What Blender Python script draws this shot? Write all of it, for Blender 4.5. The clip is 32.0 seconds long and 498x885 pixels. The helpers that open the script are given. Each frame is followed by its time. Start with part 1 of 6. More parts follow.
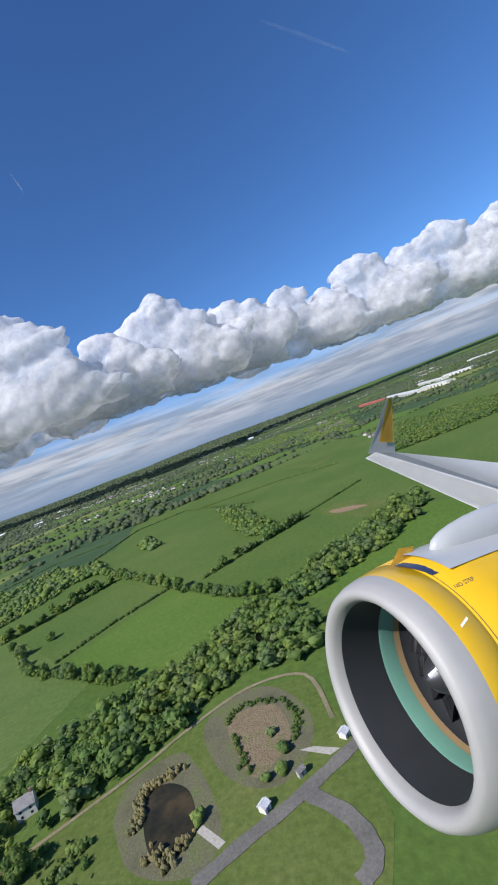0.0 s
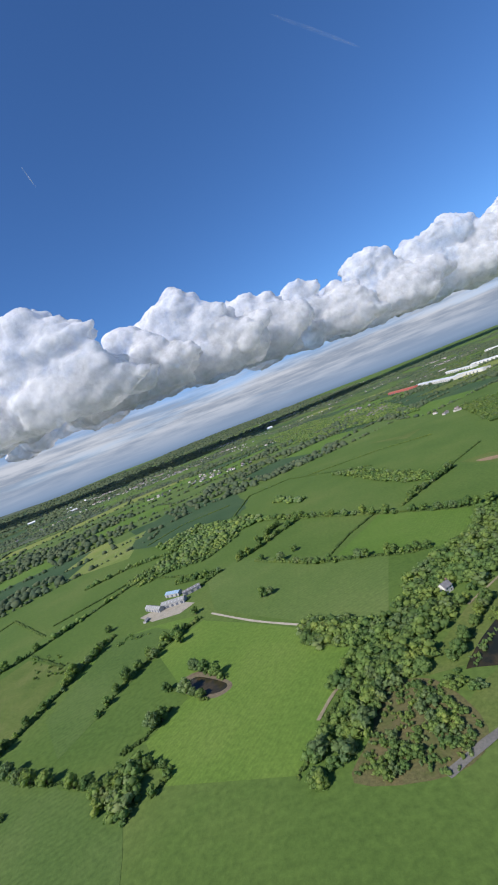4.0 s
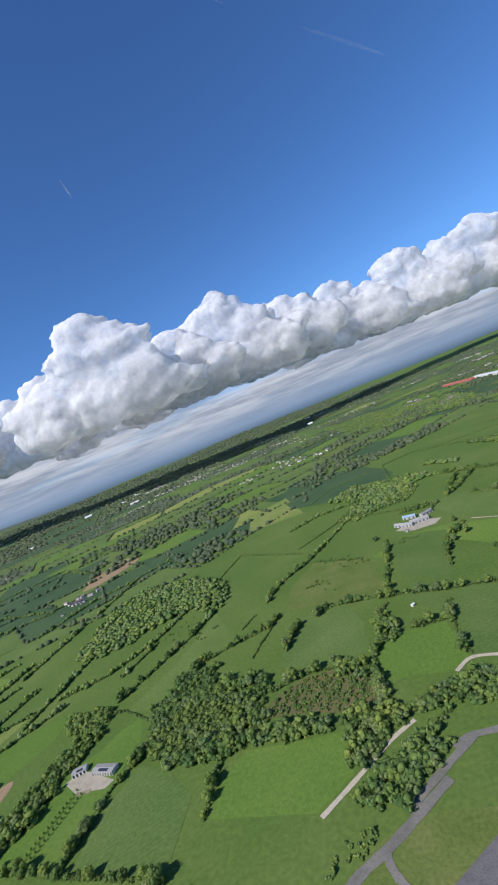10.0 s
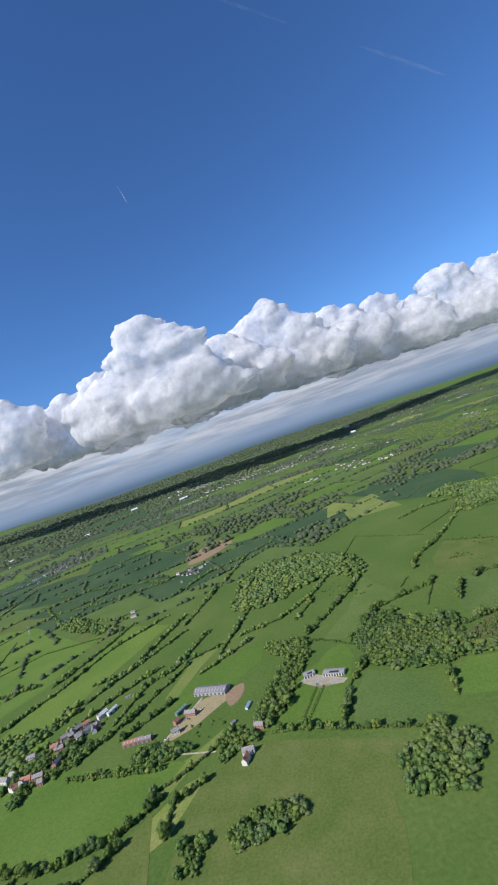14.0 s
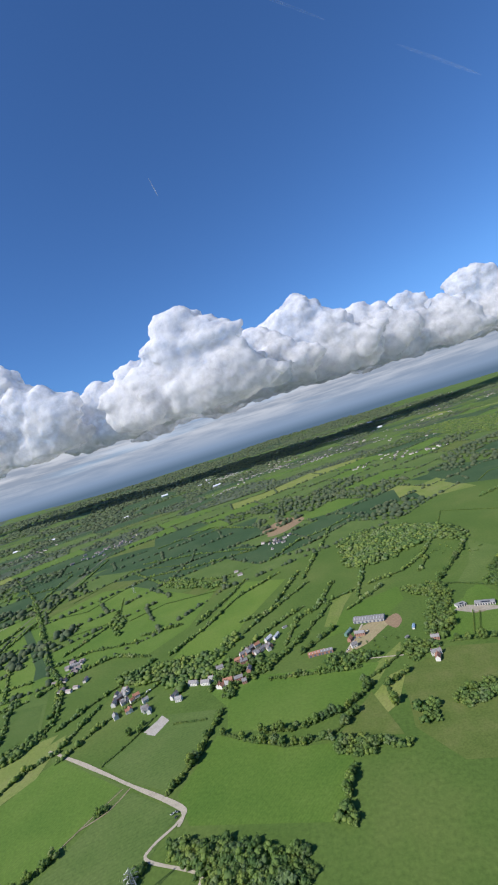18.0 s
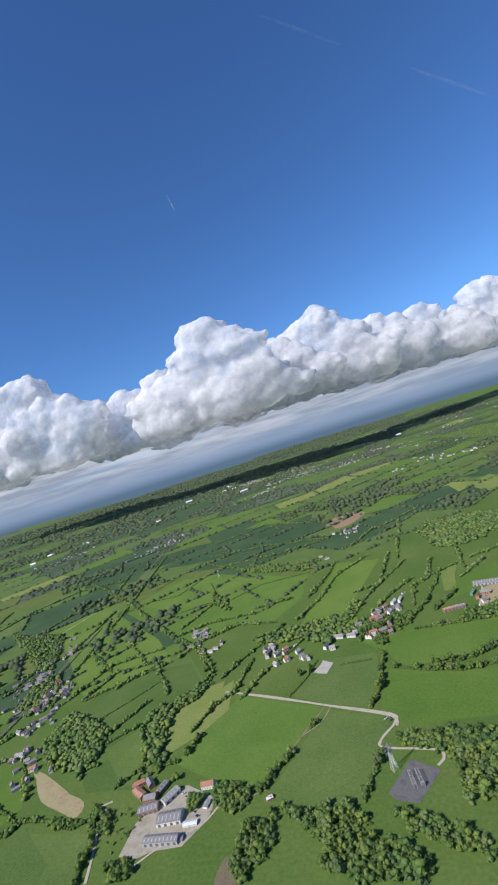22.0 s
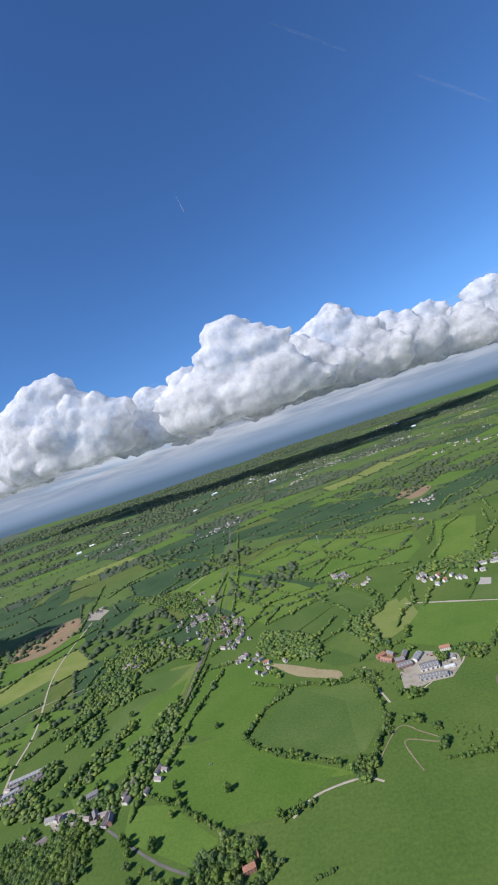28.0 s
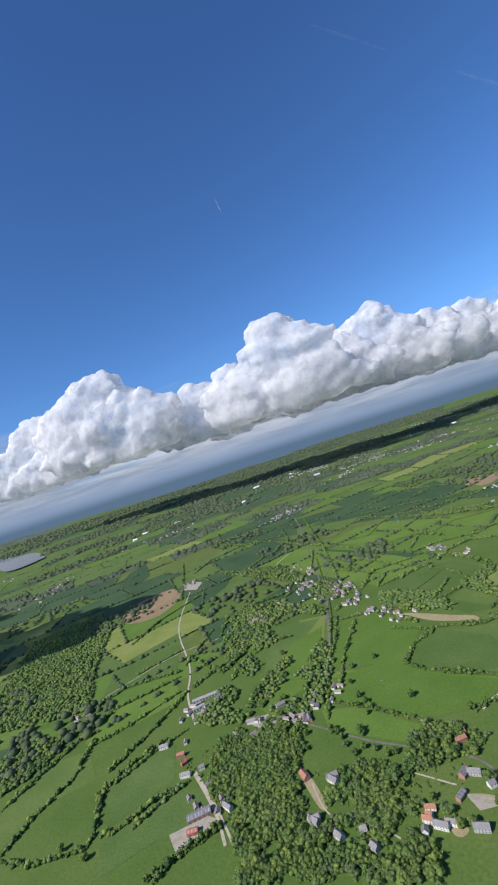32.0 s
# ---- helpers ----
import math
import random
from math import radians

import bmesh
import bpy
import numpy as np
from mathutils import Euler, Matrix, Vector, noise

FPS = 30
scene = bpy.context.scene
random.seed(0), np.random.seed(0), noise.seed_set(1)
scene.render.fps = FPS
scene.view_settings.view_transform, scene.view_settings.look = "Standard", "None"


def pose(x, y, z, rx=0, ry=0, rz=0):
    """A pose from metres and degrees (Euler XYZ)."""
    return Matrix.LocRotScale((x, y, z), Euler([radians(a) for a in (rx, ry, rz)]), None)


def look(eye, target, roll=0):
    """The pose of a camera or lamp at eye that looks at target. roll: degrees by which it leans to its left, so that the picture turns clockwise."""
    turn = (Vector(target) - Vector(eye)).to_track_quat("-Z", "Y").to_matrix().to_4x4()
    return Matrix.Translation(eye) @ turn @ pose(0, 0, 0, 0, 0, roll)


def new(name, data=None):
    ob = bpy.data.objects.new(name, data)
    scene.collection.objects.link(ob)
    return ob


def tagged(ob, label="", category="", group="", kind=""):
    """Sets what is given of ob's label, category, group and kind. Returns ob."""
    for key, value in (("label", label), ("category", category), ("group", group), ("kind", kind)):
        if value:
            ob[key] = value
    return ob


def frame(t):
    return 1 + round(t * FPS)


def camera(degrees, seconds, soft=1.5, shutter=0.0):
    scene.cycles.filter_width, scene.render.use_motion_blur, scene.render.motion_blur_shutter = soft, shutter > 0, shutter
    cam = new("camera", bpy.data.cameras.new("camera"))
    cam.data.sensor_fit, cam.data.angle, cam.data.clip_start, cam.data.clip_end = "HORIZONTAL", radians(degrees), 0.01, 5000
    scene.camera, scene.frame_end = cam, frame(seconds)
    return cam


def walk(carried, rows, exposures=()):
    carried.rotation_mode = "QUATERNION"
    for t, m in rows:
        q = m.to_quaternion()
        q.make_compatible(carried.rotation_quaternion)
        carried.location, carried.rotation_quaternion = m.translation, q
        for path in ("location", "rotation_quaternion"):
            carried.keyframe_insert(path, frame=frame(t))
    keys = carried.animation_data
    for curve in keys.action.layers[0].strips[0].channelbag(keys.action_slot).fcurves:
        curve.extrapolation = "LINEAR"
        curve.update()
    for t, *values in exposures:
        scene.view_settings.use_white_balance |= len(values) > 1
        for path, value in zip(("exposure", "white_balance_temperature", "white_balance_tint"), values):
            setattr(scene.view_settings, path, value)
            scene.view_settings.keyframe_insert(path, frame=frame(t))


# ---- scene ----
cam = camera(59.03, 32.0, soft=2.0)
# seconds, place, turn
PATH = [
    (0.0, 0.00, -0.00, 59.78, 88.111, 20.978, 8.033),
    (0.5, -13.81, -11.14, 63.42, 88.288, 21.230, 8.071),
    (1.0, -27.62, -22.29, 67.06, 88.094, 21.765, 8.077),
    (1.5, -41.44, -33.44, 70.69, 87.890, 22.112, 8.205),
    (2.0, -55.26, -44.59, 74.30, 87.479, 22.321, 8.008),
    (2.5, -69.06, -55.74, 77.89, 87.141, 22.264, 7.760),
    (3.0, -82.82, -66.89, 81.47, 86.967, 21.766, 7.662),
    (3.5, -96.55, -78.02, 85.04, 86.847, 21.559, 7.422),
    (5.5, -150.72, -122.17, 99.28, 87.681, 20.967, 7.757),
    (6.0, -164.39, -132.92, 102.76, 87.714, 20.899, 7.920),
    (6.5, -178.09, -143.62, 106.24, 87.702, 20.926, 8.021),
    (7.0, -191.79, -154.28, 109.71, 87.797, 21.020, 8.113),
    (7.5, -205.48, -164.88, 113.16, 88.067, 20.959, 8.381),
    (8.0, -219.16, -175.43, 116.59, 88.299, 21.006, 8.536),
    (8.5, -232.80, -185.92, 119.97, 88.320, 21.358, 8.641),
    (9.0, -246.39, -196.32, 123.32, 88.071, 22.029, 8.544),
    (9.5, -259.92, -206.64, 126.61, 87.826, 22.257, 8.514),
    (10.0, -273.37, -216.88, 129.87, 87.623, 22.295, 8.534),
    (10.5, -286.75, -227.02, 133.10, 87.629, 22.350, 8.727),
    (11.0, -300.06, -237.08, 136.29, 88.000, 22.361, 9.114),
    (11.5, -313.31, -247.08, 139.44, 88.485, 22.273, 9.484),
    (12.0, -326.52, -257.06, 142.52, 88.881, 21.895, 9.846),
    (12.5, -339.72, -267.05, 145.54, 89.073, 21.222, 10.196),
    (13.0, -352.91, -277.08, 148.48, 89.126, 20.433, 10.598),
    (13.5, -366.13, -287.15, 151.35, 89.261, 19.722, 11.031),
    (14.0, -379.40, -297.27, 154.14, 89.655, 19.137, 11.611),
    (14.5, -392.72, -307.43, 156.85, 90.135, 18.622, 12.083),
    (16.5, -447.48, -348.71, 165.80, 91.313, 18.005, 13.065),
    (17.0, -461.25, -358.73, 167.61, 90.685, 17.955, 13.053),
    (17.5, -475.01, -368.70, 169.34, 89.903, 17.641, 12.820),
    (18.0, -488.75, -378.62, 171.03, 89.324, 17.341, 12.518),
    (18.5, -502.46, -388.50, 172.69, 89.281, 17.126, 12.252),
    (19.0, -516.14, -398.33, 174.33, 89.670, 17.251, 12.097),
    (19.5, -529.81, -408.13, 175.99, 90.235, 17.376, 12.090),
    (20.0, -543.50, -417.93, 177.66, 90.686, 17.549, 12.092),
    (20.5, -557.20, -427.75, 179.35, 90.903, 17.608, 12.154),
    (21.0, -570.92, -437.62, 181.05, 90.934, 17.576, 12.243),
    (21.5, -584.66, -447.56, 182.76, 90.893, 17.489, 12.409),
    (22.0, -598.42, -457.63, 184.46, 90.831, 17.378, 12.587),
    (22.5, -612.18, -467.83, 186.14, 90.770, 17.408, 12.782),
    (23.0, -625.95, -478.17, 187.80, 90.654, 17.528, 12.997),
    (23.5, -639.72, -488.61, 189.44, 90.409, 17.805, 12.986),
    (24.0, -653.49, -499.12, 191.08, 90.199, 18.055, 12.934),
    (24.5, -667.28, -509.69, 192.72, 90.188, 18.293, 12.901),
    (25.0, -681.08, -520.31, 194.38, 90.453, 18.526, 12.879),
    (25.5, -694.89, -530.97, 196.06, 90.833, 18.841, 12.816),
    (27.5, -750.19, -574.50, 203.26, 90.907, 18.594, 11.416),
    (28.0, -764.05, -585.59, 205.00, 90.427, 18.279, 11.269),
    (28.5, -777.92, -596.71, 206.73, 89.773, 17.940, 11.244),
    (29.0, -791.81, -607.84, 208.45, 89.056, 17.384, 11.488),
    (29.5, -805.73, -618.96, 210.16, 88.363, 16.970, 11.755),
    (30.0, -819.68, -630.06, 211.86, 88.059, 16.741, 12.233),
    (30.5, -833.66, -641.15, 213.58, 88.331, 16.785, 12.728),
    (31.0, -847.66, -652.21, 215.31, 89.195, 17.109, 13.274),
    (31.5, -861.67, -663.26, 217.04, 90.287, 17.556, 13.750),
    (32.0, -875.69, -674.31, 218.78, 91.172, 17.711, 14.005),
]
walk(cam, [(t, pose(x, y, z, rx, ry, rz)) for t, x, y, z, rx, ry, rz in PATH], [(0.0, 0.5, 6250, 12.5), (32.0, 0.5, 6250, 12.5)])

# ---- sky and sun ----
SUN_AZ, SUN_EL = radians(-138.0), radians(40.0)  # azimuth from +y towards +x
sun_way = Vector((math.sin(SUN_AZ) * math.cos(SUN_EL), math.cos(SUN_AZ) * math.cos(SUN_EL), math.sin(SUN_EL)))
world = bpy.data.worlds.new("sky")
scene.world = world
world.use_nodes = True
wn, wl = world.node_tree.nodes, world.node_tree.links
wn.clear()
w_out, w_bg, w_sky = wn.new("ShaderNodeOutputWorld"), wn.new("ShaderNodeBackground"), wn.new("ShaderNodeTexSky")
w_sky.sky_type, w_sky.sun_disc = "NISHITA", False
w_sky.sun_elevation, w_sky.sun_rotation = SUN_EL, SUN_AZ
w_sky.altitude, w_sky.air_density, w_sky.dust_density, w_sky.ozone_density = 200.0, 1.0, 0.1, 4.0
w_bg.inputs["Strength"].default_value = 0.078
w_tint = wn.new("ShaderNodeMix")
w_tint.data_type, w_tint.blend_type = "RGBA", "MULTIPLY"
w_tint.inputs[0].default_value, w_tint.inputs[7].default_value = 1.0, (0.6, 0.9, 1.22, 1)
wl.new(w_sky.outputs[0], w_tint.inputs[6])
w_dir, w_xyz, w_low = wn.new("ShaderNodeTexCoord"), wn.new("ShaderNodeSeparateXYZ"), wn.new("ShaderNodeMapRange")
wl.new(w_dir.outputs["Generated"], w_xyz.inputs[0])
w_low.inputs[1].default_value, w_low.inputs[2].default_value = -0.014, 0.004
wl.new(w_xyz.outputs[2], w_low.inputs[0])
w_mix = wn.new("ShaderNodeMix")  # blue distance below the horizon
w_mix.data_type = "RGBA"
w_mix.inputs[6].default_value = (1.0, 1.6, 2.35, 1)
wl.new(w_low.outputs[0], w_mix.inputs[0])
w_haze = wn.new("ShaderNodeMapRange")  # duller, bluer air low down
w_haze.inputs[1].default_value, w_haze.inputs[2].default_value = 0.0, 0.22
wl.new(w_xyz.outputs[2], w_haze.inputs[0])
w_air = wn.new("ShaderNodeMix")
w_air.data_type = "RGBA"
w_air.inputs[6].default_value, w_air.inputs[7].default_value = (0.88, 0.8, 0.93, 1), (1, 1, 1, 1)
wl.new(w_haze.outputs[0], w_air.inputs[0])
w_low_sky = wn.new("ShaderNodeMix")
w_low_sky.data_type, w_low_sky.blend_type = "RGBA", "MULTIPLY"
w_low_sky.inputs[0].default_value = 1.0
wl.new(w_tint.outputs[2], w_low_sky.inputs[6])
wl.new(w_air.outputs[2], w_low_sky.inputs[7])
w_flat = wn.new("ShaderNodeMapping")  # flat layers of distant cloud along the horizon
w_flat.inputs["Scale"].default_value = (2.2, 2.2, 26.0)
wl.new(w_dir.outputs["Generated"], w_flat.inputs[0])
w_layers, w_tufts = wn.new("ShaderNodeTexNoise"), wn.new("ShaderNodeTexNoise")
for w_node, w_scale, w_rough in ((w_layers, 1.1, 0.55), (w_tufts, 2.6, 0.62)):
    w_node.inputs["Scale"].default_value, w_node.inputs["Detail"].default_value, w_node.inputs["Roughness"].default_value = w_scale, 8.0, w_rough
    wl.new(w_flat.outputs[0], w_node.inputs["Vector"])
w_drop, w_cover, w_grey = wn.new("ShaderNodeMath"), wn.new("ShaderNodeMapRange"), wn.new("ShaderNodeMapRange")
w_drop.operation = "MULTIPLY_ADD"
w_drop.inputs[1].default_value = -3.6
wl.new(w_xyz.outputs[2], w_drop.inputs[0])
wl.new(w_layers.outputs[0], w_drop.inputs[2])
w_cover.inputs[1].default_value, w_cover.inputs[2].default_value = -0.12, 0.3
wl.new(w_drop.outputs[0], w_cover.inputs[0])
w_grey.inputs[1].default_value, w_grey.inputs[2].default_value = 0.4, 0.6
wl.new(w_tufts.outputs[0], w_grey.inputs[0])
w_bank = wn.new("ShaderNodeMix")
w_bank.data_type = "RGBA"
w_bank.inputs[6].default_value, w_bank.inputs[7].default_value = (2.8, 3.25, 3.95, 1), (5.4, 5.65, 6.1, 1)
wl.new(w_grey.outputs[0], w_bank.inputs[0])
w_dim, w_veil = wn.new("ShaderNodeMapRange"), wn.new("ShaderNodeMix")  # thick air right over the horizon
w_dim.inputs[1].default_value, w_dim.inputs[2].default_value = 0.004, 0.055
wl.new(w_xyz.outputs[2], w_dim.inputs[0])
w_veil.data_type = "RGBA"
w_veil.inputs[6].default_value = (2.2, 3.0, 4.2, 1)
wl.new(w_dim.outputs[0], w_veil.inputs[0])
wl.new(w_bank.outputs[2], w_veil.inputs[7])
w_over = wn.new("ShaderNodeMix")
w_over.data_type = "RGBA"
wl.new(w_cover.outputs[0], w_over.inputs[0])
wl.new(w_low_sky.outputs[2], w_over.inputs[6])
wl.new(w_veil.outputs[2], w_over.inputs[7])
wl.new(w_over.outputs[2], w_mix.inputs[7])
wl.new(w_mix.outputs[2], w_bg.inputs[0])
wl.new(w_bg.outputs[0], w_out.inputs[0])
lamp = bpy.data.lights.new("sun", "SUN")
lamp.energy, lamp.angle, lamp.color = 4.4, radians(0.53), (1.0, 0.95, 0.88)
sun = new("sun", lamp)
sun.matrix_world = look(sun_way * 50, (0, 0, 0))


# ---- materials ----
def nodes_of(name):
    m = bpy.data.materials.new(name)
    m.use_nodes = True
    n, l = m.node_tree.nodes, m.node_tree.links
    return m, n, l, n["Principled BSDF"]


def ramp(n, stops):
    r = n.new("ShaderNodeValToRGB")
    r.color_ramp.elements[0].position, r.color_ramp.elements[0].color = stops[0][0], (*stops[0][1], 1)
    r.color_ramp.elements[1].position, r.color_ramp.elements[1].color = stops[-1][0], (*stops[-1][1], 1)
    for p, c in stops[1:-1]:
        r.color_ramp.elements.new(p).color = (*c, 1)
    return r


def noisy(n, l, scale, detail=4.0, rough=0.6, vec=None):
    t = n.new("ShaderNodeTexNoise")
    t.inputs["Scale"].default_value, t.inputs["Detail"].default_value, t.inputs["Roughness"].default_value = scale, detail, rough
    if vec is not None:
        l.new(vec, t.inputs["Vector"])
    return t


def mixed(n, l, kind, fac, a, b):
    m = n.new("ShaderNodeMix")
    m.data_type, m.blend_type = "RGBA", kind
    for k, v in ((0, fac), (6, a), (7, b)):
        if hasattr(v, "is_linked"):
            l.new(v, m.inputs[k])
        else:
            m.inputs[k].default_value = v if k == 0 else (*v, 1)
    return m.outputs[2]


def soil(name, low, mid, high, broad=0.02, fine=0.9, rough=0.95, bump=0.3, rows=0.0, turn=0.0, tint=0.0, grain=0.55):
    """Ground cover: broad patches and fine grain, with drill rows or mowing lines where rows is set."""
    m, n, l, p = nodes_of(name)
    low, mid, high = [(c[0] * 0.99, c[1] * 0.95, c[2] * (0.88 if c[1] > c[0] * 1.1 else 0.95)) for c in (low, mid, high)]
    geo = n.new("ShaderNodeNewGeometry")
    a = noisy(n, l, broad, 5.0, 0.62, geo.outputs["Position"])
    b = noisy(n, l, fine, 3.0, 0.65, geo.outputs["Position"])
    c = ramp(n, [(0.32, low), (0.5, mid), (0.68, high)])
    l.new(a.outputs[0], c.inputs[0])
    g = ramp(n, [(0.3, (0.62, 0.64, 0.6)), (0.7, (1.3, 1.26, 1.2))])
    l.new(b.outputs[0], g.inputs[0])
    col = mixed(n, l, "MULTIPLY", grain, c.outputs[0], g.outputs[0])
    if rows:
        mp = n.new("ShaderNodeMapping")
        mp.inputs["Rotation"].default_value[2] = turn
        l.new(geo.outputs["Position"], mp.inputs[0])
        w = n.new("ShaderNodeTexWave")
        w.inputs["Scale"].default_value, w.inputs["Distortion"].default_value, w.inputs["Detail"].default_value = rows, 1.5, 2.0
        l.new(mp.outputs[0], w.inputs[0])
        r = ramp(n, [(0.1, (0.82, 0.84, 0.8)), (0.9, (1.1, 1.1, 1.06))])
        l.new(w.outputs[0], r.inputs[0])
        col = mixed(n, l, "MULTIPLY", 0.28, col, r.outputs[0])
    if tint:
        info = n.new("ShaderNodeObjectInfo")
        r = ramp(n, [(0.0, (0.78, 0.84, 0.72)), (0.5, (1.0, 1.0, 1.0)), (1.0, (1.22, 1.12, 1.05))])
        l.new(info.outputs["Random"], r.inputs[0])
        col = mixed(n, l, "MULTIPLY", tint, col, r.outputs[0])
    l.new(col, p.inputs["Base Color"])
    p.inputs["Roughness"].default_value, p.inputs["Specular IOR Level"].default_value = rough, 0.15
    bp = n.new("ShaderNodeBump")
    bp.inputs["Strength"].default_value, bp.inputs["Distance"].default_value = bump, 0.4
    l.new(b.outputs[0], bp.inputs["Height"])
    l.new(bp.outputs[0], p.inputs["Normal"])
    return m


def leafy(name, dark, mid, light, scale=0.7):
    """Foliage: tone by clump and by tree, light leaf masses and dark gaps dappled into the colour."""
    m, n, l, p = nodes_of(name)
    dark, mid, light = [(c[0] * 1.5, c[1] * 1.36, c[2] * 1.6) for c in (dark, mid, light)]
    geo, info = n.new("ShaderNodeNewGeometry"), n.new("ShaderNodeObjectInfo")
    add = n.new("ShaderNodeMath")
    add.operation = "MULTIPLY_ADD"
    add.inputs[1].default_value, add.inputs[2].default_value = 0.6, 0.0
    l.new(geo.outputs["Random Per Island"], add.inputs[0])
    sm = n.new("ShaderNodeMath")
    sm.operation = "MULTIPLY_ADD"
    sm.inputs[1].default_value = 0.4
    l.new(info.outputs["Random"], sm.inputs[0])
    l.new(add.outputs[0], sm.inputs[2])
    c = ramp(n, [(0.1, dark), (0.5, mid), (0.9, light)])
    l.new(sm.outputs[0], c.inputs[0])
    a = noisy(n, l, scale, 5.0, 0.75, geo.outputs["Position"])
    g = ramp(n, [(0.32, (0.84, 0.85, 0.83)), (0.52, (1.0, 1.0, 0.96)), (0.7, (1.22, 1.2, 1.12))])
    l.new(a.outputs[0], g.inputs[0])
    b = noisy(n, l, 0.03, 3.0, 0.5, geo.outputs["Position"])
    h = ramp(n, [(0.35, (0.88, 0.97, 0.9)), (0.65, (1.15, 1.08, 0.95))])
    l.new(b.outputs[0], h.inputs[0])
    col = mixed(n, l, "MULTIPLY", 0.9, c.outputs[0], g.outputs[0])
    col = mixed(n, l, "MULTIPLY", 0.8, col, h.outputs[0])
    o = noisy(n, l, 0.2, 2.0, 0.5, geo.outputs["Position"])
    q = ramp(n, [(0.34, (0.82, 0.9, 0.88)), (0.5, (1.0, 1.0, 1.0)), (0.6, (1.12, 1.08, 0.95)), (0.68, (1.22, 1.1, 1.0))])
    l.new(o.outputs[0], q.inputs[0])
    col = mixed(n, l, "MULTIPLY", 0.9, col, q.outputs[0])
    l.new(col, p.inputs["Base Color"])
    p.inputs["Roughness"].default_value, p.inputs["Specular IOR Level"].default_value = 0.8, 0.2
    bp = n.new("ShaderNodeBump")
    bp.inputs["Strength"].default_value, bp.inputs["Distance"].default_value = 0.4, 0.5
    l.new(a.outputs[0], bp.inputs["Height"])
    l.new(bp.outputs[0], p.inputs["Normal"])
    glow, mx = n.new("ShaderNodeBsdfTranslucent"), n.new("ShaderNodeMixShader")
    mx.inputs[0].default_value = 0.5
    l.new(mixed(n, l, "MULTIPLY", 1.0, col, (1.15, 1.25, 0.85)), glow.inputs[0])
    l.new(p.outputs[0], mx.inputs[1])
    l.new(glow.outputs[0], mx.inputs[2])
    l.new(mx.outputs[0], n["Material Output"].inputs[0])
    return m


def plain(name, colour, rough=0.7, metal=0.0, spread=0.18, scale=2.0, bump=0.1):
    m, n, l, p = nodes_of(name)
    tc = n.new("ShaderNodeTexCoord")
    a = noisy(n, l, scale, 5.0, 0.65, tc.outputs["Object"])
    lo, hi = [c * (1 - spread) for c in colour], [min(1, c * (1 + spread)) for c in colour]
    c = ramp(n, [(0.3, lo), (0.7, hi)])
    l.new(a.outputs[0], c.inputs[0])
    l.new(c.outputs[0], p.inputs["Base Color"])
    p.inputs["Roughness"].default_value, p.inputs["Metallic"].default_value = rough, metal
    if bump:
        bp = n.new("ShaderNodeBump")
        bp.inputs["Strength"].default_value, bp.inputs["Distance"].default_value = bump, 0.05
        l.new(a.outputs[0], bp.inputs["Height"])
        l.new(bp.outputs[0], p.inputs["Normal"])
    return m


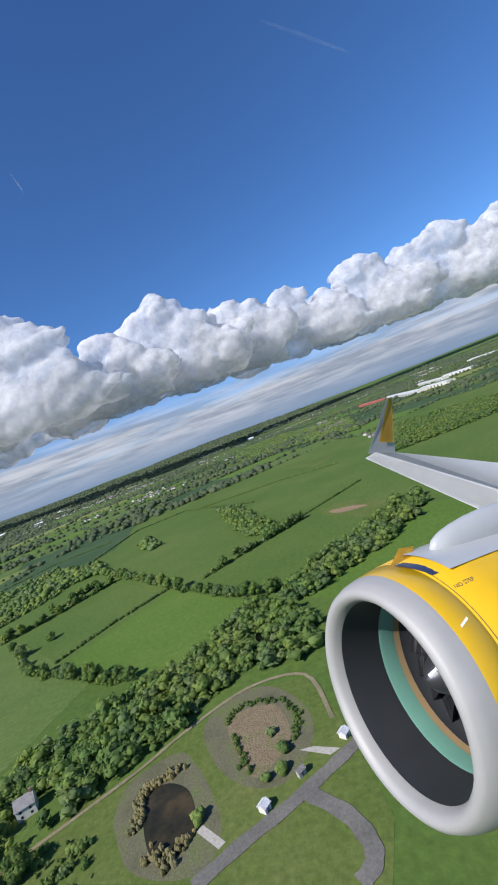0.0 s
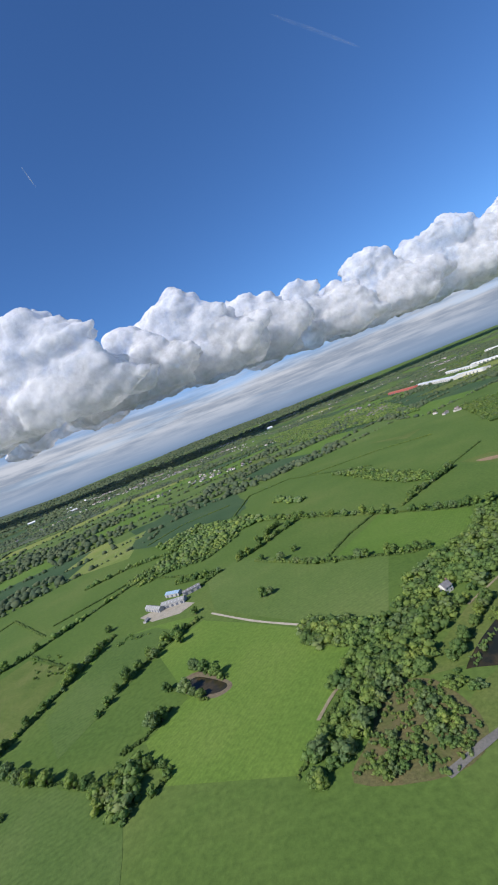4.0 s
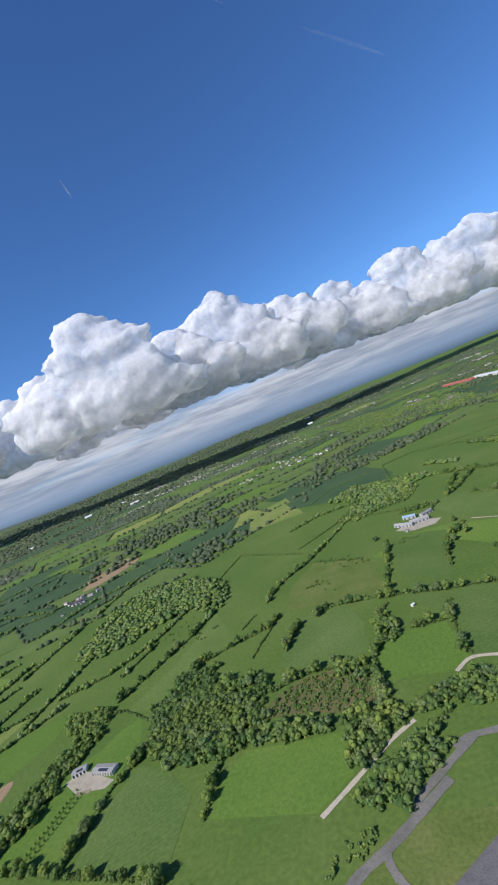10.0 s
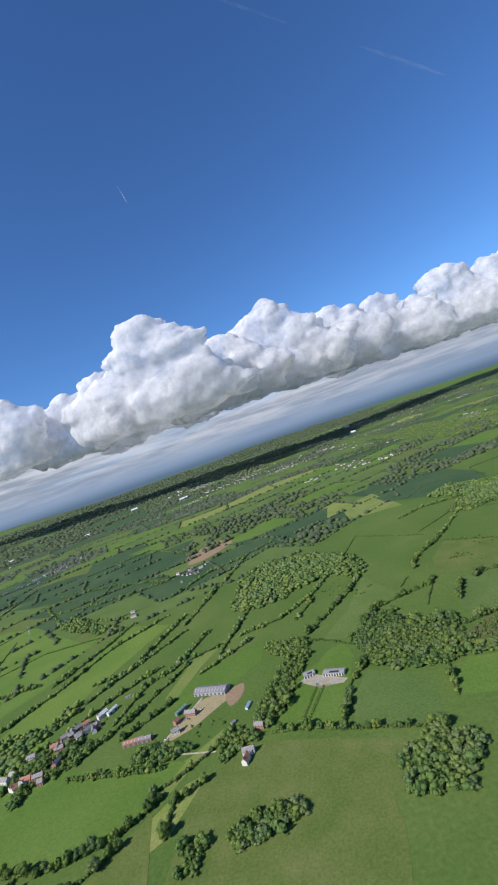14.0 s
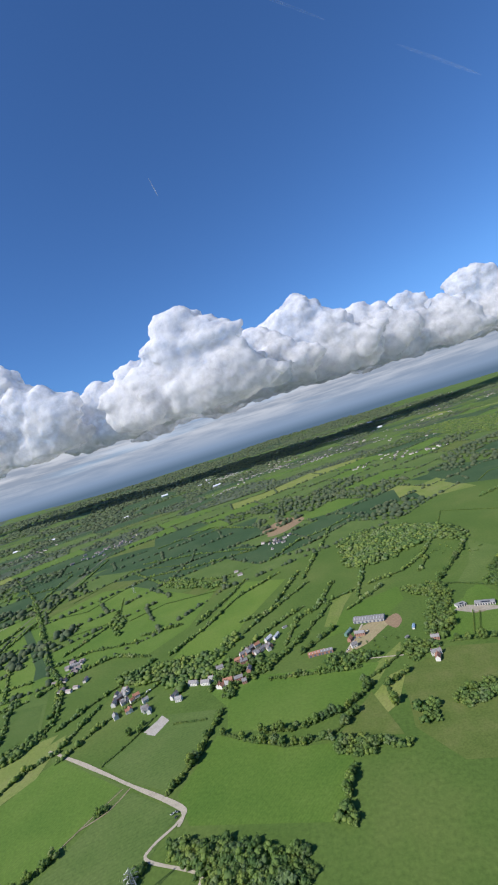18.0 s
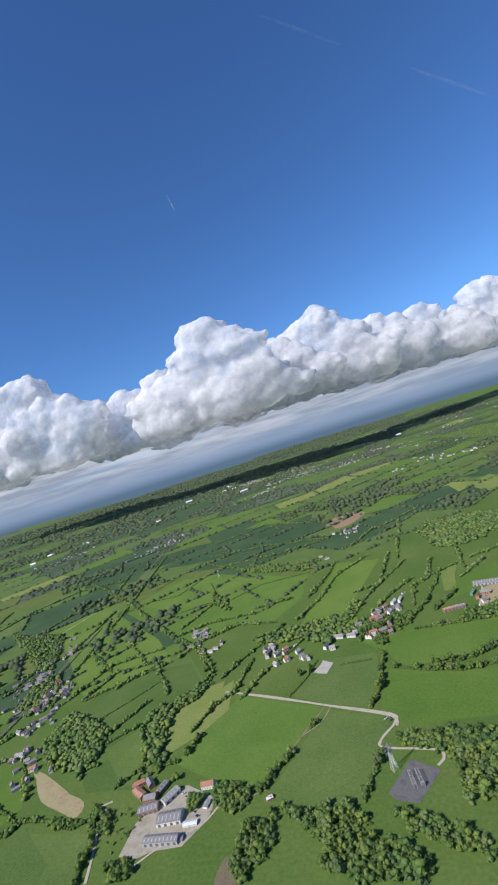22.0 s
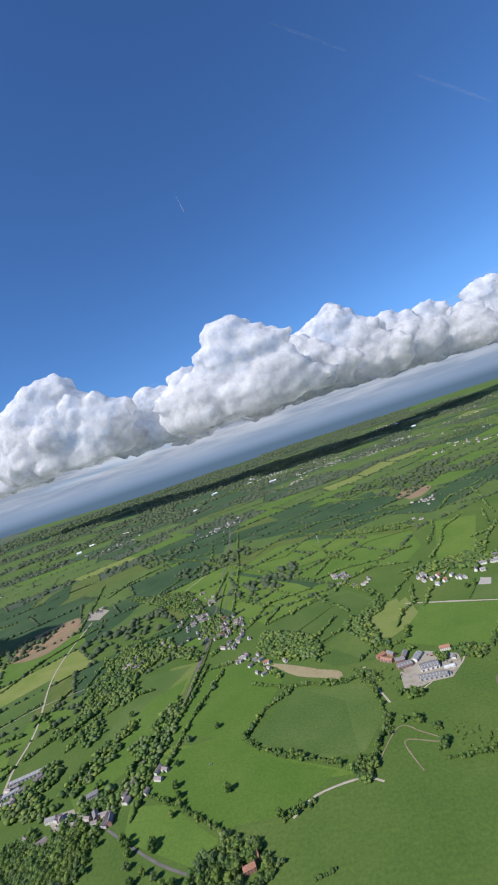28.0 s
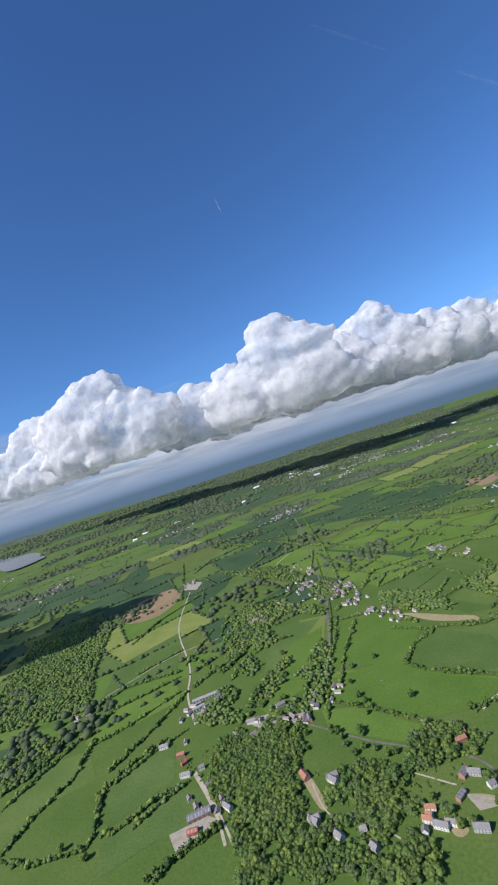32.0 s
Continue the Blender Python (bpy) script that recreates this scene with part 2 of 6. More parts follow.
GRASS = soil("pasture_grass", (0.066, 0.12, 0.026), (0.08, 0.136, 0.031), (0.102, 0.15, 0.04), 0.012, 0.5)
COVER = {
    "lawn": soil("bright_grass", (0.084, 0.158, 0.03), (0.098, 0.172, 0.034), (0.115, 0.185, 0.042), 0.02, 0.6, rows=0.22, turn=0.5, tint=0.65),
    "mid": soil("meadow_grass", (0.072, 0.127, 0.034), (0.086, 0.142, 0.04), (0.105, 0.157, 0.05), 0.02, 0.6, rows=0.15, turn=1.1, tint=0.75),
    "crop": soil("dark_crop", (0.034, 0.074, 0.034), (0.043, 0.086, 0.04), (0.055, 0.097, 0.045), 0.015, 0.7, rows=0.12, turn=0.9, tint=0.5),
    "pale": soil("pale_grass", (0.13, 0.19, 0.045), (0.16, 0.21, 0.06), (0.19, 0.22, 0.08), 0.03, 0.6, tint=0.6),
    "rough": soil("rough_grass", (0.078, 0.122, 0.028), (0.098, 0.138, 0.036), (0.125, 0.152, 0.05), 0.05, 0.8),
    "tan": soil("stubble_earth", (0.2, 0.15, 0.09), (0.26, 0.19, 0.12), (0.22, 0.2, 0.1), 0.05, 0.6, tint=0.4),
    "heath": soil("heath_brown", (0.082, 0.105, 0.032), (0.11, 0.108, 0.045), (0.128, 0.112, 0.05), 0.12, 1.0, bump=0.6),
    "scrub": soil("bramble_brown", (0.06, 0.055, 0.03), (0.1, 0.075, 0.045), (0.08, 0.09, 0.035), 0.25, 1.4, bump=0.8),
    "gravel": soil("pond_margin_gravel", (0.1, 0.105, 0.06), (0.13, 0.13, 0.08), (0.12, 0.15, 0.06), 0.15, 2.0),
    "reed": soil("dry_reed", (0.16, 0.13, 0.075), (0.21, 0.17, 0.11), (0.14, 0.15, 0.06), 0.3, 2.0, bump=0.7),
    "mud": soil("bare_mud", (0.11, 0.095, 0.06), (0.16, 0.135, 0.09), (0.12, 0.12, 0.06), 0.2, 1.2),
    "earth": soil("sandy_earth", (0.25, 0.21, 0.115), (0.31, 0.27, 0.155), (0.26, 0.245, 0.125), 0.1, 1.0),
    "yard": soil("farmyard_concrete", (0.25, 0.235, 0.185), (0.34, 0.32, 0.26), (0.27, 0.245, 0.18), 0.15, 1.5, bump=0.1),
    "concrete": soil("pale_concrete", (0.33, 0.32, 0.28), (0.39, 0.38, 0.34), (0.36, 0.34, 0.29), 0.2, 2.0, bump=0.1),
    "compound": soil("grey_compound", (0.09, 0.09, 0.092), (0.13, 0.13, 0.132), (0.11, 0.11, 0.108), 0.2, 2.0),
    "rape": soil("yellow_crop", (0.4, 0.36, 0.02), (0.45, 0.4, 0.03), (0.5, 0.42, 0.04), 0.05, 0.6),
}
TARMAC = soil("worn_tarmac", (0.12, 0.12, 0.108), (0.15, 0.15, 0.135), (0.18, 0.175, 0.155), 0.12, 2.0, bump=0.1)
LANE = soil("lane_stone", (0.3, 0.28, 0.22), (0.4, 0.37, 0.29), (0.35, 0.325, 0.25), 0.15, 2.0, bump=0.1)
PATHM = soil("trodden_path", (0.15, 0.15, 0.08), (0.22, 0.2, 0.12), (0.26, 0.23, 0.16), 0.15, 2.0, bump=0.2)
TRACK = soil("track_ballast", (0.1, 0.095, 0.085), (0.14, 0.13, 0.12), (0.18, 0.165, 0.15), 0.12, 2.0, bump=0.2)
WAY = {"road": TARMAC, "lane": LANE, "path": PATHM, "track": TRACK}
LEAF = [leafy("oak_leaves", (0.062, 0.112, 0.035), (0.095, 0.16, 0.046), (0.135, 0.21, 0.062)),
        leafy("ash_leaves", (0.095, 0.15, 0.04), (0.135, 0.205, 0.053), (0.185, 0.255, 0.072)),
        leafy("willow_leaves", (0.092, 0.145, 0.056), (0.125, 0.185, 0.072), (0.17, 0.235, 0.1))]
HEDGE = leafy("hawthorn_leaves", (0.05, 0.09, 0.026), (0.075, 0.125, 0.033), (0.11, 0.165, 0.045), 1.0)
BARK = plain("bark", (0.11, 0.085, 0.06), 0.9, spread=0.35, scale=3.0, bump=0.5)


# ---- mesh helpers ----
def part(name, bm, material, parent=None, label=""):
    """Links a bmesh as one mesh object, under a thing if one is given."""
    me = bpy.data.meshes.new(name)
    bm.to_mesh(me)
    bm.free()
    me.materials.append(material)
    ob = new(name, me)
    if parent is not None:
        ob.parent = parent
    return tagged(ob, label)


def from_arrays(name, v, f, material, smooth=False):
    me = bpy.data.meshes.new(name)
    me.vertices.add(len(v))
    me.vertices.foreach_set("co", np.ascontiguousarray(v, dtype=np.float32).ravel())
    k = f.shape[1]
    me.loops.add(f.size)
    me.loops.foreach_set("vertex_index", np.ascontiguousarray(f, dtype=np.int32).ravel())
    me.polygons.add(len(f))
    me.polygons.foreach_set("loop_start", np.arange(0, f.size, k, dtype=np.int32))
    me.polygons.foreach_set("use_smooth", np.full(len(f), smooth))
    me.materials.append(material)
    me.update(calc_edges=True)
    return me


def ico(level):
    bm = bmesh.new()
    bmesh.ops.create_icosphere(bm, subdivisions=level, radius=1.0)
    v = np.array([x.co[:] for x in bm.verts])
    f = np.array([[q.index for q in x.verts] for x in bm.faces])
    bm.free()
    return v, f


ICO1, ICO2, ICO3 = ico(1), ico(2), ico(3)
DOME = (np.array([(1, 0, 0), (0, 1, 0), (-1, 0, 0), (0, -1, 0), (0.1, 0.1, 0.9), (0.75, 0.7, 0.4), (-0.7, -0.75, 0.4)], float), np.array([(0, 5, 4), (5, 1, 4), (1, 2, 4), (2, 6, 4), (6, 3, 4), (3, 0, 4), (0, 1, 5), (2, 3, 6)]))
RNG = np.random.default_rng(7)


def lump(base, rough, seed):
    """A sphere with an uneven, leafy surface."""
    r = np.random.default_rng(seed)
    v = base[0].copy()
    for k in (1.7, 3.6, 7.0):
        w = r.normal(size=(5, 3)) * k
        ph = r.uniform(0, 6.28, 5)
        v = v * (1 + rough * np.mean(np.sin(v @ w.T + ph), axis=1) * 2.2 / k ** 0.35)[:, None]
    return v * (1 + r.uniform(-0.5, 0.5, (len(v), 1)) * rough)


def crown(seed, lobes, base, tall=1.15, leaves=0, leaf=0.2):
    """A crown of separate leaf masses about a hollow middle, with loose sprays of leaves round each: unit radius, standing on z = 0."""
    r = np.random.default_rng(seed)
    vs, fs, n = [], [], 0
    places = []
    for i in range(lobes):
        a = i * 2.4 + r.uniform(-0.5, 0.5)
        h = (i + 0.5) / lobes
        spread = 0.62 * math.sin(math.pi * min(0.93, 0.18 + 0.82 * h)) ** 0.7
        size = r.uniform(0.36, 0.56) * (1.0 if lobes > 4 else 1.35)
        at = np.array([math.cos(a) * spread, math.sin(a) * spread, 0.45 + h * tall + r.uniform(-0.12, 0.12)])
        flat = np.array([1, 1, r.uniform(0.75, 1.0)])
        v = lump(base, 0.17, seed * 31 + i) * size * flat * (0.86 if leaves else 1.0) + at
        vs.append(v), fs.append(base[1] + n)
        n += len(v)
        places.append((at, size, flat))
    for i in range(leaves):
        at, size, flat = places[i % lobes]
        d = r.normal(size=3)
        d /= np.linalg.norm(d)
        if d[2] < -0.35:
            d[2] = -d[2]
        c = at + d * size * flat * r.uniform(0.78, 1.14)
        e = np.cross(d, r.normal(size=3))
        e /= np.linalg.norm(e) + 1e-6
        g = np.cross(d, e) + d * r.uniform(-0.7, 0.7)
        s = leaf * r.uniform(0.6, 1.3)
        vs.append(np.array([c - e * s * 0.6 - g * s * 0.4, c + e * s * 0.6 - g * s * 0.35, c + g * s * 0.7 + d * s * 0.25]))
        fs.append(np.array([[n, n + 1, n + 2]]))
        n += 3
    return np.vstack(vs), np.vstack(fs)


TALL = (1.1, 1.3, 0.95, 1.5, 1.15, 1.25)
FINE = [crown(i, 9, ICO1, TALL[i], 560, 0.15) for i in range(6)]
NEAR = [crown(10 + i, 7, ICO1, TALL[i], 150, 0.23) for i in range(6)]
MEDIUM = [crown(20 + i, 4, ICO1, TALL[i], 46, 0.31) for i in range(6)]
COARSE = [crown(40 + i, 3, ICO1, 0.8) for i in range(6)]
BUSH = [(lump(ICO1, 0.2, 60 + i), ICO1[1]) for i in range(8)]
SHRUB = [crown(70 + i, 2, ICO1, 0.25, 34, 0.3) for i in range(5)]


class Bag:
    """Gathers many copies of small shapes for one mesh."""

    def __init__(self):
        self.v, self.f, self.n = [], [], 0

    def add(self, shape, x, y, z, sx, sz, turn=0.0):
        c, s = math.cos(turn), math.sin(turn)
        v = shape[0] * np.array([sx, sx, sz])
        v = np.stack([v[:, 0] * c - v[:, 1] * s + x, v[:, 0] * s + v[:, 1] * c + y, v[:, 2] + z], 1)
        self.v.append(v), self.f.append(shape[1] + self.n)
        self.n += len(v)

    def thing(self, name, material, smooth=False):
        if not self.v:
            return None
        return new(name, from_arrays(name, np.vstack(self.v), np.vstack(self.f), material, smooth))


def ground_height(x, y):
    """Level near the flight, bent up far out to fit the horizon in view."""
    r = math.hypot(x + 450, y + 200)
    k = max(0.0, r - 2000.0) / 3000.0
    near_lake = max(0.0, 1.0 - math.hypot(x + 2900, y - 1450) / 900.0)
    if near_lake > 0.0:  # the shores of the lake lie level
        k += (0.34 - k) * min(1.0, near_lake * 2.5)
    return 62.0 * k * k * (3 - 2 * min(k, 1.0)) * (0.85 + 0.3 * noise.noise((x / 900, y / 900, 3.0)))


# ---- ground: one sheet to the horizon ----
bm = bmesh.new()
rings = [0, 120, 260, 430, 640, 900, 1200, 1550, 1950, 2250, 2550, 2850, 3200, 3600, 4000, 4400, 4800, 5200, 5700, 6300]
ring_verts = []
for r in rings:
    row = []
    for k in range(96):
        a = k * math.tau / 96
        x, y = -450 + r * math.cos(a), -200 + r * math.sin(a)
        row.append(bm.verts.new((x, y, ground_height(x, y) if r < 5600 else 30.0)))
        if r == 0:
            break
    ring_verts.append(row)
for a, b in zip(ring_verts, ring_verts[1:]):
    for k in range(96):
        q = (k + 1) % 96
        bm.faces.new((a[0], b[k], b[q]) if len(a) == 1 else (a[k], b[k], b[q], a[q]))
tagged(part("ground", bm, GRASS), "green pasture land reaching to the horizon", "ground", kind="structure")

LEVEL = [0.035]
PONDS, CLEAR = [], []


def rounded(pts, steps=4, closed=True):
    """A smooth line through the corners of a plan."""
    out, n = [], len(pts)
    for i in range(n if closed else n - 1):
        p = [Vector(pts[(i + k) % n] if closed else pts[min(max(i + k, 0), n - 1)]) for k in (-1, 0, 1, 2)]
        for s in range(steps):
            t = s / steps
            out.append(0.5 * (2 * p[1] + (p[2] - p[0]) * t + (2 * p[0] - 5 * p[1] + 4 * p[2] - p[3]) * t * t + (3 * p[1] - p[0] - 3 * p[2] + p[3]) * t ** 3))
    return out if closed else out + [Vector(pts[-1])]


def sheet(pts, z):
    bm = bmesh.new()
    vs = [bm.verts.new((p[0], p[1], z + ground_height(p[0], p[1]))) for p in pts]
    f = bm.faces.new(vs)
    bmesh.ops.triangulate(bm, faces=[f])
    bmesh.ops.recalc_face_normals(bm, faces=bm.faces)
    if sum(f.normal.z for f in bm.faces) < 0:
        bmesh.ops.reverse_faces(bm, faces=bm.faces)
    return bm


FIELD_WORDS = {"lawn": "smooth bright green grass field", "mid": "mid green meadow with mowing lines", "crop": "dark blue-green young crop field", "pale": "pale yellowish grass field",
               "rough": "rough olive grass field", "tan": "bare tan earth and stubble field", "heath": "brown heath among young trees", "scrub": "patch of brown brambles in a green field",
               "gravel": "grey-brown gravel margin round a pond", "reed": "dry brown reed bed in a drained pond", "mud": "bare brown muddy ground", "earth": "strip of sandy bare earth",
               "yard": "pale concrete farmyard with worn patches", "concrete": "pale concrete slab in grass", "compound": "grey gravel compound of a substation", "rape": "bright yellow flowering crop field"}


def field(pts, cover):
    LEVEL[0] += 0.0007
    soft = cover in ("gravel", "reed", "mud", "scrub", "heath", "tan", "earth")
    tagged(part("field" if cover not in ("yard", "concrete", "compound", "gravel") else cover + "_ground", sheet(rounded(pts, 4) if soft else pts, LEVEL[0]), COVER[cover]),
           FIELD_WORDS[cover], "field" if cover not in ("yard", "concrete", "compound") else "yard", kind="structure")


def water_material():
    m, n, l, p = nodes_of("still_water")
    geo = n.new("ShaderNodeNewGeometry")
    deep, shoal = noisy(n, l, 0.09, 5.0, 0.65, geo.outputs["Position"]), ramp(n, [(0.4, (0.014, 0.017, 0.012)), (0.52, (0.035, 0.03, 0.017)), (0.68, (0.075, 0.055, 0.028))])
    l.new(deep.outputs[0], shoal.inputs[0])
    l.new(shoal.outputs[0], p.inputs["Base Color"])
    p.inputs["Roughness"].default_value, p.inputs["IOR"].default_value = 0.1, 1.2
    t = noisy(n, l, 0.6, 3.0, 0.5, n.new("ShaderNodeNewGeometry").outputs["Position"])
    bp = n.new("ShaderNodeBump")
    bp.inputs["Strength"].default_value, bp.inputs["Distance"].default_value = 0.05, 0.1
    l.new(t.outputs[0], bp.inputs["Height"])
    l.new(bp.outputs[0], p.inputs["Normal"])
    return m


WATER = water_material()


def pond(pts):
    PONDS.append(pts)
    LEVEL[0] += 0.0007
    tagged(part("pond", sheet(rounded(pts, 5), LEVEL[0] + 0.05), WATER), "still dark water of a pond", "pond", kind="structure")


def lane(pts, wide, kind):
    LEVEL[0] += 0.0007
    line = rounded(pts, 5, closed=False)
    bm = bmesh.new()
    prev = None
    for i, p in enumerate(line):
        d = (line[min(i + 1, len(line) - 1)] - line[max(i - 1, 0)])
        d = Vector((-d.y, d.x)).normalized() * wide * 0.5 * (1 + 0.08 * math.sin(i * 1.7))
        z = LEVEL[0] + 0.1 + ground_height(p.x, p.y)
        row = [bm.verts.new((p.x + d.x, p.y + d.y, z)), bm.verts.new((p.x - d.x, p.y - d.y, z))]
        if prev:
            bm.faces.new((prev[0], prev[1], row[1], row[0]))
        prev = row
    words = {"road": "worn grey tarmac road", "lane": "pale stone farm lane", "path": "trodden earth path through grass", "track": "straight ballasted track between hedges"}[kind]
    tagged(part({"road": "road", "lane": "lane", "path": "footpath", "track": "track"}[kind], bm, WAY[kind]), words, kind, kind="structure")


# ---- trees ----
def inside(p, pts):
    hit, n = False, len(pts)
    for i in range(n):
        (x0, y0), (x1, y1) = pts[i], pts[(i + 1) % n]
        if (y0 > p[1]) != (y1 > p[1]) and p[0] < (x1 - x0) * (p[1] - y0) / (y1 - y0) + x0:
            hit = not hit
    return hit


TREE_MESHES = []
for i in range(6):
    v, f = FINE[i]
    crown_me = from_arrays("crown", v, f, LEAF[(0, 1, 0, 1, 2, 0)[i]], True)
    bm = bmesh.new()
    segs = [((0, 0, -0.05), (0.02, 0.01, 0.9), 0.075, 0.045)]
    for k in range(5):
        a = k * 1.3 + i
        segs.append(((0.01, 0, 0.4 + 0.09 * k), (0.5 * math.cos(a), 0.5 * math.sin(a), 0.85 + 0.12 * k), 0.032, 0.014))
    for a, b, r0, r1 in segs:
        a, b = Vector(a), Vector(b)
        m = Matrix.Translation((a + b) / 2) @ (b - a).to_track_quat("Z", "Y").to_matrix().to_4x4()
        bmesh.ops.create_cone(bm, cap_ends=True, segments=7, radius1=r0, radius2=r1, depth=(b - a).length, matrix=m)
    trunk_me = bpy.data.meshes.new("trunk")
    bm.to_mesh(trunk_me)
    bm.free()
    trunk_me.materials.append(BARK)
    TREE_MESHES.append((crown_me, trunk_me))
TREE_WORDS = ["broad dark green oak standing in a field edge", "fresh green ash tree in a hedgerow", "low spreading dark green tree", "tall narrow green tree",
              "grey-green willow with a loose crown", "round-headed dark green tree"]
TREES = [0]


def tree(x, y, size, kind):
    """One tree of its own, with trunk and crown."""
    TREES[0] += 1
    ob = tagged(new("tree"), TREE_WORDS[kind], "tree", "field trees")
    ob.matrix_world = pose(x, y, 0, 0, 0, RNG.uniform(0, 360)) @ Matrix.Diagonal((size, size, size * RNG.uniform(0.9, 1.15), 1))
    for name, me in zip(("crown", "trunk"), TREE_MESHES[kind]):
        new(name, me).parent = ob


def lone_trees(pts):
    for x, y in pts:
        tree(x, y, RNG.uniform(2.1, 2.9), int(RNG.integers(0, 6)))


def along(pts, step):
    for a, b in zip(pts, pts[1:]):
        a, b = Vector(a), Vector(b)
        n = max(1, round((b - a).length / step))
        for i in range(n):
            yield a + (b - a) * ((i + 0.5) / n), n


def hedge(pts, size=1.0):
    """A clipped or straggling hedge."""
    bag = Bag()
    for p, _ in along(pts, 1.3):
        s = RNG.uniform(0.65, 1.1) * size
        close = -0.61 * p.x + 0.79 * p.y < 200
        bag.add(SHRUB[int(RNG.integers(0, 5))] if close else BUSH[int(RNG.integers(0, 8))], p.x + RNG.normal() * 0.25, p.y + RNG.normal() * 0.25, (-0.25 if close else 0.35) * s, s, s * 1.0, RNG.uniform(0, 6.28))
    tagged(bag.thing("hedge", HEDGE, True), "dark green hawthorn hedge between fields", "hedge", "field hedges")


def tree_line(pts):
    """A hedgerow with grown trees in it."""
    hedge(pts, 1.25)
    bags = [Bag(), Bag(), Bag()]
    x0, y0 = pts[0]
    for p, _ in along(pts, 3.9):
        if RNG.random() < 0.14 or not is_open(p):
            continue
        s = RNG.uniform(1.2, 2.5) if RNG.random() < 0.75 else RNG.uniform(2.3, 3.2)
        k = int(RNG.integers(0, 6))
        x, y = p.x + RNG.normal() * 0.7, p.y + RNG.normal() * 0.7
        if s > 1.75 and TREES[0] < 300 and -0.61 * x + 0.79 * y < 330:
            tree(x, y, s, k)
        else:
            near = -0.61 * x + 0.79 * y < 330
            bags[(0, 1, 0, 1, 2, 0)[k]].add(((NEAR if -0.61 * x + 0.79 * y < 110 else MEDIUM) if near else COARSE)[k], x, y, -0.3 * s, s, s * RNG.uniform(0.9, 1.15), RNG.uniform(0, 6.28))
    for bag, m in zip(bags, LEAF):
        ob = bag.thing("hedgerow_trees", m, True)
        if ob:
            tagged(ob, "row of green trees grown up in a hedge", "trees", "hedgerow trees", "stuff")


def is_open(p):
    """Clear of ponds and houses."""
    return not any(inside(p, q) for q in PONDS) and not any((p[0] - x) ** 2 + (p[1] - y) ** 2 < r * r for x, y, r in CLEAR)


def wood(pts, low=False, gaps=0.0):
    """A wood or copse, closely grown."""
    xs, ys = [p[0] for p in pts], [p[1] for p in pts]
    far = -0.61 * sum(xs) / len(xs) + 0.79 * sum(ys) / len(ys)
    step = (2.5 if low else 3.3) * (1.0 if far < 350 else 1.4)
    shapes = NEAR if far < 105 else MEDIUM if far < 350 else COARSE
    bags = [Bag(), Bag(), Bag()]
    n = 0
    y = min(ys)
    while y < max(ys):
        x = min(xs) + RNG.uniform(0, step)
        while x < max(xs):
            p = (x + RNG.normal() * 0.28 * step, y + RNG.normal() * 0.28 * step)
            if inside(p, pts) and RNG.random() < 0.93 and is_open(p) and noise.noise((p[0] * 0.07, p[1] * 0.07, 2.0)) * 0.5 + 0.5 > gaps:
                s = (RNG.uniform(0.8, 1.6) if low else RNG.uniform(1.3, 2.4) + 1.0 * RNG.random() ** 3) * (1.0 if far < 350 else 1.2)
                k = int(RNG.choice(6, p=[0.2, 0.22, 0.13, 0.12, 0.19, 0.14]))
                bags[(0, 1, 0, 1, 2, 0)[k]].add(shapes[k], p[0], p[1], ground_height(*p) - 0.2 * s, s * RNG.uniform(1.05, 1.3), s * RNG.uniform(0.7, 1.05), RNG.uniform(0, 6.28))
                n += 1
            x += step
        y += step * 0.9
    for bag, m in zip(bags, LEAF):
        ob = bag.thing("woodland", m, True)
        if ob:
            tagged(ob, "dense mixed green woodland" if not low else "young scrubby green woodland", "woodland", kind="stuff")


REED = leafy("reed_straw", (0.13, 0.135, 0.06), (0.185, 0.18, 0.085), (0.25, 0.235, 0.125), 1.5)


def reeds(pts):
    bag = Bag()
    for p, _ in along(pts, 0.55):
        for _ in range(3):
            s = RNG.uniform(0.3, 0.6)
            bag.add(BUSH[int(RNG.integers(0, 8))], p.x + RNG.normal() * 0.7, p.y + RNG.normal() * 0.7, 0.35, s, s * 1.5, RNG.uniform(0, 6.28))
    tagged(bag.thing("reed_bed", REED), "dry straw-coloured reeds at the pond edge", "reeds", kind="stuff")


def bushes(pts):
    for x, y in pts:
        v, f = crown(int(RNG.integers(100, 999)), 7, ICO2, 0.45)
        s = RNG.uniform(1.0, 1.6)
        ob = new("bush", from_arrays("bush", v * np.array([s, s, s]) + np.array([0, 0, -0.1]), f, LEAF[int(RNG.integers(0, 3))]))
        ob.location = (x, y, 0)
        tagged(ob, "rounded green bush in grass", "bush", "bushes")


def scattered(pts, count):
    """Bushes and saplings strewn over rough ground."""
    bags = [Bag(), Bag(), Bag()]
    xs, ys = [p[0] for p in pts], [p[1] for p in pts]
    while count > 0:
        p = (RNG.uniform(min(xs), max(xs)), RNG.uniform(min(ys), max(ys)))
        if inside(p, pts):
            count -= 1
            k, s = int(RNG.integers(0, 5)), RNG.uniform(0.45, 1.25)
            bags[k % 3].add(SHRUB[k], p[0], p[1], -0.2 * s, s, s * RNG.uniform(0.8, 1.5), RNG.uniform(0, 6.28))
    for bag, m in zip(bags, LEAF):
        ob = bag.thing("scrub_bushes", m, True)
        if ob:
            tagged(ob, "low green bushes strewn over rough ground", "bushes", kind="stuff")


def avenue(pts):
    """A row of young clipped trees along a drive."""
    for p, _ in along(pts, 2.3):
        ob = tagged(new("young_tree"), "slim young tree in a drive avenue", "tree", "avenue trees")
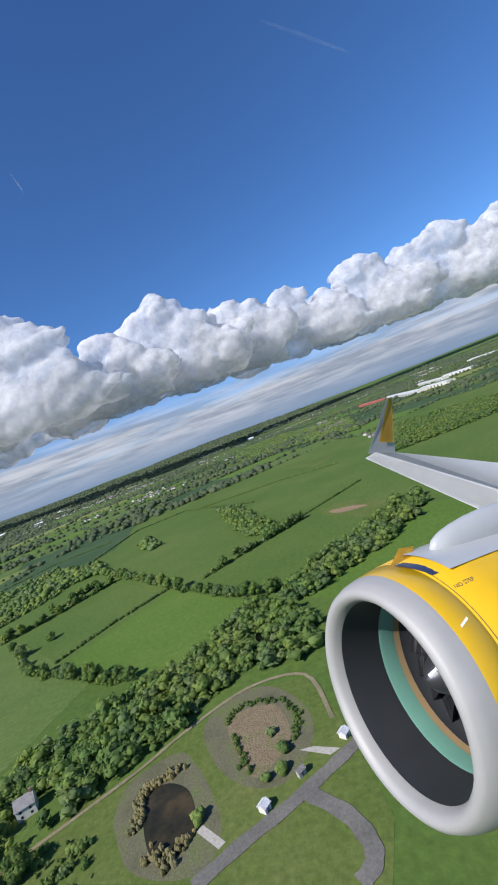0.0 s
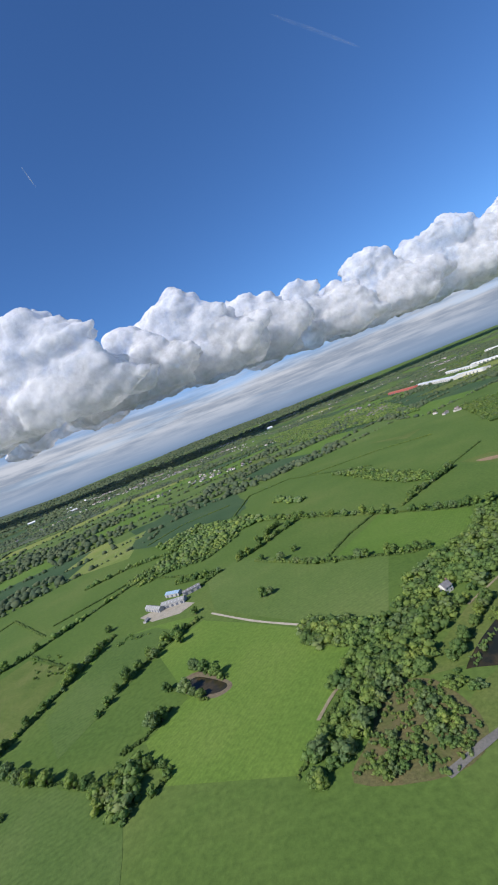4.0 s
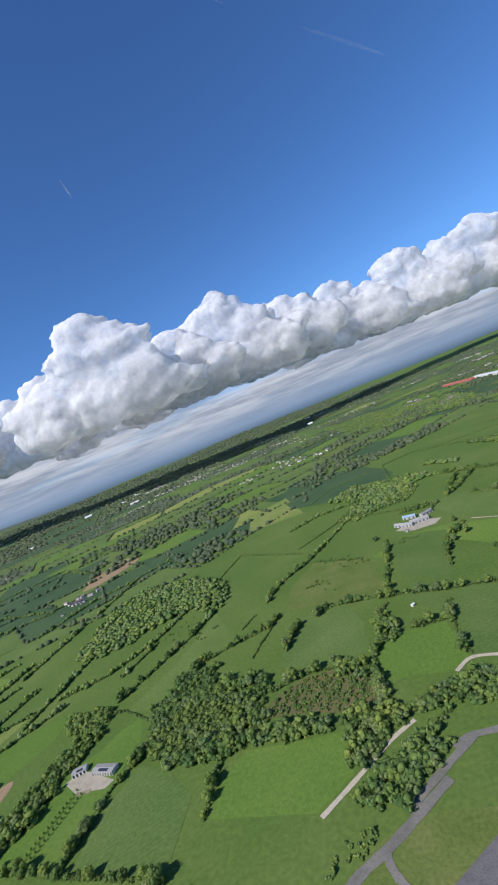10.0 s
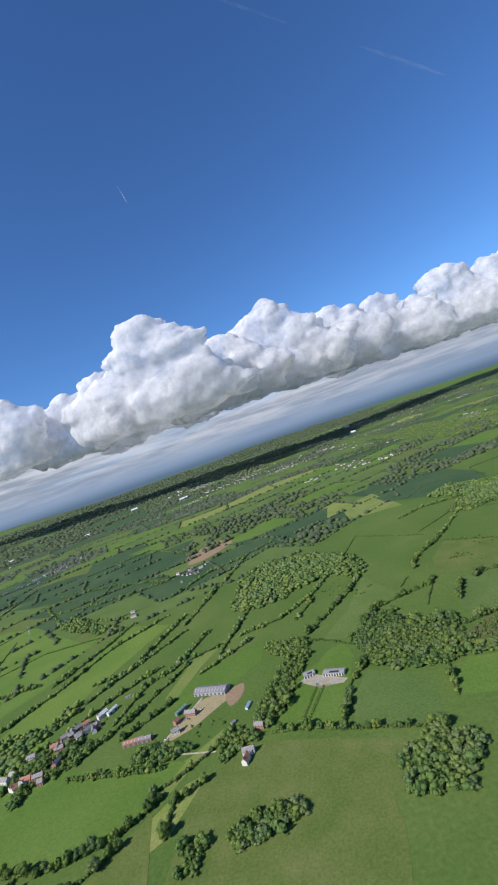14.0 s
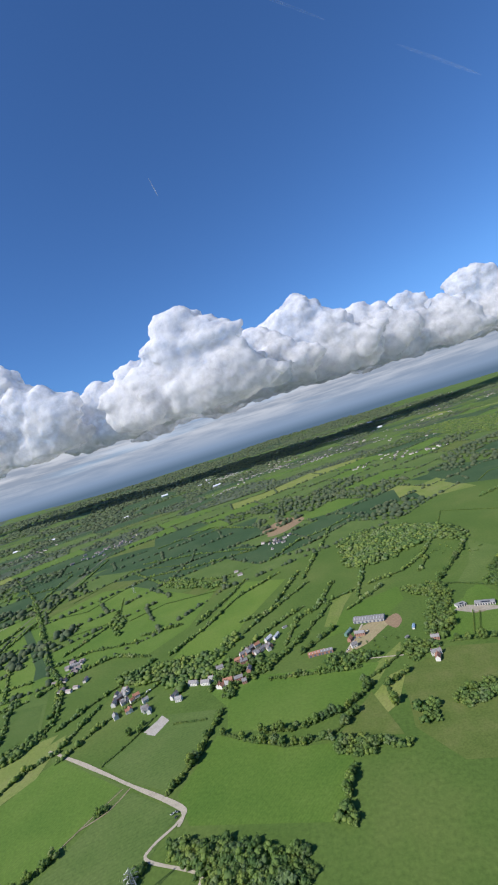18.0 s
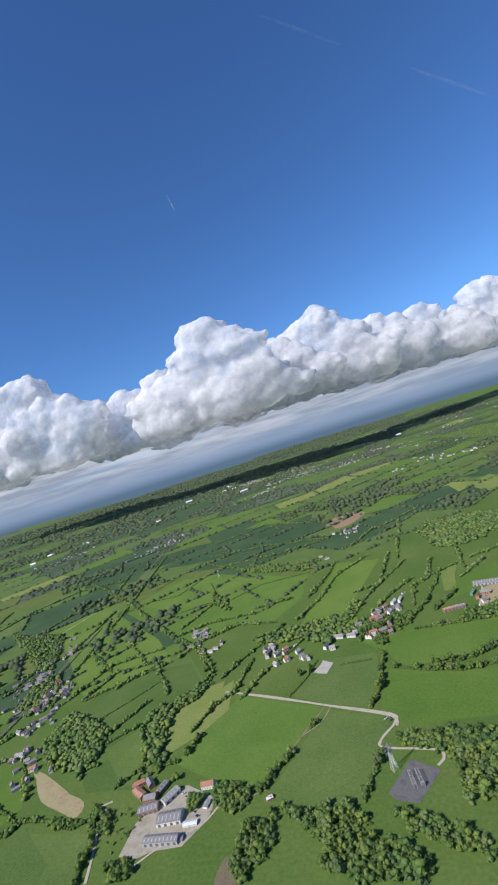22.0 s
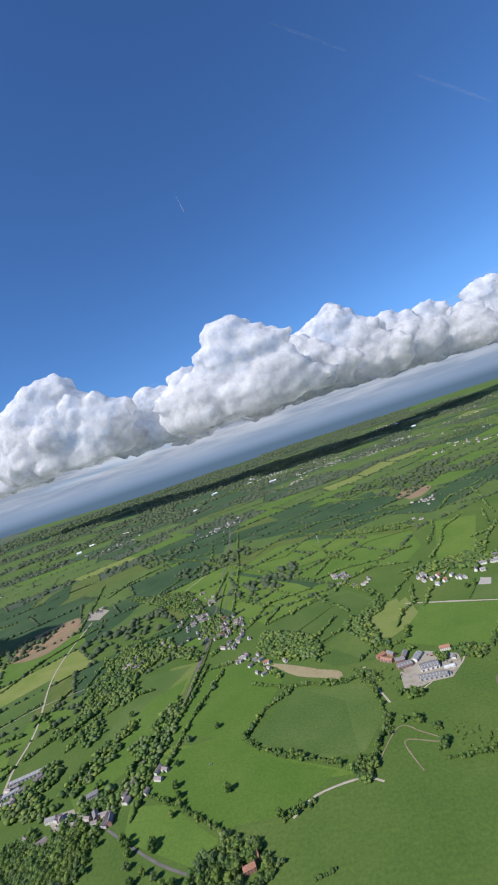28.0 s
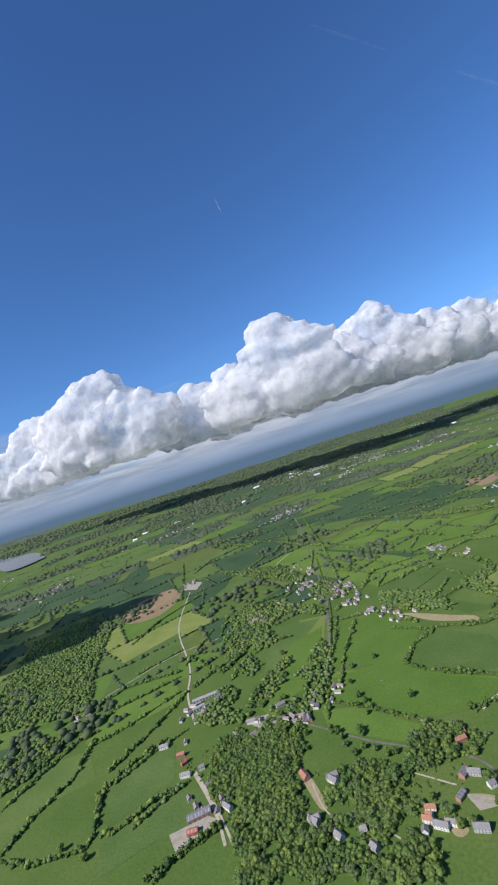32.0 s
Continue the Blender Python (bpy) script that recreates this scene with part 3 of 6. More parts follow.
        ob.matrix_world = pose(p.x, p.y, 0, 0, 0, RNG.uniform(0, 360)) @ Matrix.Diagonal((0.5, 0.5, 0.75, 1))
        for name, me in zip(("crown", "trunk"), TREE_MESHES[3]):
            new(name, me).parent = ob


# ---- buildings ----
def boxed(bm, x0, x1, y0, y1, z0, z1):
    m = Matrix.Translation(((x0 + x1) / 2, (y0 + y1) / 2, (z0 + z1) / 2)) @ Matrix.Diagonal((x1 - x0, y1 - y0, z1 - z0, 1))
    return bmesh.ops.create_cube(bm, size=1.0, matrix=m)


def prism(bm, half, wide, z0, z1, over=0.0):
    """A gabled solid along x."""
    v = [bm.verts.new((x, y, z)) for x in (-half, half) for y, z in ((-wide, z0), (wide, z0), (0, z1))]
    for f in ((0, 2, 1), (3, 4, 5), (0, 1, 4, 3), (0, 3, 5, 2), (1, 2, 5, 4)):
        bm.faces.new([v[i] for i in f])


def roof_slabs(bm, half, wide, z0, z1, thick):
    """Two roof slopes with thickness and eaves."""
    d = Vector((0, wide, z0 - z1)).normalized()
    up = Vector((0, -d.z, d.y)) * thick
    for side in (-1, 1):
        a = [Vector((x, 0, z1)) for x in (-half, half)] + [Vector((x, side * wide, z0)) for x in (half, -half)]
        n = Vector((0, up.y * side, up.z))
        lo = [bm.verts.new(p) for p in a]
        hi = [bm.verts.new(p + n) for p in a]
        bm.faces.new(hi if side > 0 else hi[::-1])
        bm.faces.new(lo[::-1] if side > 0 else lo)
        for i in range(4):
            j = (i + 1) % 4
            bm.faces.new((lo[i], lo[j], hi[j], hi[i]) if side > 0 else (lo[j], lo[i], hi[i], hi[j]))


def sheeted(name, colour, rough=0.5, ribs=3.0):
    """Ribbed sheet or slate courses with weathering."""
    m, n, l, p = nodes_of(name)
    tc = n.new("ShaderNodeTexCoord")
    a = noisy(n, l, 0.8, 5.0, 0.7, tc.outputs["Object"])
    c = ramp(n, [(0.3, [q * 0.72 for q in colour]), (0.55, colour), (0.75, [min(1, q * 1.25) for q in colour])])
    l.new(a.outputs[0], c.inputs[0])
    l.new(c.outputs[0], p.inputs["Base Color"])
    p.inputs["Roughness"].default_value = rough
    w = n.new("ShaderNodeTexWave")
    w.inputs["Scale"].default_value = ribs
    l.new(tc.outputs["Object"], w.inputs[0])
    bp = n.new("ShaderNodeBump")
    bp.inputs["Strength"].default_value, bp.inputs["Distance"].default_value = 0.4, 0.05
    l.new(w.outputs[0], bp.inputs["Height"])
    l.new(bp.outputs[0], p.inputs["Normal"])
    return m


WALL = {"white": plain("white_render", (0.58, 0.56, 0.5), 0.85, spread=0.12), "brick": plain("red_brick", (0.3, 0.16, 0.11), 0.9, spread=0.25, scale=5.0),
        "grey": plain("grey_blockwork", (0.34, 0.33, 0.31), 0.9), "green": plain("green_sheet", (0.12, 0.22, 0.16), 0.6), "red": plain("red_sheet", (0.42, 0.1, 0.07), 0.6)}
ROOF = {"slate": sheeted("grey_slate", (0.19, 0.18, 0.175), 0.55, 5.0), "tile": sheeted("clay_tile", (0.32, 0.15, 0.09), 0.8, 5.0), "grey": sheeted("fibre_cement_sheet", (0.27, 0.265, 0.25), 0.7),
        "blue": sheeted("blue_grey_sheet", (0.24, 0.36, 0.48), 0.45), "white": sheeted("white_sheet", (0.62, 0.63, 0.64), 0.45), "red": sheeted("red_oxide_sheet", (0.36, 0.13, 0.08), 0.6),
        "green": sheeted("green_roof_sheet", (0.14, 0.24, 0.19), 0.6)}
GLASS = plain("dark_window_glass", (0.03, 0.035, 0.045), 0.12, spread=0.1, bump=0)
DOOR = plain("painted_door", (0.09, 0.1, 0.13), 0.5)
ROOFLIGHT = plain("rooflight_sheet", (0.36, 0.38, 0.37), 0.4)
STACK = plain("chimney_brick", (0.26, 0.15, 0.11), 0.9, spread=0.3, scale=6.0)
KINDS = {"house": ("house", "house", 2.3, 1.5), "barn": ("barn", "barn", 2.2, 1.1), "hut": ("shed", "shed", 1.1, 0.4), "villa": ("villa", "house", 1.9, 0.35), "warehouse": ("warehouse", "warehouse", 6.0, 1.2)}
ROOF_WORDS = {"slate": "a grey slate roof", "tile": "a red-brown tiled roof", "grey": "a pale grey sheeted roof", "blue": "a blue-grey sheeted roof", "white": "a white sheeted roof",
              "red": "a rust-red sheeted roof", "green": "a green sheeted roof"}
WALL_WORDS = {"white": "white-walled", "brick": "red brick", "grey": "grey-walled", "green": "green-clad", "red": "red-clad"}


def building(kind, x, y, turn, long, wide, wall, roof, plainly=False):
    """A gabled building with its ridge along its length."""
    name, category, eaves, rise = KINDS[kind]
    if kind == "house":
        long = min(max(long, 3.2), 8.0)
    if kind == "barn":
        rise = max(0.9, wide * 0.2)
    ob = tagged(new(name), f"{WALL_WORDS[wall]} {category} with {ROOF_WORDS[roof]}", category, "houses" if kind == "house" else "")
    half, w = long / 2, wide / 2
    bm = bmesh.new()
    boxed(bm, -half, half, -w, w, -0.1, eaves)
    prism(bm, half, w, eaves, eaves + rise)
    part("wall", bm, WALL[wall], ob)
    bm = bmesh.new()
    roof_slabs(bm, half + 0.15, w + 0.18, eaves - 0.08, eaves + rise + 0.02, 0.09)
    top = part("roof", bm, ROOF[roof], ob)
    if not plainly:
        bm = bmesh.new()
        if kind == "house":
            for cx in (-half + 0.35, half - 0.35) if long > 4.5 else (half - 0.35,):
                bm2 = bmesh.new()
                boxed(bm2, cx - 0.22, cx + 0.22, -0.25, 0.25, eaves + rise * 0.6, eaves + rise + 0.65)
                boxed(bm2, cx - 0.26, cx + 0.26, -0.29, 0.29, eaves + rise + 0.6, eaves + rise + 0.72)
                part("chimney", bm2, STACK, ob)
            n = max(2, int(long / 1.5))
            for side in (-1, 1):
                for i in range(n):
                    for z in (0.45, 1.5):
                        cx = -half + (i + 0.5) * long / n
                        bm2 = bmesh.new()
                        boxed(bm2, cx - 0.24, cx + 0.24, side * w - 0.02, side * w + 0.02, z, z + 0.52)
                        part("window", bm2, GLASS, ob)
            bm2 = bmesh.new()
            boxed(bm2, -0.62, -0.22, w - 0.02, w + 0.025, 0, 0.92)
            part("door", bm2, DOOR, ob)
        elif kind == "barn":
            n = max(2, int(long / 2.2))
            for side in (-1, 1):
                for i in range(n):
                    cx = -half + (i + 0.5) * long / n
                    bm2 = bmesh.new()
                    a, b = Vector((cx, side * w * 0.25, eaves + rise * 0.75 + 0.12)), Vector((cx, side * w * 0.85, eaves + rise * 0.15 + 0.12))
                    m = Matrix.Translation((a + b) / 2) @ (b - a).to_track_quat("Z", "X").to_matrix().to_4x4() @ Matrix.Diagonal((0.06, 0.4, (b - a).length, 1))
                    bmesh.ops.create_cube(bm2, size=1.0, matrix=m)
                    part("rooflight", bm2, ROOFLIGHT, ob)
            for i in range(max(1, int(long / 3))):
                cx = -half + (i + 0.5) * long / max(1, int(long / 3))
                bm2 = bmesh.new()
                boxed(bm2, cx - 0.8, cx + 0.8, -w - 0.03, -w + 0.02, 0, 1.6)
                part("barn_door", bm2, DOOR, ob)
        elif kind == "villa":
            for i in range(max(3, int(long / 1.6))):
                k = max(3, int(long / 1.6))
                cx = -half + (i + 0.5) * long / k
                bm2 = bmesh.new()
                boxed(bm2, cx - 0.55, cx + 0.55, -w - 0.03, -w + 0.02, 0.15, 1.6)
                part("window", bm2, GLASS, ob)
            bm2 = bmesh.new()
            a, b = Vector((0.5, -w * 0.2, eaves + rise * 0.8 + 0.13)), Vector((0.5, -w * 0.8, eaves + rise * 0.2 + 0.13))
            m = Matrix.Translation((a + b) / 2) @ (b - a).to_track_quat("Z", "X").to_matrix().to_4x4() @ Matrix.Diagonal((0.06, long * 0.45, (b - a).length, 1))
            bmesh.ops.create_cube(bm2, size=1.0, matrix=m)
            part("solar_panel", bm2, GLASS, ob, "dark solar panels on the roof")
        elif kind == "hut":
            bm2 = bmesh.new()
            boxed(bm2, -0.2, 0.2, -w - 0.02, -w + 0.02, 0, 0.8)
            part("door", bm2, DOOR, ob)
        elif kind == "warehouse":
            for i in range(int(long / 12)):
                bm2 = bmesh.new()
                cx = -half + (i + 0.5) * 12
                boxed(bm2, cx - 2, cx + 2, -w - 0.1, -w + 0.05, 0, 4)
                part("loading_door", bm2, DOOR, ob)
        bm.free()
    ob.matrix_world = pose(x, y, ground_height(x, y), 0, 0, turn)
    CLEAR.append((x, y, min(long, 12) * 0.6 + 2.4))


VILLAGE_RNG = np.random.default_rng(5)


town = {"wall": ([], []), "roof": ([], []), "shed": ([], [])}
town_rng = np.random.default_rng(5)


def far_house(x, y, turn, long, wide, tall, kind="wall"):
    c, s2, z = math.cos(turn), math.sin(turn), ground_height(x, y)
    at = lambda a, b2, h: (x + a * c - b2 * s2, y + a * s2 + b2 * c, z + h)
    v, f = town[kind]
    k = len(v)
    v.extend(at(a, b2, h) for h in (0, tall) for a, b2 in ((-long, -wide), (long, -wide), (long, wide), (-long, wide)))
    f.extend(((k, k + 1, k + 5, k + 4), (k + 1, k + 2, k + 6, k + 5), (k + 2, k + 3, k + 7, k + 6), (k + 3, k, k + 4, k + 7)))
    v, f = town["shed" if kind == "shed" else "roof"]
    k = len(v)
    e = 1.08
    v.extend([at(-long * e, -wide * e, tall), at(long * e, -wide * e, tall), at(long * e, 0, tall + wide * 0.7), at(-long * e, 0, tall + wide * 0.7), at(-long * e, wide * e, tall), at(long * e, wide * e, tall)])
    f.extend(((k, k + 1, k + 2, k + 3), (k + 3, k + 2, k + 5, k + 4)))


def village(pts, count):
    """Houses strung along a street."""
    far = math.hypot(pts[0][0] + 450, pts[0][1] + 350)
    line = rounded(pts, 6, closed=False)
    for i in range(count):
        k = VILLAGE_RNG.uniform(0, len(line) - 1.01)
        a, b = line[int(k)], line[int(k) + 1]
        p, d = a.lerp(b, k % 1), (b - a).normalized()
        side = VILLAGE_RNG.choice((-1, 1)) * VILLAGE_RNG.uniform(3, 6 + far * 0.012)
        turn = math.degrees(math.atan2(d.y, d.x)) + VILLAGE_RNG.choice((0, 0, 90)) + VILLAGE_RNG.normal() * 8
        if far > 480:
            far_house(p.x - d.y * side, p.y + d.x * side, radians(turn), VILLAGE_RNG.uniform(2.0, 3.4), VILLAGE_RNG.uniform(1.3, 1.8), VILLAGE_RNG.uniform(1.8, 2.4))
            continue
        building("house", p.x - d.y * side, p.y + d.x * side, turn, VILLAGE_RNG.uniform(3.4, 6.0), VILLAGE_RNG.uniform(2.8, 3.6),
                 str(VILLAGE_RNG.choice(["white", "white", "white", "brick"])), str(VILLAGE_RNG.choice(["slate", "slate", "tile", "grey"])), plainly=far > 700)


PAINT = [plain("car_paint_white", (0.75, 0.75, 0.75), 0.3, spread=0.03, bump=0), plain("car_paint_dark", (0.03, 0.035, 0.05), 0.3, spread=0.05, bump=0),
         plain("car_paint_silver", (0.4, 0.41, 0.43), 0.3, 0.4, spread=0.04, bump=0), plain("car_paint_red", (0.4, 0.03, 0.03), 0.3, spread=0.05, bump=0)]
TYRE = plain("tyre_rubber", (0.02, 0.02, 0.02), 0.9, bump=0)


def cars(pts):
    for i, (x, y) in enumerate(pts):
        ob = tagged(new("car"), ("white", "dark blue", "silver", "red")[i % 4] + " parked car seen from above", "car", "parked cars")
        bm = bmesh.new()
        boxed(bm, -0.95, 0.95, -0.39, 0.39, 0.14, 0.4)
        bmesh.ops.bevel(bm, geom=bm.edges[:], offset=0.06, segments=1, affect="EDGES")
        part("body", bm, PAINT[i % 4], ob)
        bm = bmesh.new()
        made = boxed(bm, -0.6, 0.45, -0.34, 0.34, 0.4, 0.64)
        for v in made["verts"]:
            if v.co.z > 0.5:
                v.co.x, v.co.y = v.co.x * 0.72, v.co.y * 0.85
        part("cabin", bm, GLASS, ob)
        for wx in (-0.58, 0.58):
            for wy in (-0.37, 0.37):
                bm = bmesh.new()
                bmesh.ops.create_cone(bm, cap_ends=True, segments=10, radius1=0.14, radius2=0.14, depth=0.1, matrix=pose(wx, wy, 0.14, 90, 0, 0))
                part("wheel", bm, TYRE, ob)
        ob.matrix_world = pose(x, y, 0.6, 0, 0, RNG.uniform(0, 180))


STEEL = plain("galvanised_steel", (0.45, 0.46, 0.47), 0.45, 0.7, spread=0.1)


def bars(bm, pairs, r):
    for a, b in pairs:
        a, b = Vector(a), Vector(b)
        m = Matrix.Translation((a + b) / 2) @ (b - a).to_track_quat("Z", "Y").to_matrix().to_4x4()
        bmesh.ops.create_cone(bm, cap_ends=True, segments=5, radius1=r, radius2=r, depth=(b - a).length, matrix=m)


def pylon(x, y):
    ob = tagged(new("pylon"), "tall grey lattice steel electricity pylon", "pylon")
    h, legs = 15.0, []
    side = lambda z: 1.4 * (1 - z / h) + 0.16
    for sx, sy in ((-1, -1), (1, -1), (1, 1), (-1, 1)):
        bm = bmesh.new()
        bars(bm, [((sx * side(0), sy * side(0), 0), (sx * side(h), sy * side(h), h))], 0.07)
        part("leg", bm, STEEL, ob)
    bm = bmesh.new()
    z = 0.0
    while z < h - 1:
        a, b, n = side(z), side(z + 1.6), z + 1.6
        bars(bm, [((-a, -a, z), (b, -b, n)), ((a, -a, z), (-b, -b, n)), ((-a, a, z), (b, b, n)), ((a, a, z), (-b, b, n)),
                  ((-a, -a, z), (-b, b, n)), ((-a, a, z), (-b, -b, n)), ((a, -a, z), (b, b, n)), ((a, a, z), (b, -b, n))], 0.035)
        z = n
    part("lattice", bm, STEEL, ob)
    for z, reach in ((9.5, 2.6), (11.5, 3.2), (13.5, 2.4)):
        bm = bmesh.new()
        s = side(z)
        for k in (-1, 1):
            bars(bm, [((k * s, -s, z), (k * reach, 0, z)), ((k * s, s, z), (k * reach, 0, z)), ((k * s, 0, z + 0.9), (k * reach, 0, z)), ((k * reach, 0, z), (k * reach, 0, z - 0.7))], 0.045)
        part("crossarm", bm, STEEL, ob)
    ob.matrix_world = pose(x, y, 0, 0, 0, 35)


PORCELAIN = plain("brown_porcelain", (0.2, 0.13, 0.1), 0.3)
TANK = plain("grey_tank_paint", (0.2, 0.22, 0.22), 0.5)


def substation(x, y):
    """Switchgear in two rows on a gravel compound."""
    for row in (-1, 1):
        for i in range(6):
            ob = tagged(new("switchgear_frame"), "pale steel switchgear frame with insulators on gravel", "switchgear", "switchgear frames")
            bm = bmesh.new()
            bars(bm, [((-0.9, -0.5, 0), (-0.9, 0, 2.4)), ((-0.9, 0.5, 0), (-0.9, 0, 2.4)), ((0.9, -0.5, 0), (0.9, 0, 2.4)), ((0.9, 0.5, 0), (0.9, 0, 2.4)), ((-1.1, 0, 2.4), (1.1, 0, 2.4))], 0.07)
            part("frame", bm, STEEL, ob)
            for k in (-0.6, 0, 0.6):
                bm = bmesh.new()
                bars(bm, [((k, 0, 2.4), (k, 0, 3.1))], 0.1)
                part("insulator", bm, PORCELAIN, ob)
            u, v = (i - 2.5) * 1.7, row * 1.9
            c, s = math.cos(SUB_TURN), math.sin(SUB_TURN)
            ob.matrix_world = pose(x + u * c - v * s, y + u * s + v * c, 0.3, 0, 0, math.degrees(SUB_TURN) + 60)
    ob = tagged(new("transformer"), "dark grey transformer tank with cooling fins", "transformer")
    bm = bmesh.new()
    boxed(bm, -1.1, 1.1, -0.6, 0.6, 0, 1.5)
    part("tank", bm, TANK, ob)
    for k in range(6):
        bm = bmesh.new()
        boxed(bm, -1.0 + k * 0.38, -0.9 + k * 0.38, 0.62, 0.95, 0.2, 1.3)
        part("cooling_fin", bm, TANK, ob)
    ob.matrix_world = pose(x + 2.6, y - 3.2, 0.4, 0, 0, 20)


SUB_TURN = radians(100)
CLEAR.append((-82, 78, 5.5))
CLEAR.append((-83, 76, 5))
building("house", -85.3, 80.2, 33, 3.9, 3.6, "white", "slate")
building("hut", -29.6, 67.0, 58, 1.5, 1.6, "white", "white")
building("hut", -23.3, 72.2, 41, 1.5, 1, "grey", "slate")
building("hut", -14.9, 78.5, 56, 1.5, 1.6, "white", "white")
building("warehouse", 221.7, 1088.6, -82, 221.4, 26, "white", "white")
building("warehouse", 269.9, 982.1, -71, 95.5, 22, "white", "white")
building("warehouse", 383.7, 1176.2, -57, 85.4, 24, "white", "white")
building("warehouse", 169.2, 1245.8, -70, 144.8, 14, "red", "red")
building("warehouse", 619.8, 1629.9, -64, 116.9, 24, "white", "white")
building("warehouse", 321.7, 1200.6, -78, 136.7, 18, "white", "white")
village([(203, 3673), (313, 3332), (307, 2354)], 10)
village([(48, 548), (71, 522), (80, 501)], 8)
village([(-442, 926), (-391, 905), (-367, 914)], 9)
building("hut", -52.7, 53.9, 49, 2.9, 2.0, "white", "white")
cars([(-59, 50), (-58, 49), (-59, 48)])
building("barn", -227.0, 161.4, -1, 15.6, 6, "grey", "grey")
building("barn", -231.9, 177.0, -20, 11.4, 4.5, "grey", "blue")
building("barn", -240.1, 161.4, -37, 16.9, 3.5, "grey", "grey")
building("barn", -218.1, 173.0, 28, 11.6, 4, "grey", "slate")
building("hut", -240.9, 148.3, 83, 4.2, 2, "grey", "grey")
building("hut", -263.2, 31.4, 38, 1.8, 1.6, "white", "white")
village([(-429, 1005), (-354, 937), (-289, 878)], 7)
village([(-495, 838), (-482, 895)], 8)
village([(-399, 2173), (-209, 1595), (-96, 1255), (-36, 1157)], 30)
village([(288, 3683), (349, 3444)], 12)
building("barn", -517.8, -20.6, -12, 25.1, 8, "grey", "slate")
building("barn", -535.3, -35.9, 61, 8.9, 2.4, "green", "green")
building("house", -526.2, -41.6, -8, 8.9, 3, "brick", "slate")
building("house", -533.9, -47.3, 66, 4.4, 3, "brick", "tile")
building("house", -531.0, -56.9, 25, 4.8, 3, "white", "slate")
building("hut", -486.1, -45.2, 79, 6.0, 1.8, "white", "blue")
building("barn", -552.0, -57.6, 5, 9.4, 3.5, "brick", "slate")
building("house", -477.4, -84.6, 7, 6.5, 3, "white", "slate")
building("house", -477.5, -90.5, 79, 5.3, 3, "white", "tile")
building("hut", -492.8, -58.3, 51, 2.9, 2, "grey", "slate")
building("house", -474.5, -66.7, -11, 5.7, 2.6, "brick", "slate")
building("villa", -448.0, -26.9, 17, 7.3, 4.5, "white", "grey")
building("villa", -431.3, -30.9, -15, 13.9, 5, "white", "grey")
building("barn", -598.1, -17.9, 71, 8.7, 2.4, "white", "white")
village([(-655, 294), (-648, 308), (-639, 325)], 5)
village([(-692, 181), (-677, 181)], 3)
village([(-398, 1489), (-278, 1212), (-223, 1186)], 20)
village([(-624, -46), (-616, -40)], 4)
village([(-617, -39), (-609, -32), (-594, -21)], 7)
village([(-647, -69), (-629, -71), (-611, -72)], 6)
building("barn", -821.8, 6.5, 24, 16.3, 5, "grey", "slate")
building("house", -724.5, -70.5, 62, 9.4, 3, "brick", "slate")
building("house", -715.0, -76.6, 52, 6.5, 3, "white", "slate")
building("house", -708.1, -76.9, 59, 3.7, 2.6, "white", "tile")
building("house", -669.7, -80.7, 72, 6.8, 3, "white", "slate")
building("house", -658.3, -68.1, -11, 10.6, 3.2, "white", "slate")
building("house", -647.0, -70.3, -10, 9.2, 3.2, "white", "slate")
building("house", -627.7, -73.2, 10, 7.3, 3.4, "brick", "tile")
building("house", -619.2, -72.6, 18, 6.7, 3.4, "brick", "slate")
building("house", -640.2, -53.1, 19, 5.8, 3, "white", "slate")
building("house", -625.2, -46.1, 20, 8.2, 3, "brick", "tile")
building("house", -612.2, -39.4, 36, 5.4, 3, "brick", "slate")
building("house", -607.7, -35.5, 52, 4.7, 3, "white", "slate")
building("house", -604.6, -20.5, 62, 8.0, 3, "white", "white")
building("hut", -592.7, -3.0, 32, 4.3, 2.4, "white", "slate")
building("barn", -559.4, -58.1, 9, 13.5, 4, "brick", "tile")
building("hut", -699.3, -66.3, 47, 3.6, 1.6, "white", "white")
cars([(-628, -184), (-625, -186), (-626, -183)])
substation(-617, -233)
pylon(-627, -224)
building("hut", -695.7, -232.3, 26, 3.6, 2.4, "red", "white")
village([(-731, -70), (-715, -69), (-708, -66)], 8)
village([(-681, 304), (-651, 298), (-632, 300)], 7)
village([(-1192, 2004), (-988, 1814), (-756, 1572)], 25)
village([(120, 3210), (195, 2817), (238, 2453)], 20)
building("barn", -753.4, -237.6, 4, 14.4, 8, "white", "slate")
building("barn", -753.0, -250.9, -2, 20.8, 5, "grey", "slate")
building("barn", -759.8, -222.0, 57, 11.3, 5, "white", "grey")
building("house", -773.5, -221.7, 6, 16.2, 5, "brick", "slate")
building("house", -779.2, -210.0, -48, 15.8, 4, "brick", "slate")
building("house", -787.6, -209.6, 30, 9.1, 3.5, "brick", "tile")
building("hut", -739.5, -242.4, 7, 8.1, 3, "white", "white")
building("barn", -771.0, -229.5, 12, 12.0, 6.0, "brick", "slate")
building("barn", -783.5, -217.0, -35, 11.0, 4.5, "brick", "tile")
building("hut", -742.5, -251.0, 4, 4.0, 3.0, "grey", "slate")
building("hut", -733.5, -231.0, 80, 5.0, 3.0, "white", "grey")
building("barn", -768.5, -214.5, 70, 8.0, 4.0, "brick", "slate")
building("house", -736.7, -217.8, 2, 8.7, 4, "white", "tile")
building("hut", -696.0, -232.4, 18, 3.2, 2, "white", "red")
building("house", -924.4, -158.9, -1, 10.9, 3, "white", "slate")
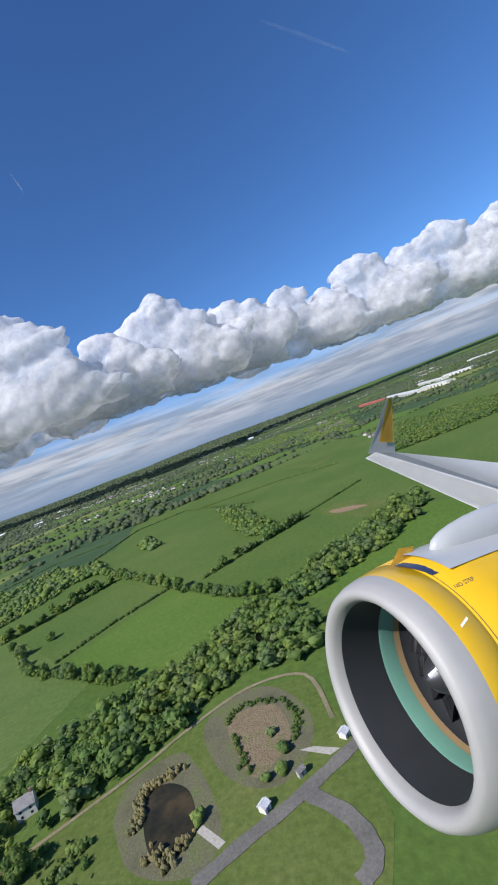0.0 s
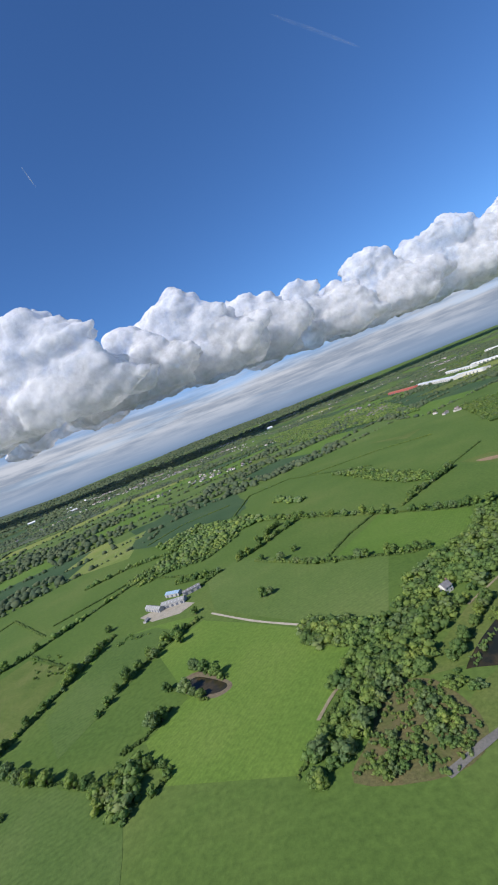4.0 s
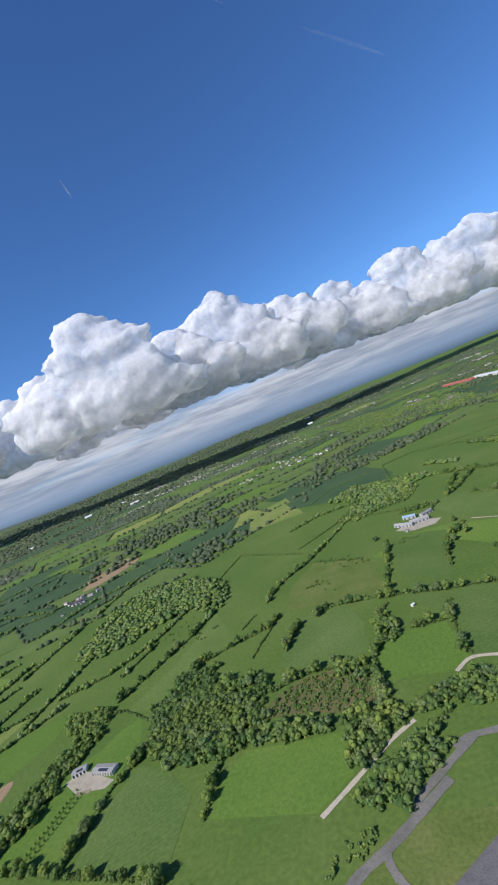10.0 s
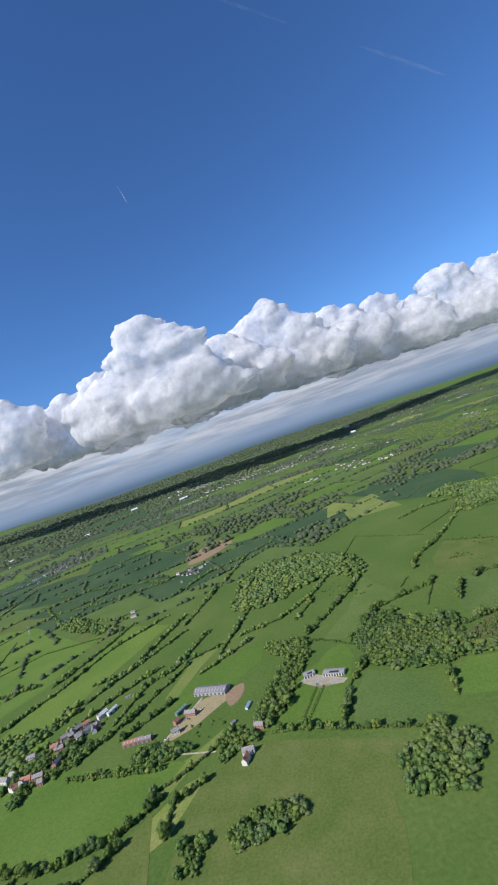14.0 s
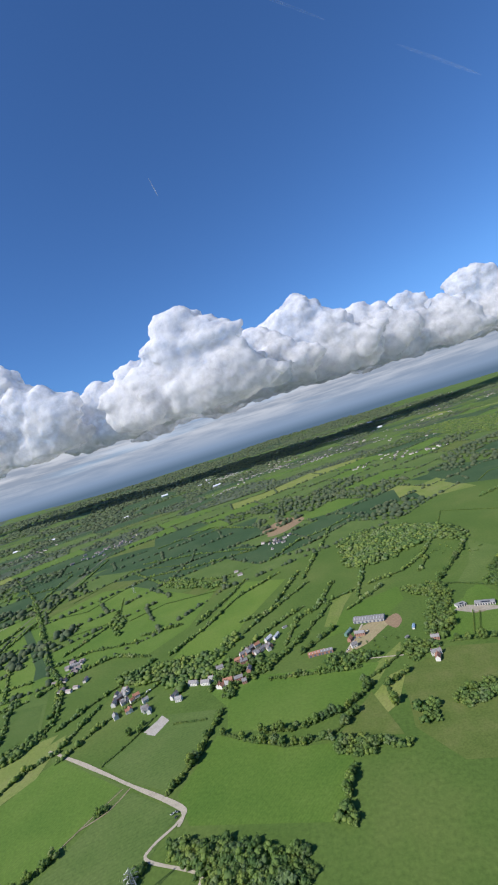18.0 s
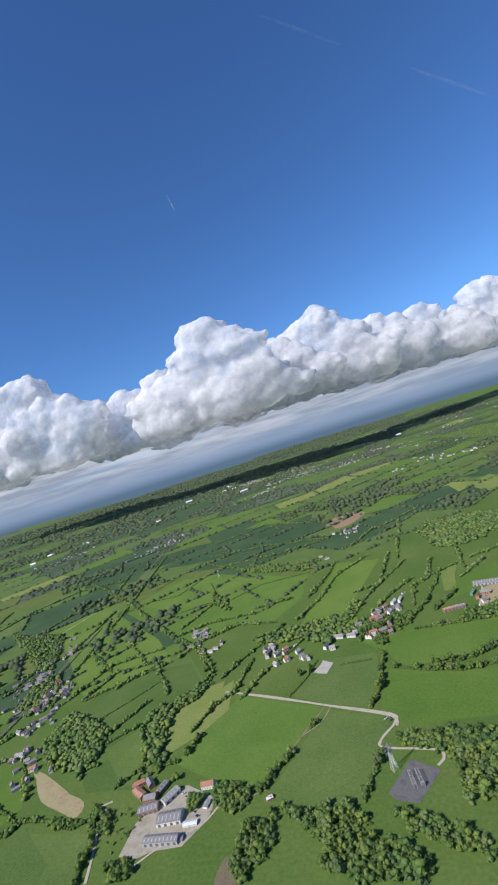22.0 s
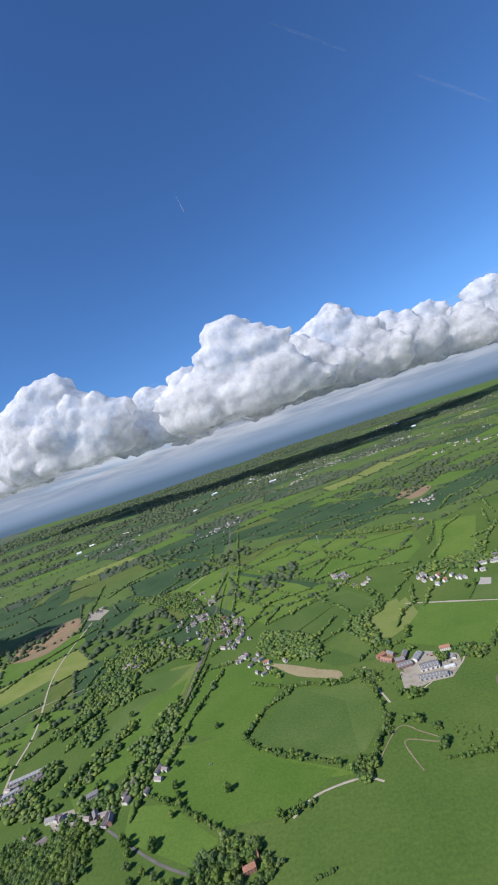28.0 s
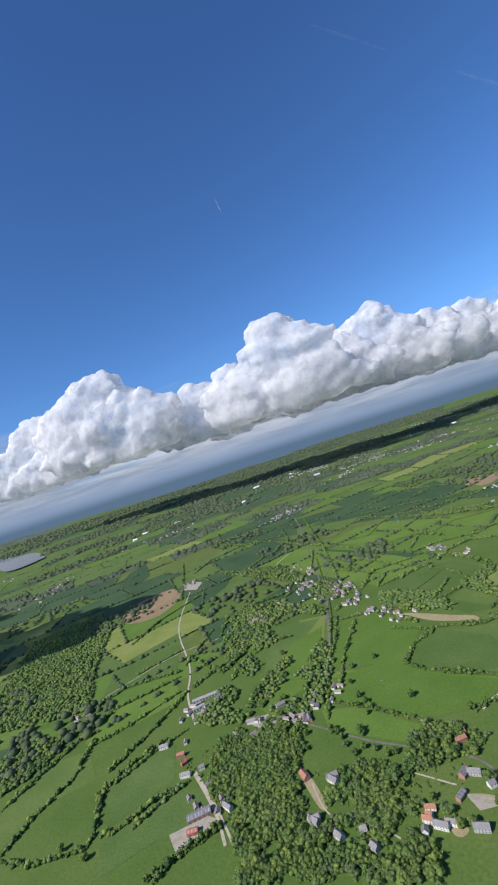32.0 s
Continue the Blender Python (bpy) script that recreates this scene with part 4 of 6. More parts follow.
building("house", -909.7, -167.6, 28, 4.6, 3, "white", "slate")
building("house", -896.2, -177.7, 24, 5.8, 3, "white", "tile")
building("house", -1005.6, -29.5, 51, 6.8, 3, "brick", "slate")
building("house", -970.0, -56.8, 84, 5.8, 3, "white", "slate")
building("house", -964.5, -70.0, 93, 7.6, 3, "brick", "slate")
building("house", -964.8, -90.2, 68, 5.9, 3, "white", "tile")
building("house", -963.9, -81.7, 70, 4.4, 3, "white", "slate")
building("house", -976.6, -40.0, 61, 5.2, 3, "brick", "tile")
cars([(-536, -61), (-533, -57), (-527, -46), (-524, -41), (-520, -38), (-617, -47), (-612, -44), (-608, -41), (-602, -31), (-599, -26)])
cars([(-745, -231), (-743, -229), (-740, -235), (-749, -224), (-752, -221), (-737, -238)])
village([(-820, -3), (-808, 1)], 5)
village([(-662, 304), (-638, 262)], 4)
village([(-1031, 3), (-1024, 23), (-1060, 85)], 8)
village([(-973, -85), (-958, -79), (-963, -53)], 14)
village([(-1070, -121), (-1065, -118)], 6)
village([(-1294, 132), (-1283, 142), (-1277, 154)], 5)
pylon(-856, 208)
village([(-1292, 139), (-1280, 149), (-1260, 145)], 5)
village([(-1076, -119), (-1075, -107)], 4)
village([(-928, -159), (-907, -172), (-884, -191)], 8)
village([(-1098, -295), (-1090, -286), (-1080, -273)], 6)
village([(-829, 6), (-814, 10)], 6)
village([(-1960, 4336), (-1590, 4184), (-1200, 3483), (-958, 2841)], 20)
building("house", -873.5, -378.4, 22, 6.7, 3.6, "brick", "tile")
building("house", -871.3, -372.8, 19, 3.7, 3, "brick", "tile")
building("house", -878.1, -405.4, 54, 7.0, 4, "brick", "slate")
building("house", -872.4, -405.5, -14, 7.5, 4, "grey", "slate")
building("house", -865.5, -415.3, 25, 4.3, 3.4, "white", "slate")
building("barn", -883.2, -420.6, 52, 7.1, 3, "brick", "slate")
building("house", -896.9, -437.5, -21, 7.8, 4, "white", "slate")
building("house", -877.6, -440.6, -8, 8.9, 4.5, "grey", "slate")
building("house", -967.1, -426.0, 8, 5.8, 3.6, "white", "slate")
building("house", -938.6, -435.8, 12, 4.2, 3, "white", "slate")
cars([(-856, -423), (-888, -393), (-919, -299)])
village([(-1082, -108), (-1071, -104)], 6)
building("barn", -1092.0, -275.6, 23, 28.5, 5, "grey", "grey")
building("barn", -1094.5, -292.0, 34, 12.1, 4, "white", "grey")
building("barn", -1087.4, -302.3, 19, 8.7, 3.5, "grey", "slate")
building("house", -1108.7, -341.3, 12, 10.2, 3.5, "white", "slate")
building("house", -1086.9, -354.4, 17, 6.7, 3, "brick", "tile")
building("house", -1079.8, -363.4, 53, 5.8, 3, "brick", "red")
building("house", -1073.1, -377.0, 8, 11.4, 3.4, "white", "slate")
building("house", -1061.7, -371.5, 28, 4.5, 3, "white", "slate")
building("barn", -1047.8, -413.7, 25, 15.9, 6.5, "brick", "slate")
building("barn", -1047.5, -426.3, 13, 7.1, 4, "red", "red")
building("house", -1028.2, -410.2, -34, 10.4, 3.4, "white", "slate")
building("house", -1031.8, -325.9, 9, 9.5, 3.4, "white", "slate")
building("house", -1008.8, -309.2, 31, 11.6, 4.5, "grey", "slate")
building("house", -994.3, -328.4, -49, 11.5, 3.6, "brick", "slate")
building("house", -980.0, -333.6, -71, 12.4, 3, "brick", "slate")
building("house", -977.4, -392.2, -53, 16.8, 4.5, "brick", "tile")
building("house", -957.4, -398.5, -39, 9.6, 4.6, "white", "slate")
building("house", -967.7, -426.9, -35, 7.6, 4, "grey", "slate")
building("house", -952.1, -438.4, -41, 5.7, 3.6, "grey", "slate")
building("house", -932.5, -446.6, -45, 4.8, 4, "grey", "slate")
village([(-1246, -278), (-1242, -270), (-1238, -265)], 5)
cars([(-1024, -331), (-1020, -330), (-1017, -329), (-1012, -333), (-1009, -329), (-1026, -334), (-1053, -436), (-1052, -435), (-1051, -433)])
village([(-1027, -33), (-1002, -14)], 8)
village([(-1038, -328), (-1009, -340), (-983, -338)], 12)
village([(-975, -343), (-971, -318), (-966, -289)], 12)
village([(-972, -104), (-952, -122), (-931, -107)], 9)
village([(-1030, -15), (-995, -75)], 6)
village([(-1089, -111), (-1064, -96), (-1043, -79)], 8)
village([(-1039, -423), (-1043, -408), (-1055, -389)], 6)
building("house", -958.3, -395.4, 20, 7.6, 4.5, "grey", "slate")
building("house", -967.4, -425.9, 25, 6.9, 4, "grey", "slate")
building("house", -951.9, -438.4, -45, 5.5, 4, "white", "slate")
village([(-905, -437), (-893, -441)], 5)
village([(-944, -120), (-948, -91), (-957, -61), (-977, -23)], 12)
village([(-933, -156), (-888, -187)], 5)
village([(-829, -34), (-804, -32), (-784, -34)], 7)
village([(-707, -101), (-689, -85), (-664, -80)], 8)
village([(-1021, -83), (-963, -81), (-981, -22), (-1080, 117)], 14)
village([(-1047, -8), (-1003, -58), (-964, -92)], 16)
village([(-1085, -338), (-1095, -304), (-1092, -292)], 8)



# ---- the plan of the land along the flight ----

field([(-100, 22), (-92, 29), (-78, 37), (-65, 53), (-39, 55), (-27, 41), (-49, 6), (-97, 10)], "rough")
lane([(-92, 13), (-81, 21), (-69, 31), (-55, 43)], 2.3, "road")

scattered([(-81, 66), (-77, 70), (-64, 69), (-58, 62)], 25)
field([(-80, 65), (-82, 67), (-73, 72), (-60, 83), (-51, 91), (-38, 101), (-23, 100), (-16, 86), (-9, 61), (-11, 52)], "rough")
pond([(-54, 71), (-55, 77), (-51, 78), (-46, 75), (-43, 69), (-43, 64), (-46, 62), (-50, 64)])
field([(-61, 73), (-61, 81), (-52, 86), (-46, 81), (-39, 70), (-37, 63), (-40, 59), (-46, 59), (-53, 62), (-58, 68)], "gravel")
field([(-47, 92), (-43, 100), (-33, 101), (-24, 92), (-21, 83), (-23, 75), (-28, 71), (-36, 74), (-43, 82)], "gravel")
field([(-41, 90), (-38, 94), (-30, 93), (-26, 84), (-27, 79), (-32, 74), (-36, 79)], "reed")
pond([(-42, 128), (-37, 129), (-30, 120), (-30, 116), (-38, 119)])
lane([(-40, 57), (-33, 62), (-25, 67), (-17, 73), (-12, 77)], 2.7, "road")
lane([(-22, 68), (-16, 63), (-13, 58), (-13, 55), (-15, 53)], 2.7, "road")
lane([(-82, 67), (-74, 73), (-60, 84), (-52, 92), (-38, 102), (-23, 101), (-17, 84)], 1.0, "path")
wood([(-87, 73), (-100, 90), (-98, 99), (-87, 103), (-83, 113), (-65, 118), (-53, 138), (-45, 151), (-31, 144), (-20, 129), (-19, 110), (-26, 106), (-39, 109), (-53, 95), (-66, 83), (-75, 75), (-82, 72)])
tree_line([(-192, 201), (-177, 216), (-149, 254)])
hedge([(-128, 155), (-114, 179), (-93, 204)])
tree_line([(-193, 304), (-137, 249), (-95, 205), (-70, 181), (-57, 169), (-39, 156), (-32, 159)])
tree_line([(-177, 190), (-137, 152), (-116, 141), (-86, 124), (-78, 124)])
tree_line([(-75, 201), (-52, 225), (-25, 250)])
hedge([(-26, 256), (16, 301)])
wood([(-108, 385), (-85, 363), (-41, 250), (-43, 236), (-64, 258)])
wood([(-177, 355), (-169, 363), (-142, 320), (-147, 308)])
hedge([(-219, 351), (-213, 440), (-162, 458), (-70, 361)])
hedge([(-145, 436), (-48, 432), (9, 411)])
wood([(-32, 149), (-25, 142), (-6, 155), (14, 174), (34, 198), (36, 227), (22, 216), (2, 191), (-18, 177)])
hedge([(-323, 361), (-294, 409), (-236, 424)])
wood([(-243, 262), (-215, 275), (-195, 294), (-168, 284), (-197, 325), (-267, 368), (-301, 333)])
field([(-17, 258), (4, 257), (24, 225), (8, 213), (-8, 233)], "rough")
field([(-9, 247), (4, 242), (11, 232), (-4, 236)], "tan")
field([(-53, 514), (-12, 476), (14, 478), (-13, 442)], "rough")
field([(-321, 365), (-294, 409), (-227, 406), (-231, 449), (-344, 523), (-411, 510)], "crop")
field([(-124, 152), (-91, 199), (-47, 157), (-51, 141), (-70, 120), (-88, 127)], "lawn")
field([(-25, 145), (-6, 160), (35, 202), (59, 187), (39, 140), (-12, 136)], "lawn")
wood([(53, 364), (91, 368), (140, 378), (184, 482), (126, 527), (80, 530)])
wood([(-179, 912), (-6, 747), (61, 655), (80, 1013), (-109, 1453), (-272, 1458)])
reeds([(-54, 69), (-56, 74), (-56, 78), (-52, 80), (-50, 81)])
reeds([(-50, 64), (-47, 62), (-45, 61)])
reeds([(-45, 62), (-44, 64), (-43, 65)])
hedge([(-41, 90), (-41, 93), (-37, 96), (-28, 94), (-24, 87), (-25, 81)])
hedge([(-39, 87), (-36, 79), (-34, 75)])
bushes([(-30, 84), (-27, 79), (-30, 73), (-27, 74), (-67, 68), (-65, 68), (-66, 64), (-42, 68)])
field([(-42, 66), (-41, 67), (-36, 63), (-37, 62)], "concrete")
field([(-24, 78), (-21, 78), (-16, 76), (-18, 75)], "concrete")


field([(-67, 82), (-63, 62), (-70, 63), (-94, 37), (-106, 37), (-97, 50), (-81, 68)], "rough")
wood([(-72, 99), (-89, 95), (-99, 87), (-105, 77), (-114, 72), (-121, 62), (-127, 53), (-133, 47), (-136, 43), (-109, 38), (-102, 45), (-97, 51), (-90, 61), (-81, 70), (-74, 78), (-67, 85)])
pond([(-94, 36), (-87, 45), (-79, 53), (-70, 62), (-66, 58), (-68, 49), (-68, 42), (-74, 37), (-79, 32), (-92, 35)])
tree_line([(-95, 42), (-86, 52), (-75, 66)])
scattered([(-96, 35), (-85, 46), (-73, 65), (-63, 60), (-64, 46), (-67, 62), (-83, 44), (-92, 35)], 45)
tree_line([(-67, 56), (-67, 49), (-65, 42)])

scattered([(-120, 37), (-104, 35), (-97, 14), (-108, 4), (-131, 8), (-124, 22)], 170)
scattered([(-252, 125), (-231, 129), (-255, 141)], 25)
field([(-199, 125), (-167, 103), (-143, 85), (-143, 73), (-122, 60), (-128, 47), (-137, 33), (-145, 14), (-185, 22), (-200, 43), (-189, 61), (-217, 103)], "lawn")
field([(-210, 184), (-192, 209), (-98, 131), (-110, 71), (-130, 87), (-144, 91), (-194, 133)], "mid")
field([(-231, 67), (-229, 84), (-220, 108), (-204, 133), (-230, 138), (-256, 136), (-274, 119)], "lawn")
field([(-249, 157), (-240, 163), (-222, 161), (-211, 153), (-218, 144), (-236, 145)], "yard")
pond([(-192, 70), (-188, 73), (-174, 63), (-176, 59), (-184, 61)])
field([(-196, 71), (-189, 77), (-172, 63), (-174, 57), (-182, 58)], "mud")
tree_line([(-195, 82), (-184, 74), (-174, 66)])
tree_line([(-201, 71), (-189, 63), (-180, 56)])
tree_line([(-230, 65), (-228, 82), (-218, 106), (-208, 120), (-201, 128)])
tree_line([(-208, 39), (-201, 45), (-195, 58)])
tree_line([(-198, 27), (-195, 32), (-185, 27), (-189, 19)])
hedge([(-337, 197), (-309, 223), (-288, 246), (-238, 211), (-207, 198)])
tree_line([(-219, 171), (-202, 194)])
tree_line([(-180, 229), (-165, 258)])
lone_trees([(-165, 129), (-206, 136), (-209, 116), (-221, 103)])
lane([(-195, 130), (-168, 106), (-142, 87)], 1.4, "lane")
wood([(-145, 76), (-143, 90), (-130, 85), (-114, 74), (-111, 62), (-122, 63), (-134, 67)])
hedge([(-117, 64), (-126, 46), (-135, 33), (-145, 13)])
field([(-120, 37), (-104, 35), (-97, 14), (-108, 4), (-131, 8), (-124, 22)], "heath")
wood([(-114, 64), (-104, 39), (-117, 36), (-126, 23), (-133, 14), (-137, 9), (-144, 10), (-140, 22), (-131, 37), (-124, 46)])
wood([(-111, 36), (-101, 26), (-99, 14), (-105, 9), (-112, 20)], low=True)
wood([(-125, 14), (-117, 20), (-112, 14), (-119, 6), (-126, 7)], low=True)
lane([(-110, 4), (-99, 10), (-88, 15)], 2.3, "road")
field([(-356, 416), (-311, 458), (-235, 470), (-211, 408), (-242, 358), (-303, 348)], "crop")
wood([(-280, 262), (-255, 277), (-226, 322), (-198, 327), (-196, 291), (-226, 252), (-257, 234)])
tree_line([(-349, 267), (-317, 289), (-272, 292)])

field([(-190, -43), (-180, -30), (-171, -31), (-163, -38), (-147, -44), (-154, -56), (-191, -51)], "rough")
scattered([(-180, -34), (-170, -36), (-165, -48), (-185, -44)], 50)
scattered([(-227, -10), (-221, -9), (-207, -14), (-205, -18), (-213, -21), (-224, -15)], 40)
scattered([(-321, 152), (-282, 136), (-270, 108), (-295, 115)], 30)
scattered([(-332, 103), (-318, 114), (-298, 77)], 25)
field([(-268, 48), (-236, 41), (-227, 32), (-199, 22), (-191, 4), (-180, -27), (-189, -34), (-199, -41), (-221, -35), (-249, -24), (-246, 9)], "mid")
field([(-291, -8), (-280, 11), (-265, 7), (-252, 8), (-251, -21), (-251, -24), (-259, -30), (-288, -24)], "lawn")
field([(-341, 113), (-322, 148), (-277, 119), (-273, 62), (-305, 64), (-342, 77)], "rough")
field([(-258, 137), (-230, 135), (-211, 121), (-237, 47), (-261, 75)], "mid")
lane([(-259, -31), (-250, -25), (-235, -30), (-221, -36), (-199, -41), (-189, -35), (-177, -27)], 2, "lane")
field([(-227, -10), (-221, -9), (-207, -14), (-205, -18), (-213, -21), (-224, -15)], "scrub")
tree_line([(-250, -22), (-250, -10), (-249, 3), (-247, 22), (-244, 28)])
tree_line([(-292, -24), (-292, -10), (-289, 4), (-285, 18), (-281, 38), (-276, 43)])
tree_line([(-280, 52), (-265, 49), (-243, 38), (-227, 34), (-212, 28), (-199, 26)])
wood([(-212, 26), (-198, 38), (-192, 18), (-195, 14), (-205, 19)])
tree_line([(-273, 58), (-268, 86), (-262, 128), (-259, 142)])
tree_line([(-360, 99), (-350, 130), (-327, 155), (-304, 197), (-279, 247)])
hedge([(-376, 69), (-367, 86)])
tree_line([(-340, 25), (-337, 40), (-331, 52)])
tree_line([(-322, 54), (-310, 62), (-281, 55)])
tree_line([(-269, 11), (-250, 9)])
hedge([(-420, 191), (-406, 245), (-333, 181)])
hedge([(-324, 153), (-282, 123)])
wood([(-297, 241), (-269, 286), (-217, 331), (-201, 267), (-224, 232), (-255, 232), (-274, 221)], low=True)
field([(-379, 496), (-354, 572), (-239, 497), (-208, 373), (-250, 337), (-341, 371)], "crop")
field([(-610, 398), (-549, 400), (-494, 428), (-465, 474), (-450, 400), (-497, 344), (-540, 327)], "crop")
wood([(-479, 195), (-414, 116), (-395, 126), (-407, 171), (-439, 210), (-487, 227)])
wood([(-287, 7), (-288, 31), (-279, 34), (-275, 18), (-276, 1)])
wood([(-312, -9), (-315, 4), (-302, -2), (-295, -20)])
field([(-420, 428), (-366, 465), (-334, 332), (-410, 335)], "pale")
wood([(-204, -37), (-200, -34), (-196, -38), (-199, -41), (-203, -41)])
lone_trees([(-161, 130), (-267, 151), (-217, 100)])

scattered([(-349, -25), (-339, -10), (-320, -4), (-295, -14), (-294, -32), (-307, -37), (-327, -30)], 420)
scattered([(-473, 110), (-442, 145), (-393, 91), (-417, 63)], 40)
field([(-364, -55), (-354, -43), (-329, -46), (-310, -47), (-308, -68), (-322, -80), (-365, -72)], "lawn")
field([(-341, 10), (-343, 58), (-302, 61), (-292, 31), (-295, -7)], "mid")
field([(-441, 14), (-420, 53), (-405, 114), (-378, 57), (-398, 39), (-423, 8)], "mid")
wood([(-410, -23), (-416, 1), (-396, 11), (-375, 15), (-349, 5), (-349, -20), (-343, -28), (-355, -41), (-366, -43), (-378, -45), (-399, -32)])
field([(-349, -25), (-339, -10), (-320, -4), (-295, -14), (-294, -32), (-307, -37), (-327, -30)], "heath")
wood([(-355, -41), (-350, -32), (-332, -32), (-314, -37), (-315, -47), (-329, -44), (-344, -44)])
wood([(-309, -66), (-311, -38), (-293, -36), (-294, -5), (-288, -40), (-280, -45), (-285, -51), (-297, -61), (-305, -67)])
tree_line([(-346, -8), (-324, -1), (-294, -9)])
lane([(-321, -82), (-308, -71), (-293, -58), (-282, -51)], 2, "lane")
wood([(-312, -82), (-293, -66), (-277, -58), (-271, -66), (-292, -85)])
lane([(-293, -87), (-279, -76), (-264, -65)], 3, "road")
tree_line([(-367, -72), (-367, -59), (-367, -48), (-361, -37)])
tree_line([(-424, -55), (-421, -42), (-414, -31), (-410, -23)])
wood([(-488, 21), (-470, 23), (-454, 22), (-452, 9), (-460, 1), (-469, -2)])
tree_line([(-410, 24), (-399, 42), (-377, 53), (-352, 62), (-348, 74)])
tree_line([(-515, 53), (-480, 67), (-453, 100), (-429, 166)])
tree_line([(-453, 26), (-433, 62), (-418, 87), (-407, 119)])
wood([(-536, 110), (-547, 196), (-526, 244), (-451, 212), (-409, 159), (-435, 140), (-466, 127), (-481, 107), (-513, 100)])
tree_line([(-643, 205), (-609, 271), (-563, 300)])
field([(-568, 401), (-500, 449), (-444, 461), (-443, 363), (-488, 310), (-563, 317)], "crop")
field([(-364, 422), (-286, 470), (-212, 417), (-213, 356), (-288, 331), (-351, 373)], "crop")
field([(-837, 435), (-798, 471), (-702, 444), (-721, 367), (-771, 356)], "crop")
field([(-672, 352), (-638, 443), (-611, 411), (-642, 349)], "tan")
field([(-446, -21), (-437, -3), (-426, 5), (-418, -17), (-429, -27)], "lawn")

field([(-319, -106), (-305, -95), (-290, -88), (-250, -94), (-265, -121), (-320, -112)], "rough")
lane([(-320, -110), (-310, -102), (-300, -96), (-289, -88), (-277, -79)], 3.4, "road")
lane([(-301, -96), (-301, -101), (-298, -107), (-293, -112)], 2.4, "road")
field([(-287, -110), (-270, -99), (-254, -90), (-250, -94), (-265, -121), (-289, -117)], "compound")
scattered([(-316, -93), (-299, -87), (-310, -100), (-323, -102)], 30)

scattered([(-477, -42), (-466, 2), (-452, -4), (-458, -55)], 60)
scattered([(-530, -60), (-521, -41), (-479, -66), (-476, -79)], 25)
field([(-420, -56), (-411, -33), (-391, -44), (-376, -59), (-377, -90), (-421, -78)], "mid")
field([(-554, -37), (-538, 10), (-489, 33), (-487, 5), (-505, -20), (-529, -21), (-538, -31)], "lawn")
field([(-556, -17), (-549, 39), (-526, 53), (-538, 19), (-546, -20)], "pale")
field([(-538, -64), (-530, -44), (-525, -29), (-508, -22), (-500, -27), (-512, -44), (-522, -56)], "earth")
field([(-456, -22), (-428, -8), (-420, -17), (-422, -59), (-430, -79), (-468, -71), (-457, -48)], "lawn")
field([(-454, -32), (-448, -25), (-423, -38), (-426, -42), (-436, -41), (-442, -41)], "yard")
tree_line([(-467, -73), (-448, -74), (-427, -80), (-399, -86), (-377, -92)])
tree_line([(-427, -77), (-421, -52)])
wood([(-479, -45), (-469, -13), (-459, 8), (-449, 1), (-457, -48), (-468, -69), (-479, -66)])
wood([(-419, 5), (-409, 26), (-385, 35), (-378, -34), (-391, -42), (-407, -31)])
wood([(-400, -124), (-402, -106), (-384, -91), (-366, -96), (-365, -108), (-372, -116), (-376, -128)])
field([(-499, -105), (-493, -92), (-467, -78), (-398, -94), (-401, -110), (-402, -123)], "rough")
field([(-537, -95), (-513, -79), (-498, -61), (-499, -71), (-510, -88), (-517, -103)], "pale")
tree_line([(-527, -102), (-510, -88), (-494, -69)])
wood([(-491, -90), (-485, -80), (-473, -80), (-474, -71), (-494, -62), (-497, -74)])
tree_line([(-573, -53), (-556, -35), (-546, -20)])
tree_line([(-536, 6), (-502, 42)])
wood([(-555, -73), (-542, -64), (-514, -73), (-521, -78), (-537, -83)])
tree_line([(-643, 27), (-612, 40), (-579, 94)])
tree_line([(-588, -36), (-582, 6), (-562, 28), (-528, 47)])
lane([(-539, -67), (-529, -40), (-524, -25)], 1.6, "lane")
lane([(-526, -75), (-498, -79)], 1.2, "lane")
lane([(-434, -41), (-442, -41)], 2.2, "path")
hedge([(-487, 29), (-440, 14), (-418, -2)])
avenue([(-450, -71), (-442, -38)])
avenue([(-447, -73), (-438, -41)])

field([(-503, -103), (-487, -99), (-459, -83), (-429, -85), (-408, -115), (-404, -138), (-405, -163), (-430, -176), (-482, -172), (-501, -147), (-501, -126)], "rough")
tree_line([(-704, -12), (-682, 30), (-663, 95), (-620, 148)])
tree_line([(-634, 0), (-613, 38), (-599, 111), (-595, 134)])
tree_line([(-641, -81), (-628, -67), (-627, -32), (-608, -1), (-578, 33)])
tree_line([(-654, -52), (-628, -38)])
wood([(-641, -81), (-643, -59), (-631, -52), (-604, -76), (-616, -81), (-620, -96)])
tree_line([(-591, -135), (-561, -134), (-537, -124), (-520, -103)])
tree_line([(-509, -128), (-512, -108), (-497, -97)])
wood([(-478, -130), (-471, -121), (-445, -119), (-443, -125), (-460, -137), (-471, -140)])
wood([(-497, -146), (-498, -130), (-486, -131), (-486, -149)])
field([(-641, -81), (-598, -73), (-530, -79), (-515, -82), (-523, -102), (-544, -123), (-595, -131)], "lawn")
field([(-537, -143), (-526, -123), (-509, -98), (-498, -93), (-507, -126), (-526, -144)], "pale")
hedge([(-806, 98), (-771, 129), (-700, 134)])
tree_line([(-864, 276), (-780, 267), (-677, 284)])
wood([(-824, 221), (-808, 238), (-733, 177), (-675, 142), (-705, 143), (-780, 185)])
field([(-689, 392), (-657, 458), (-632, 428), (-654, 350)], "tan")
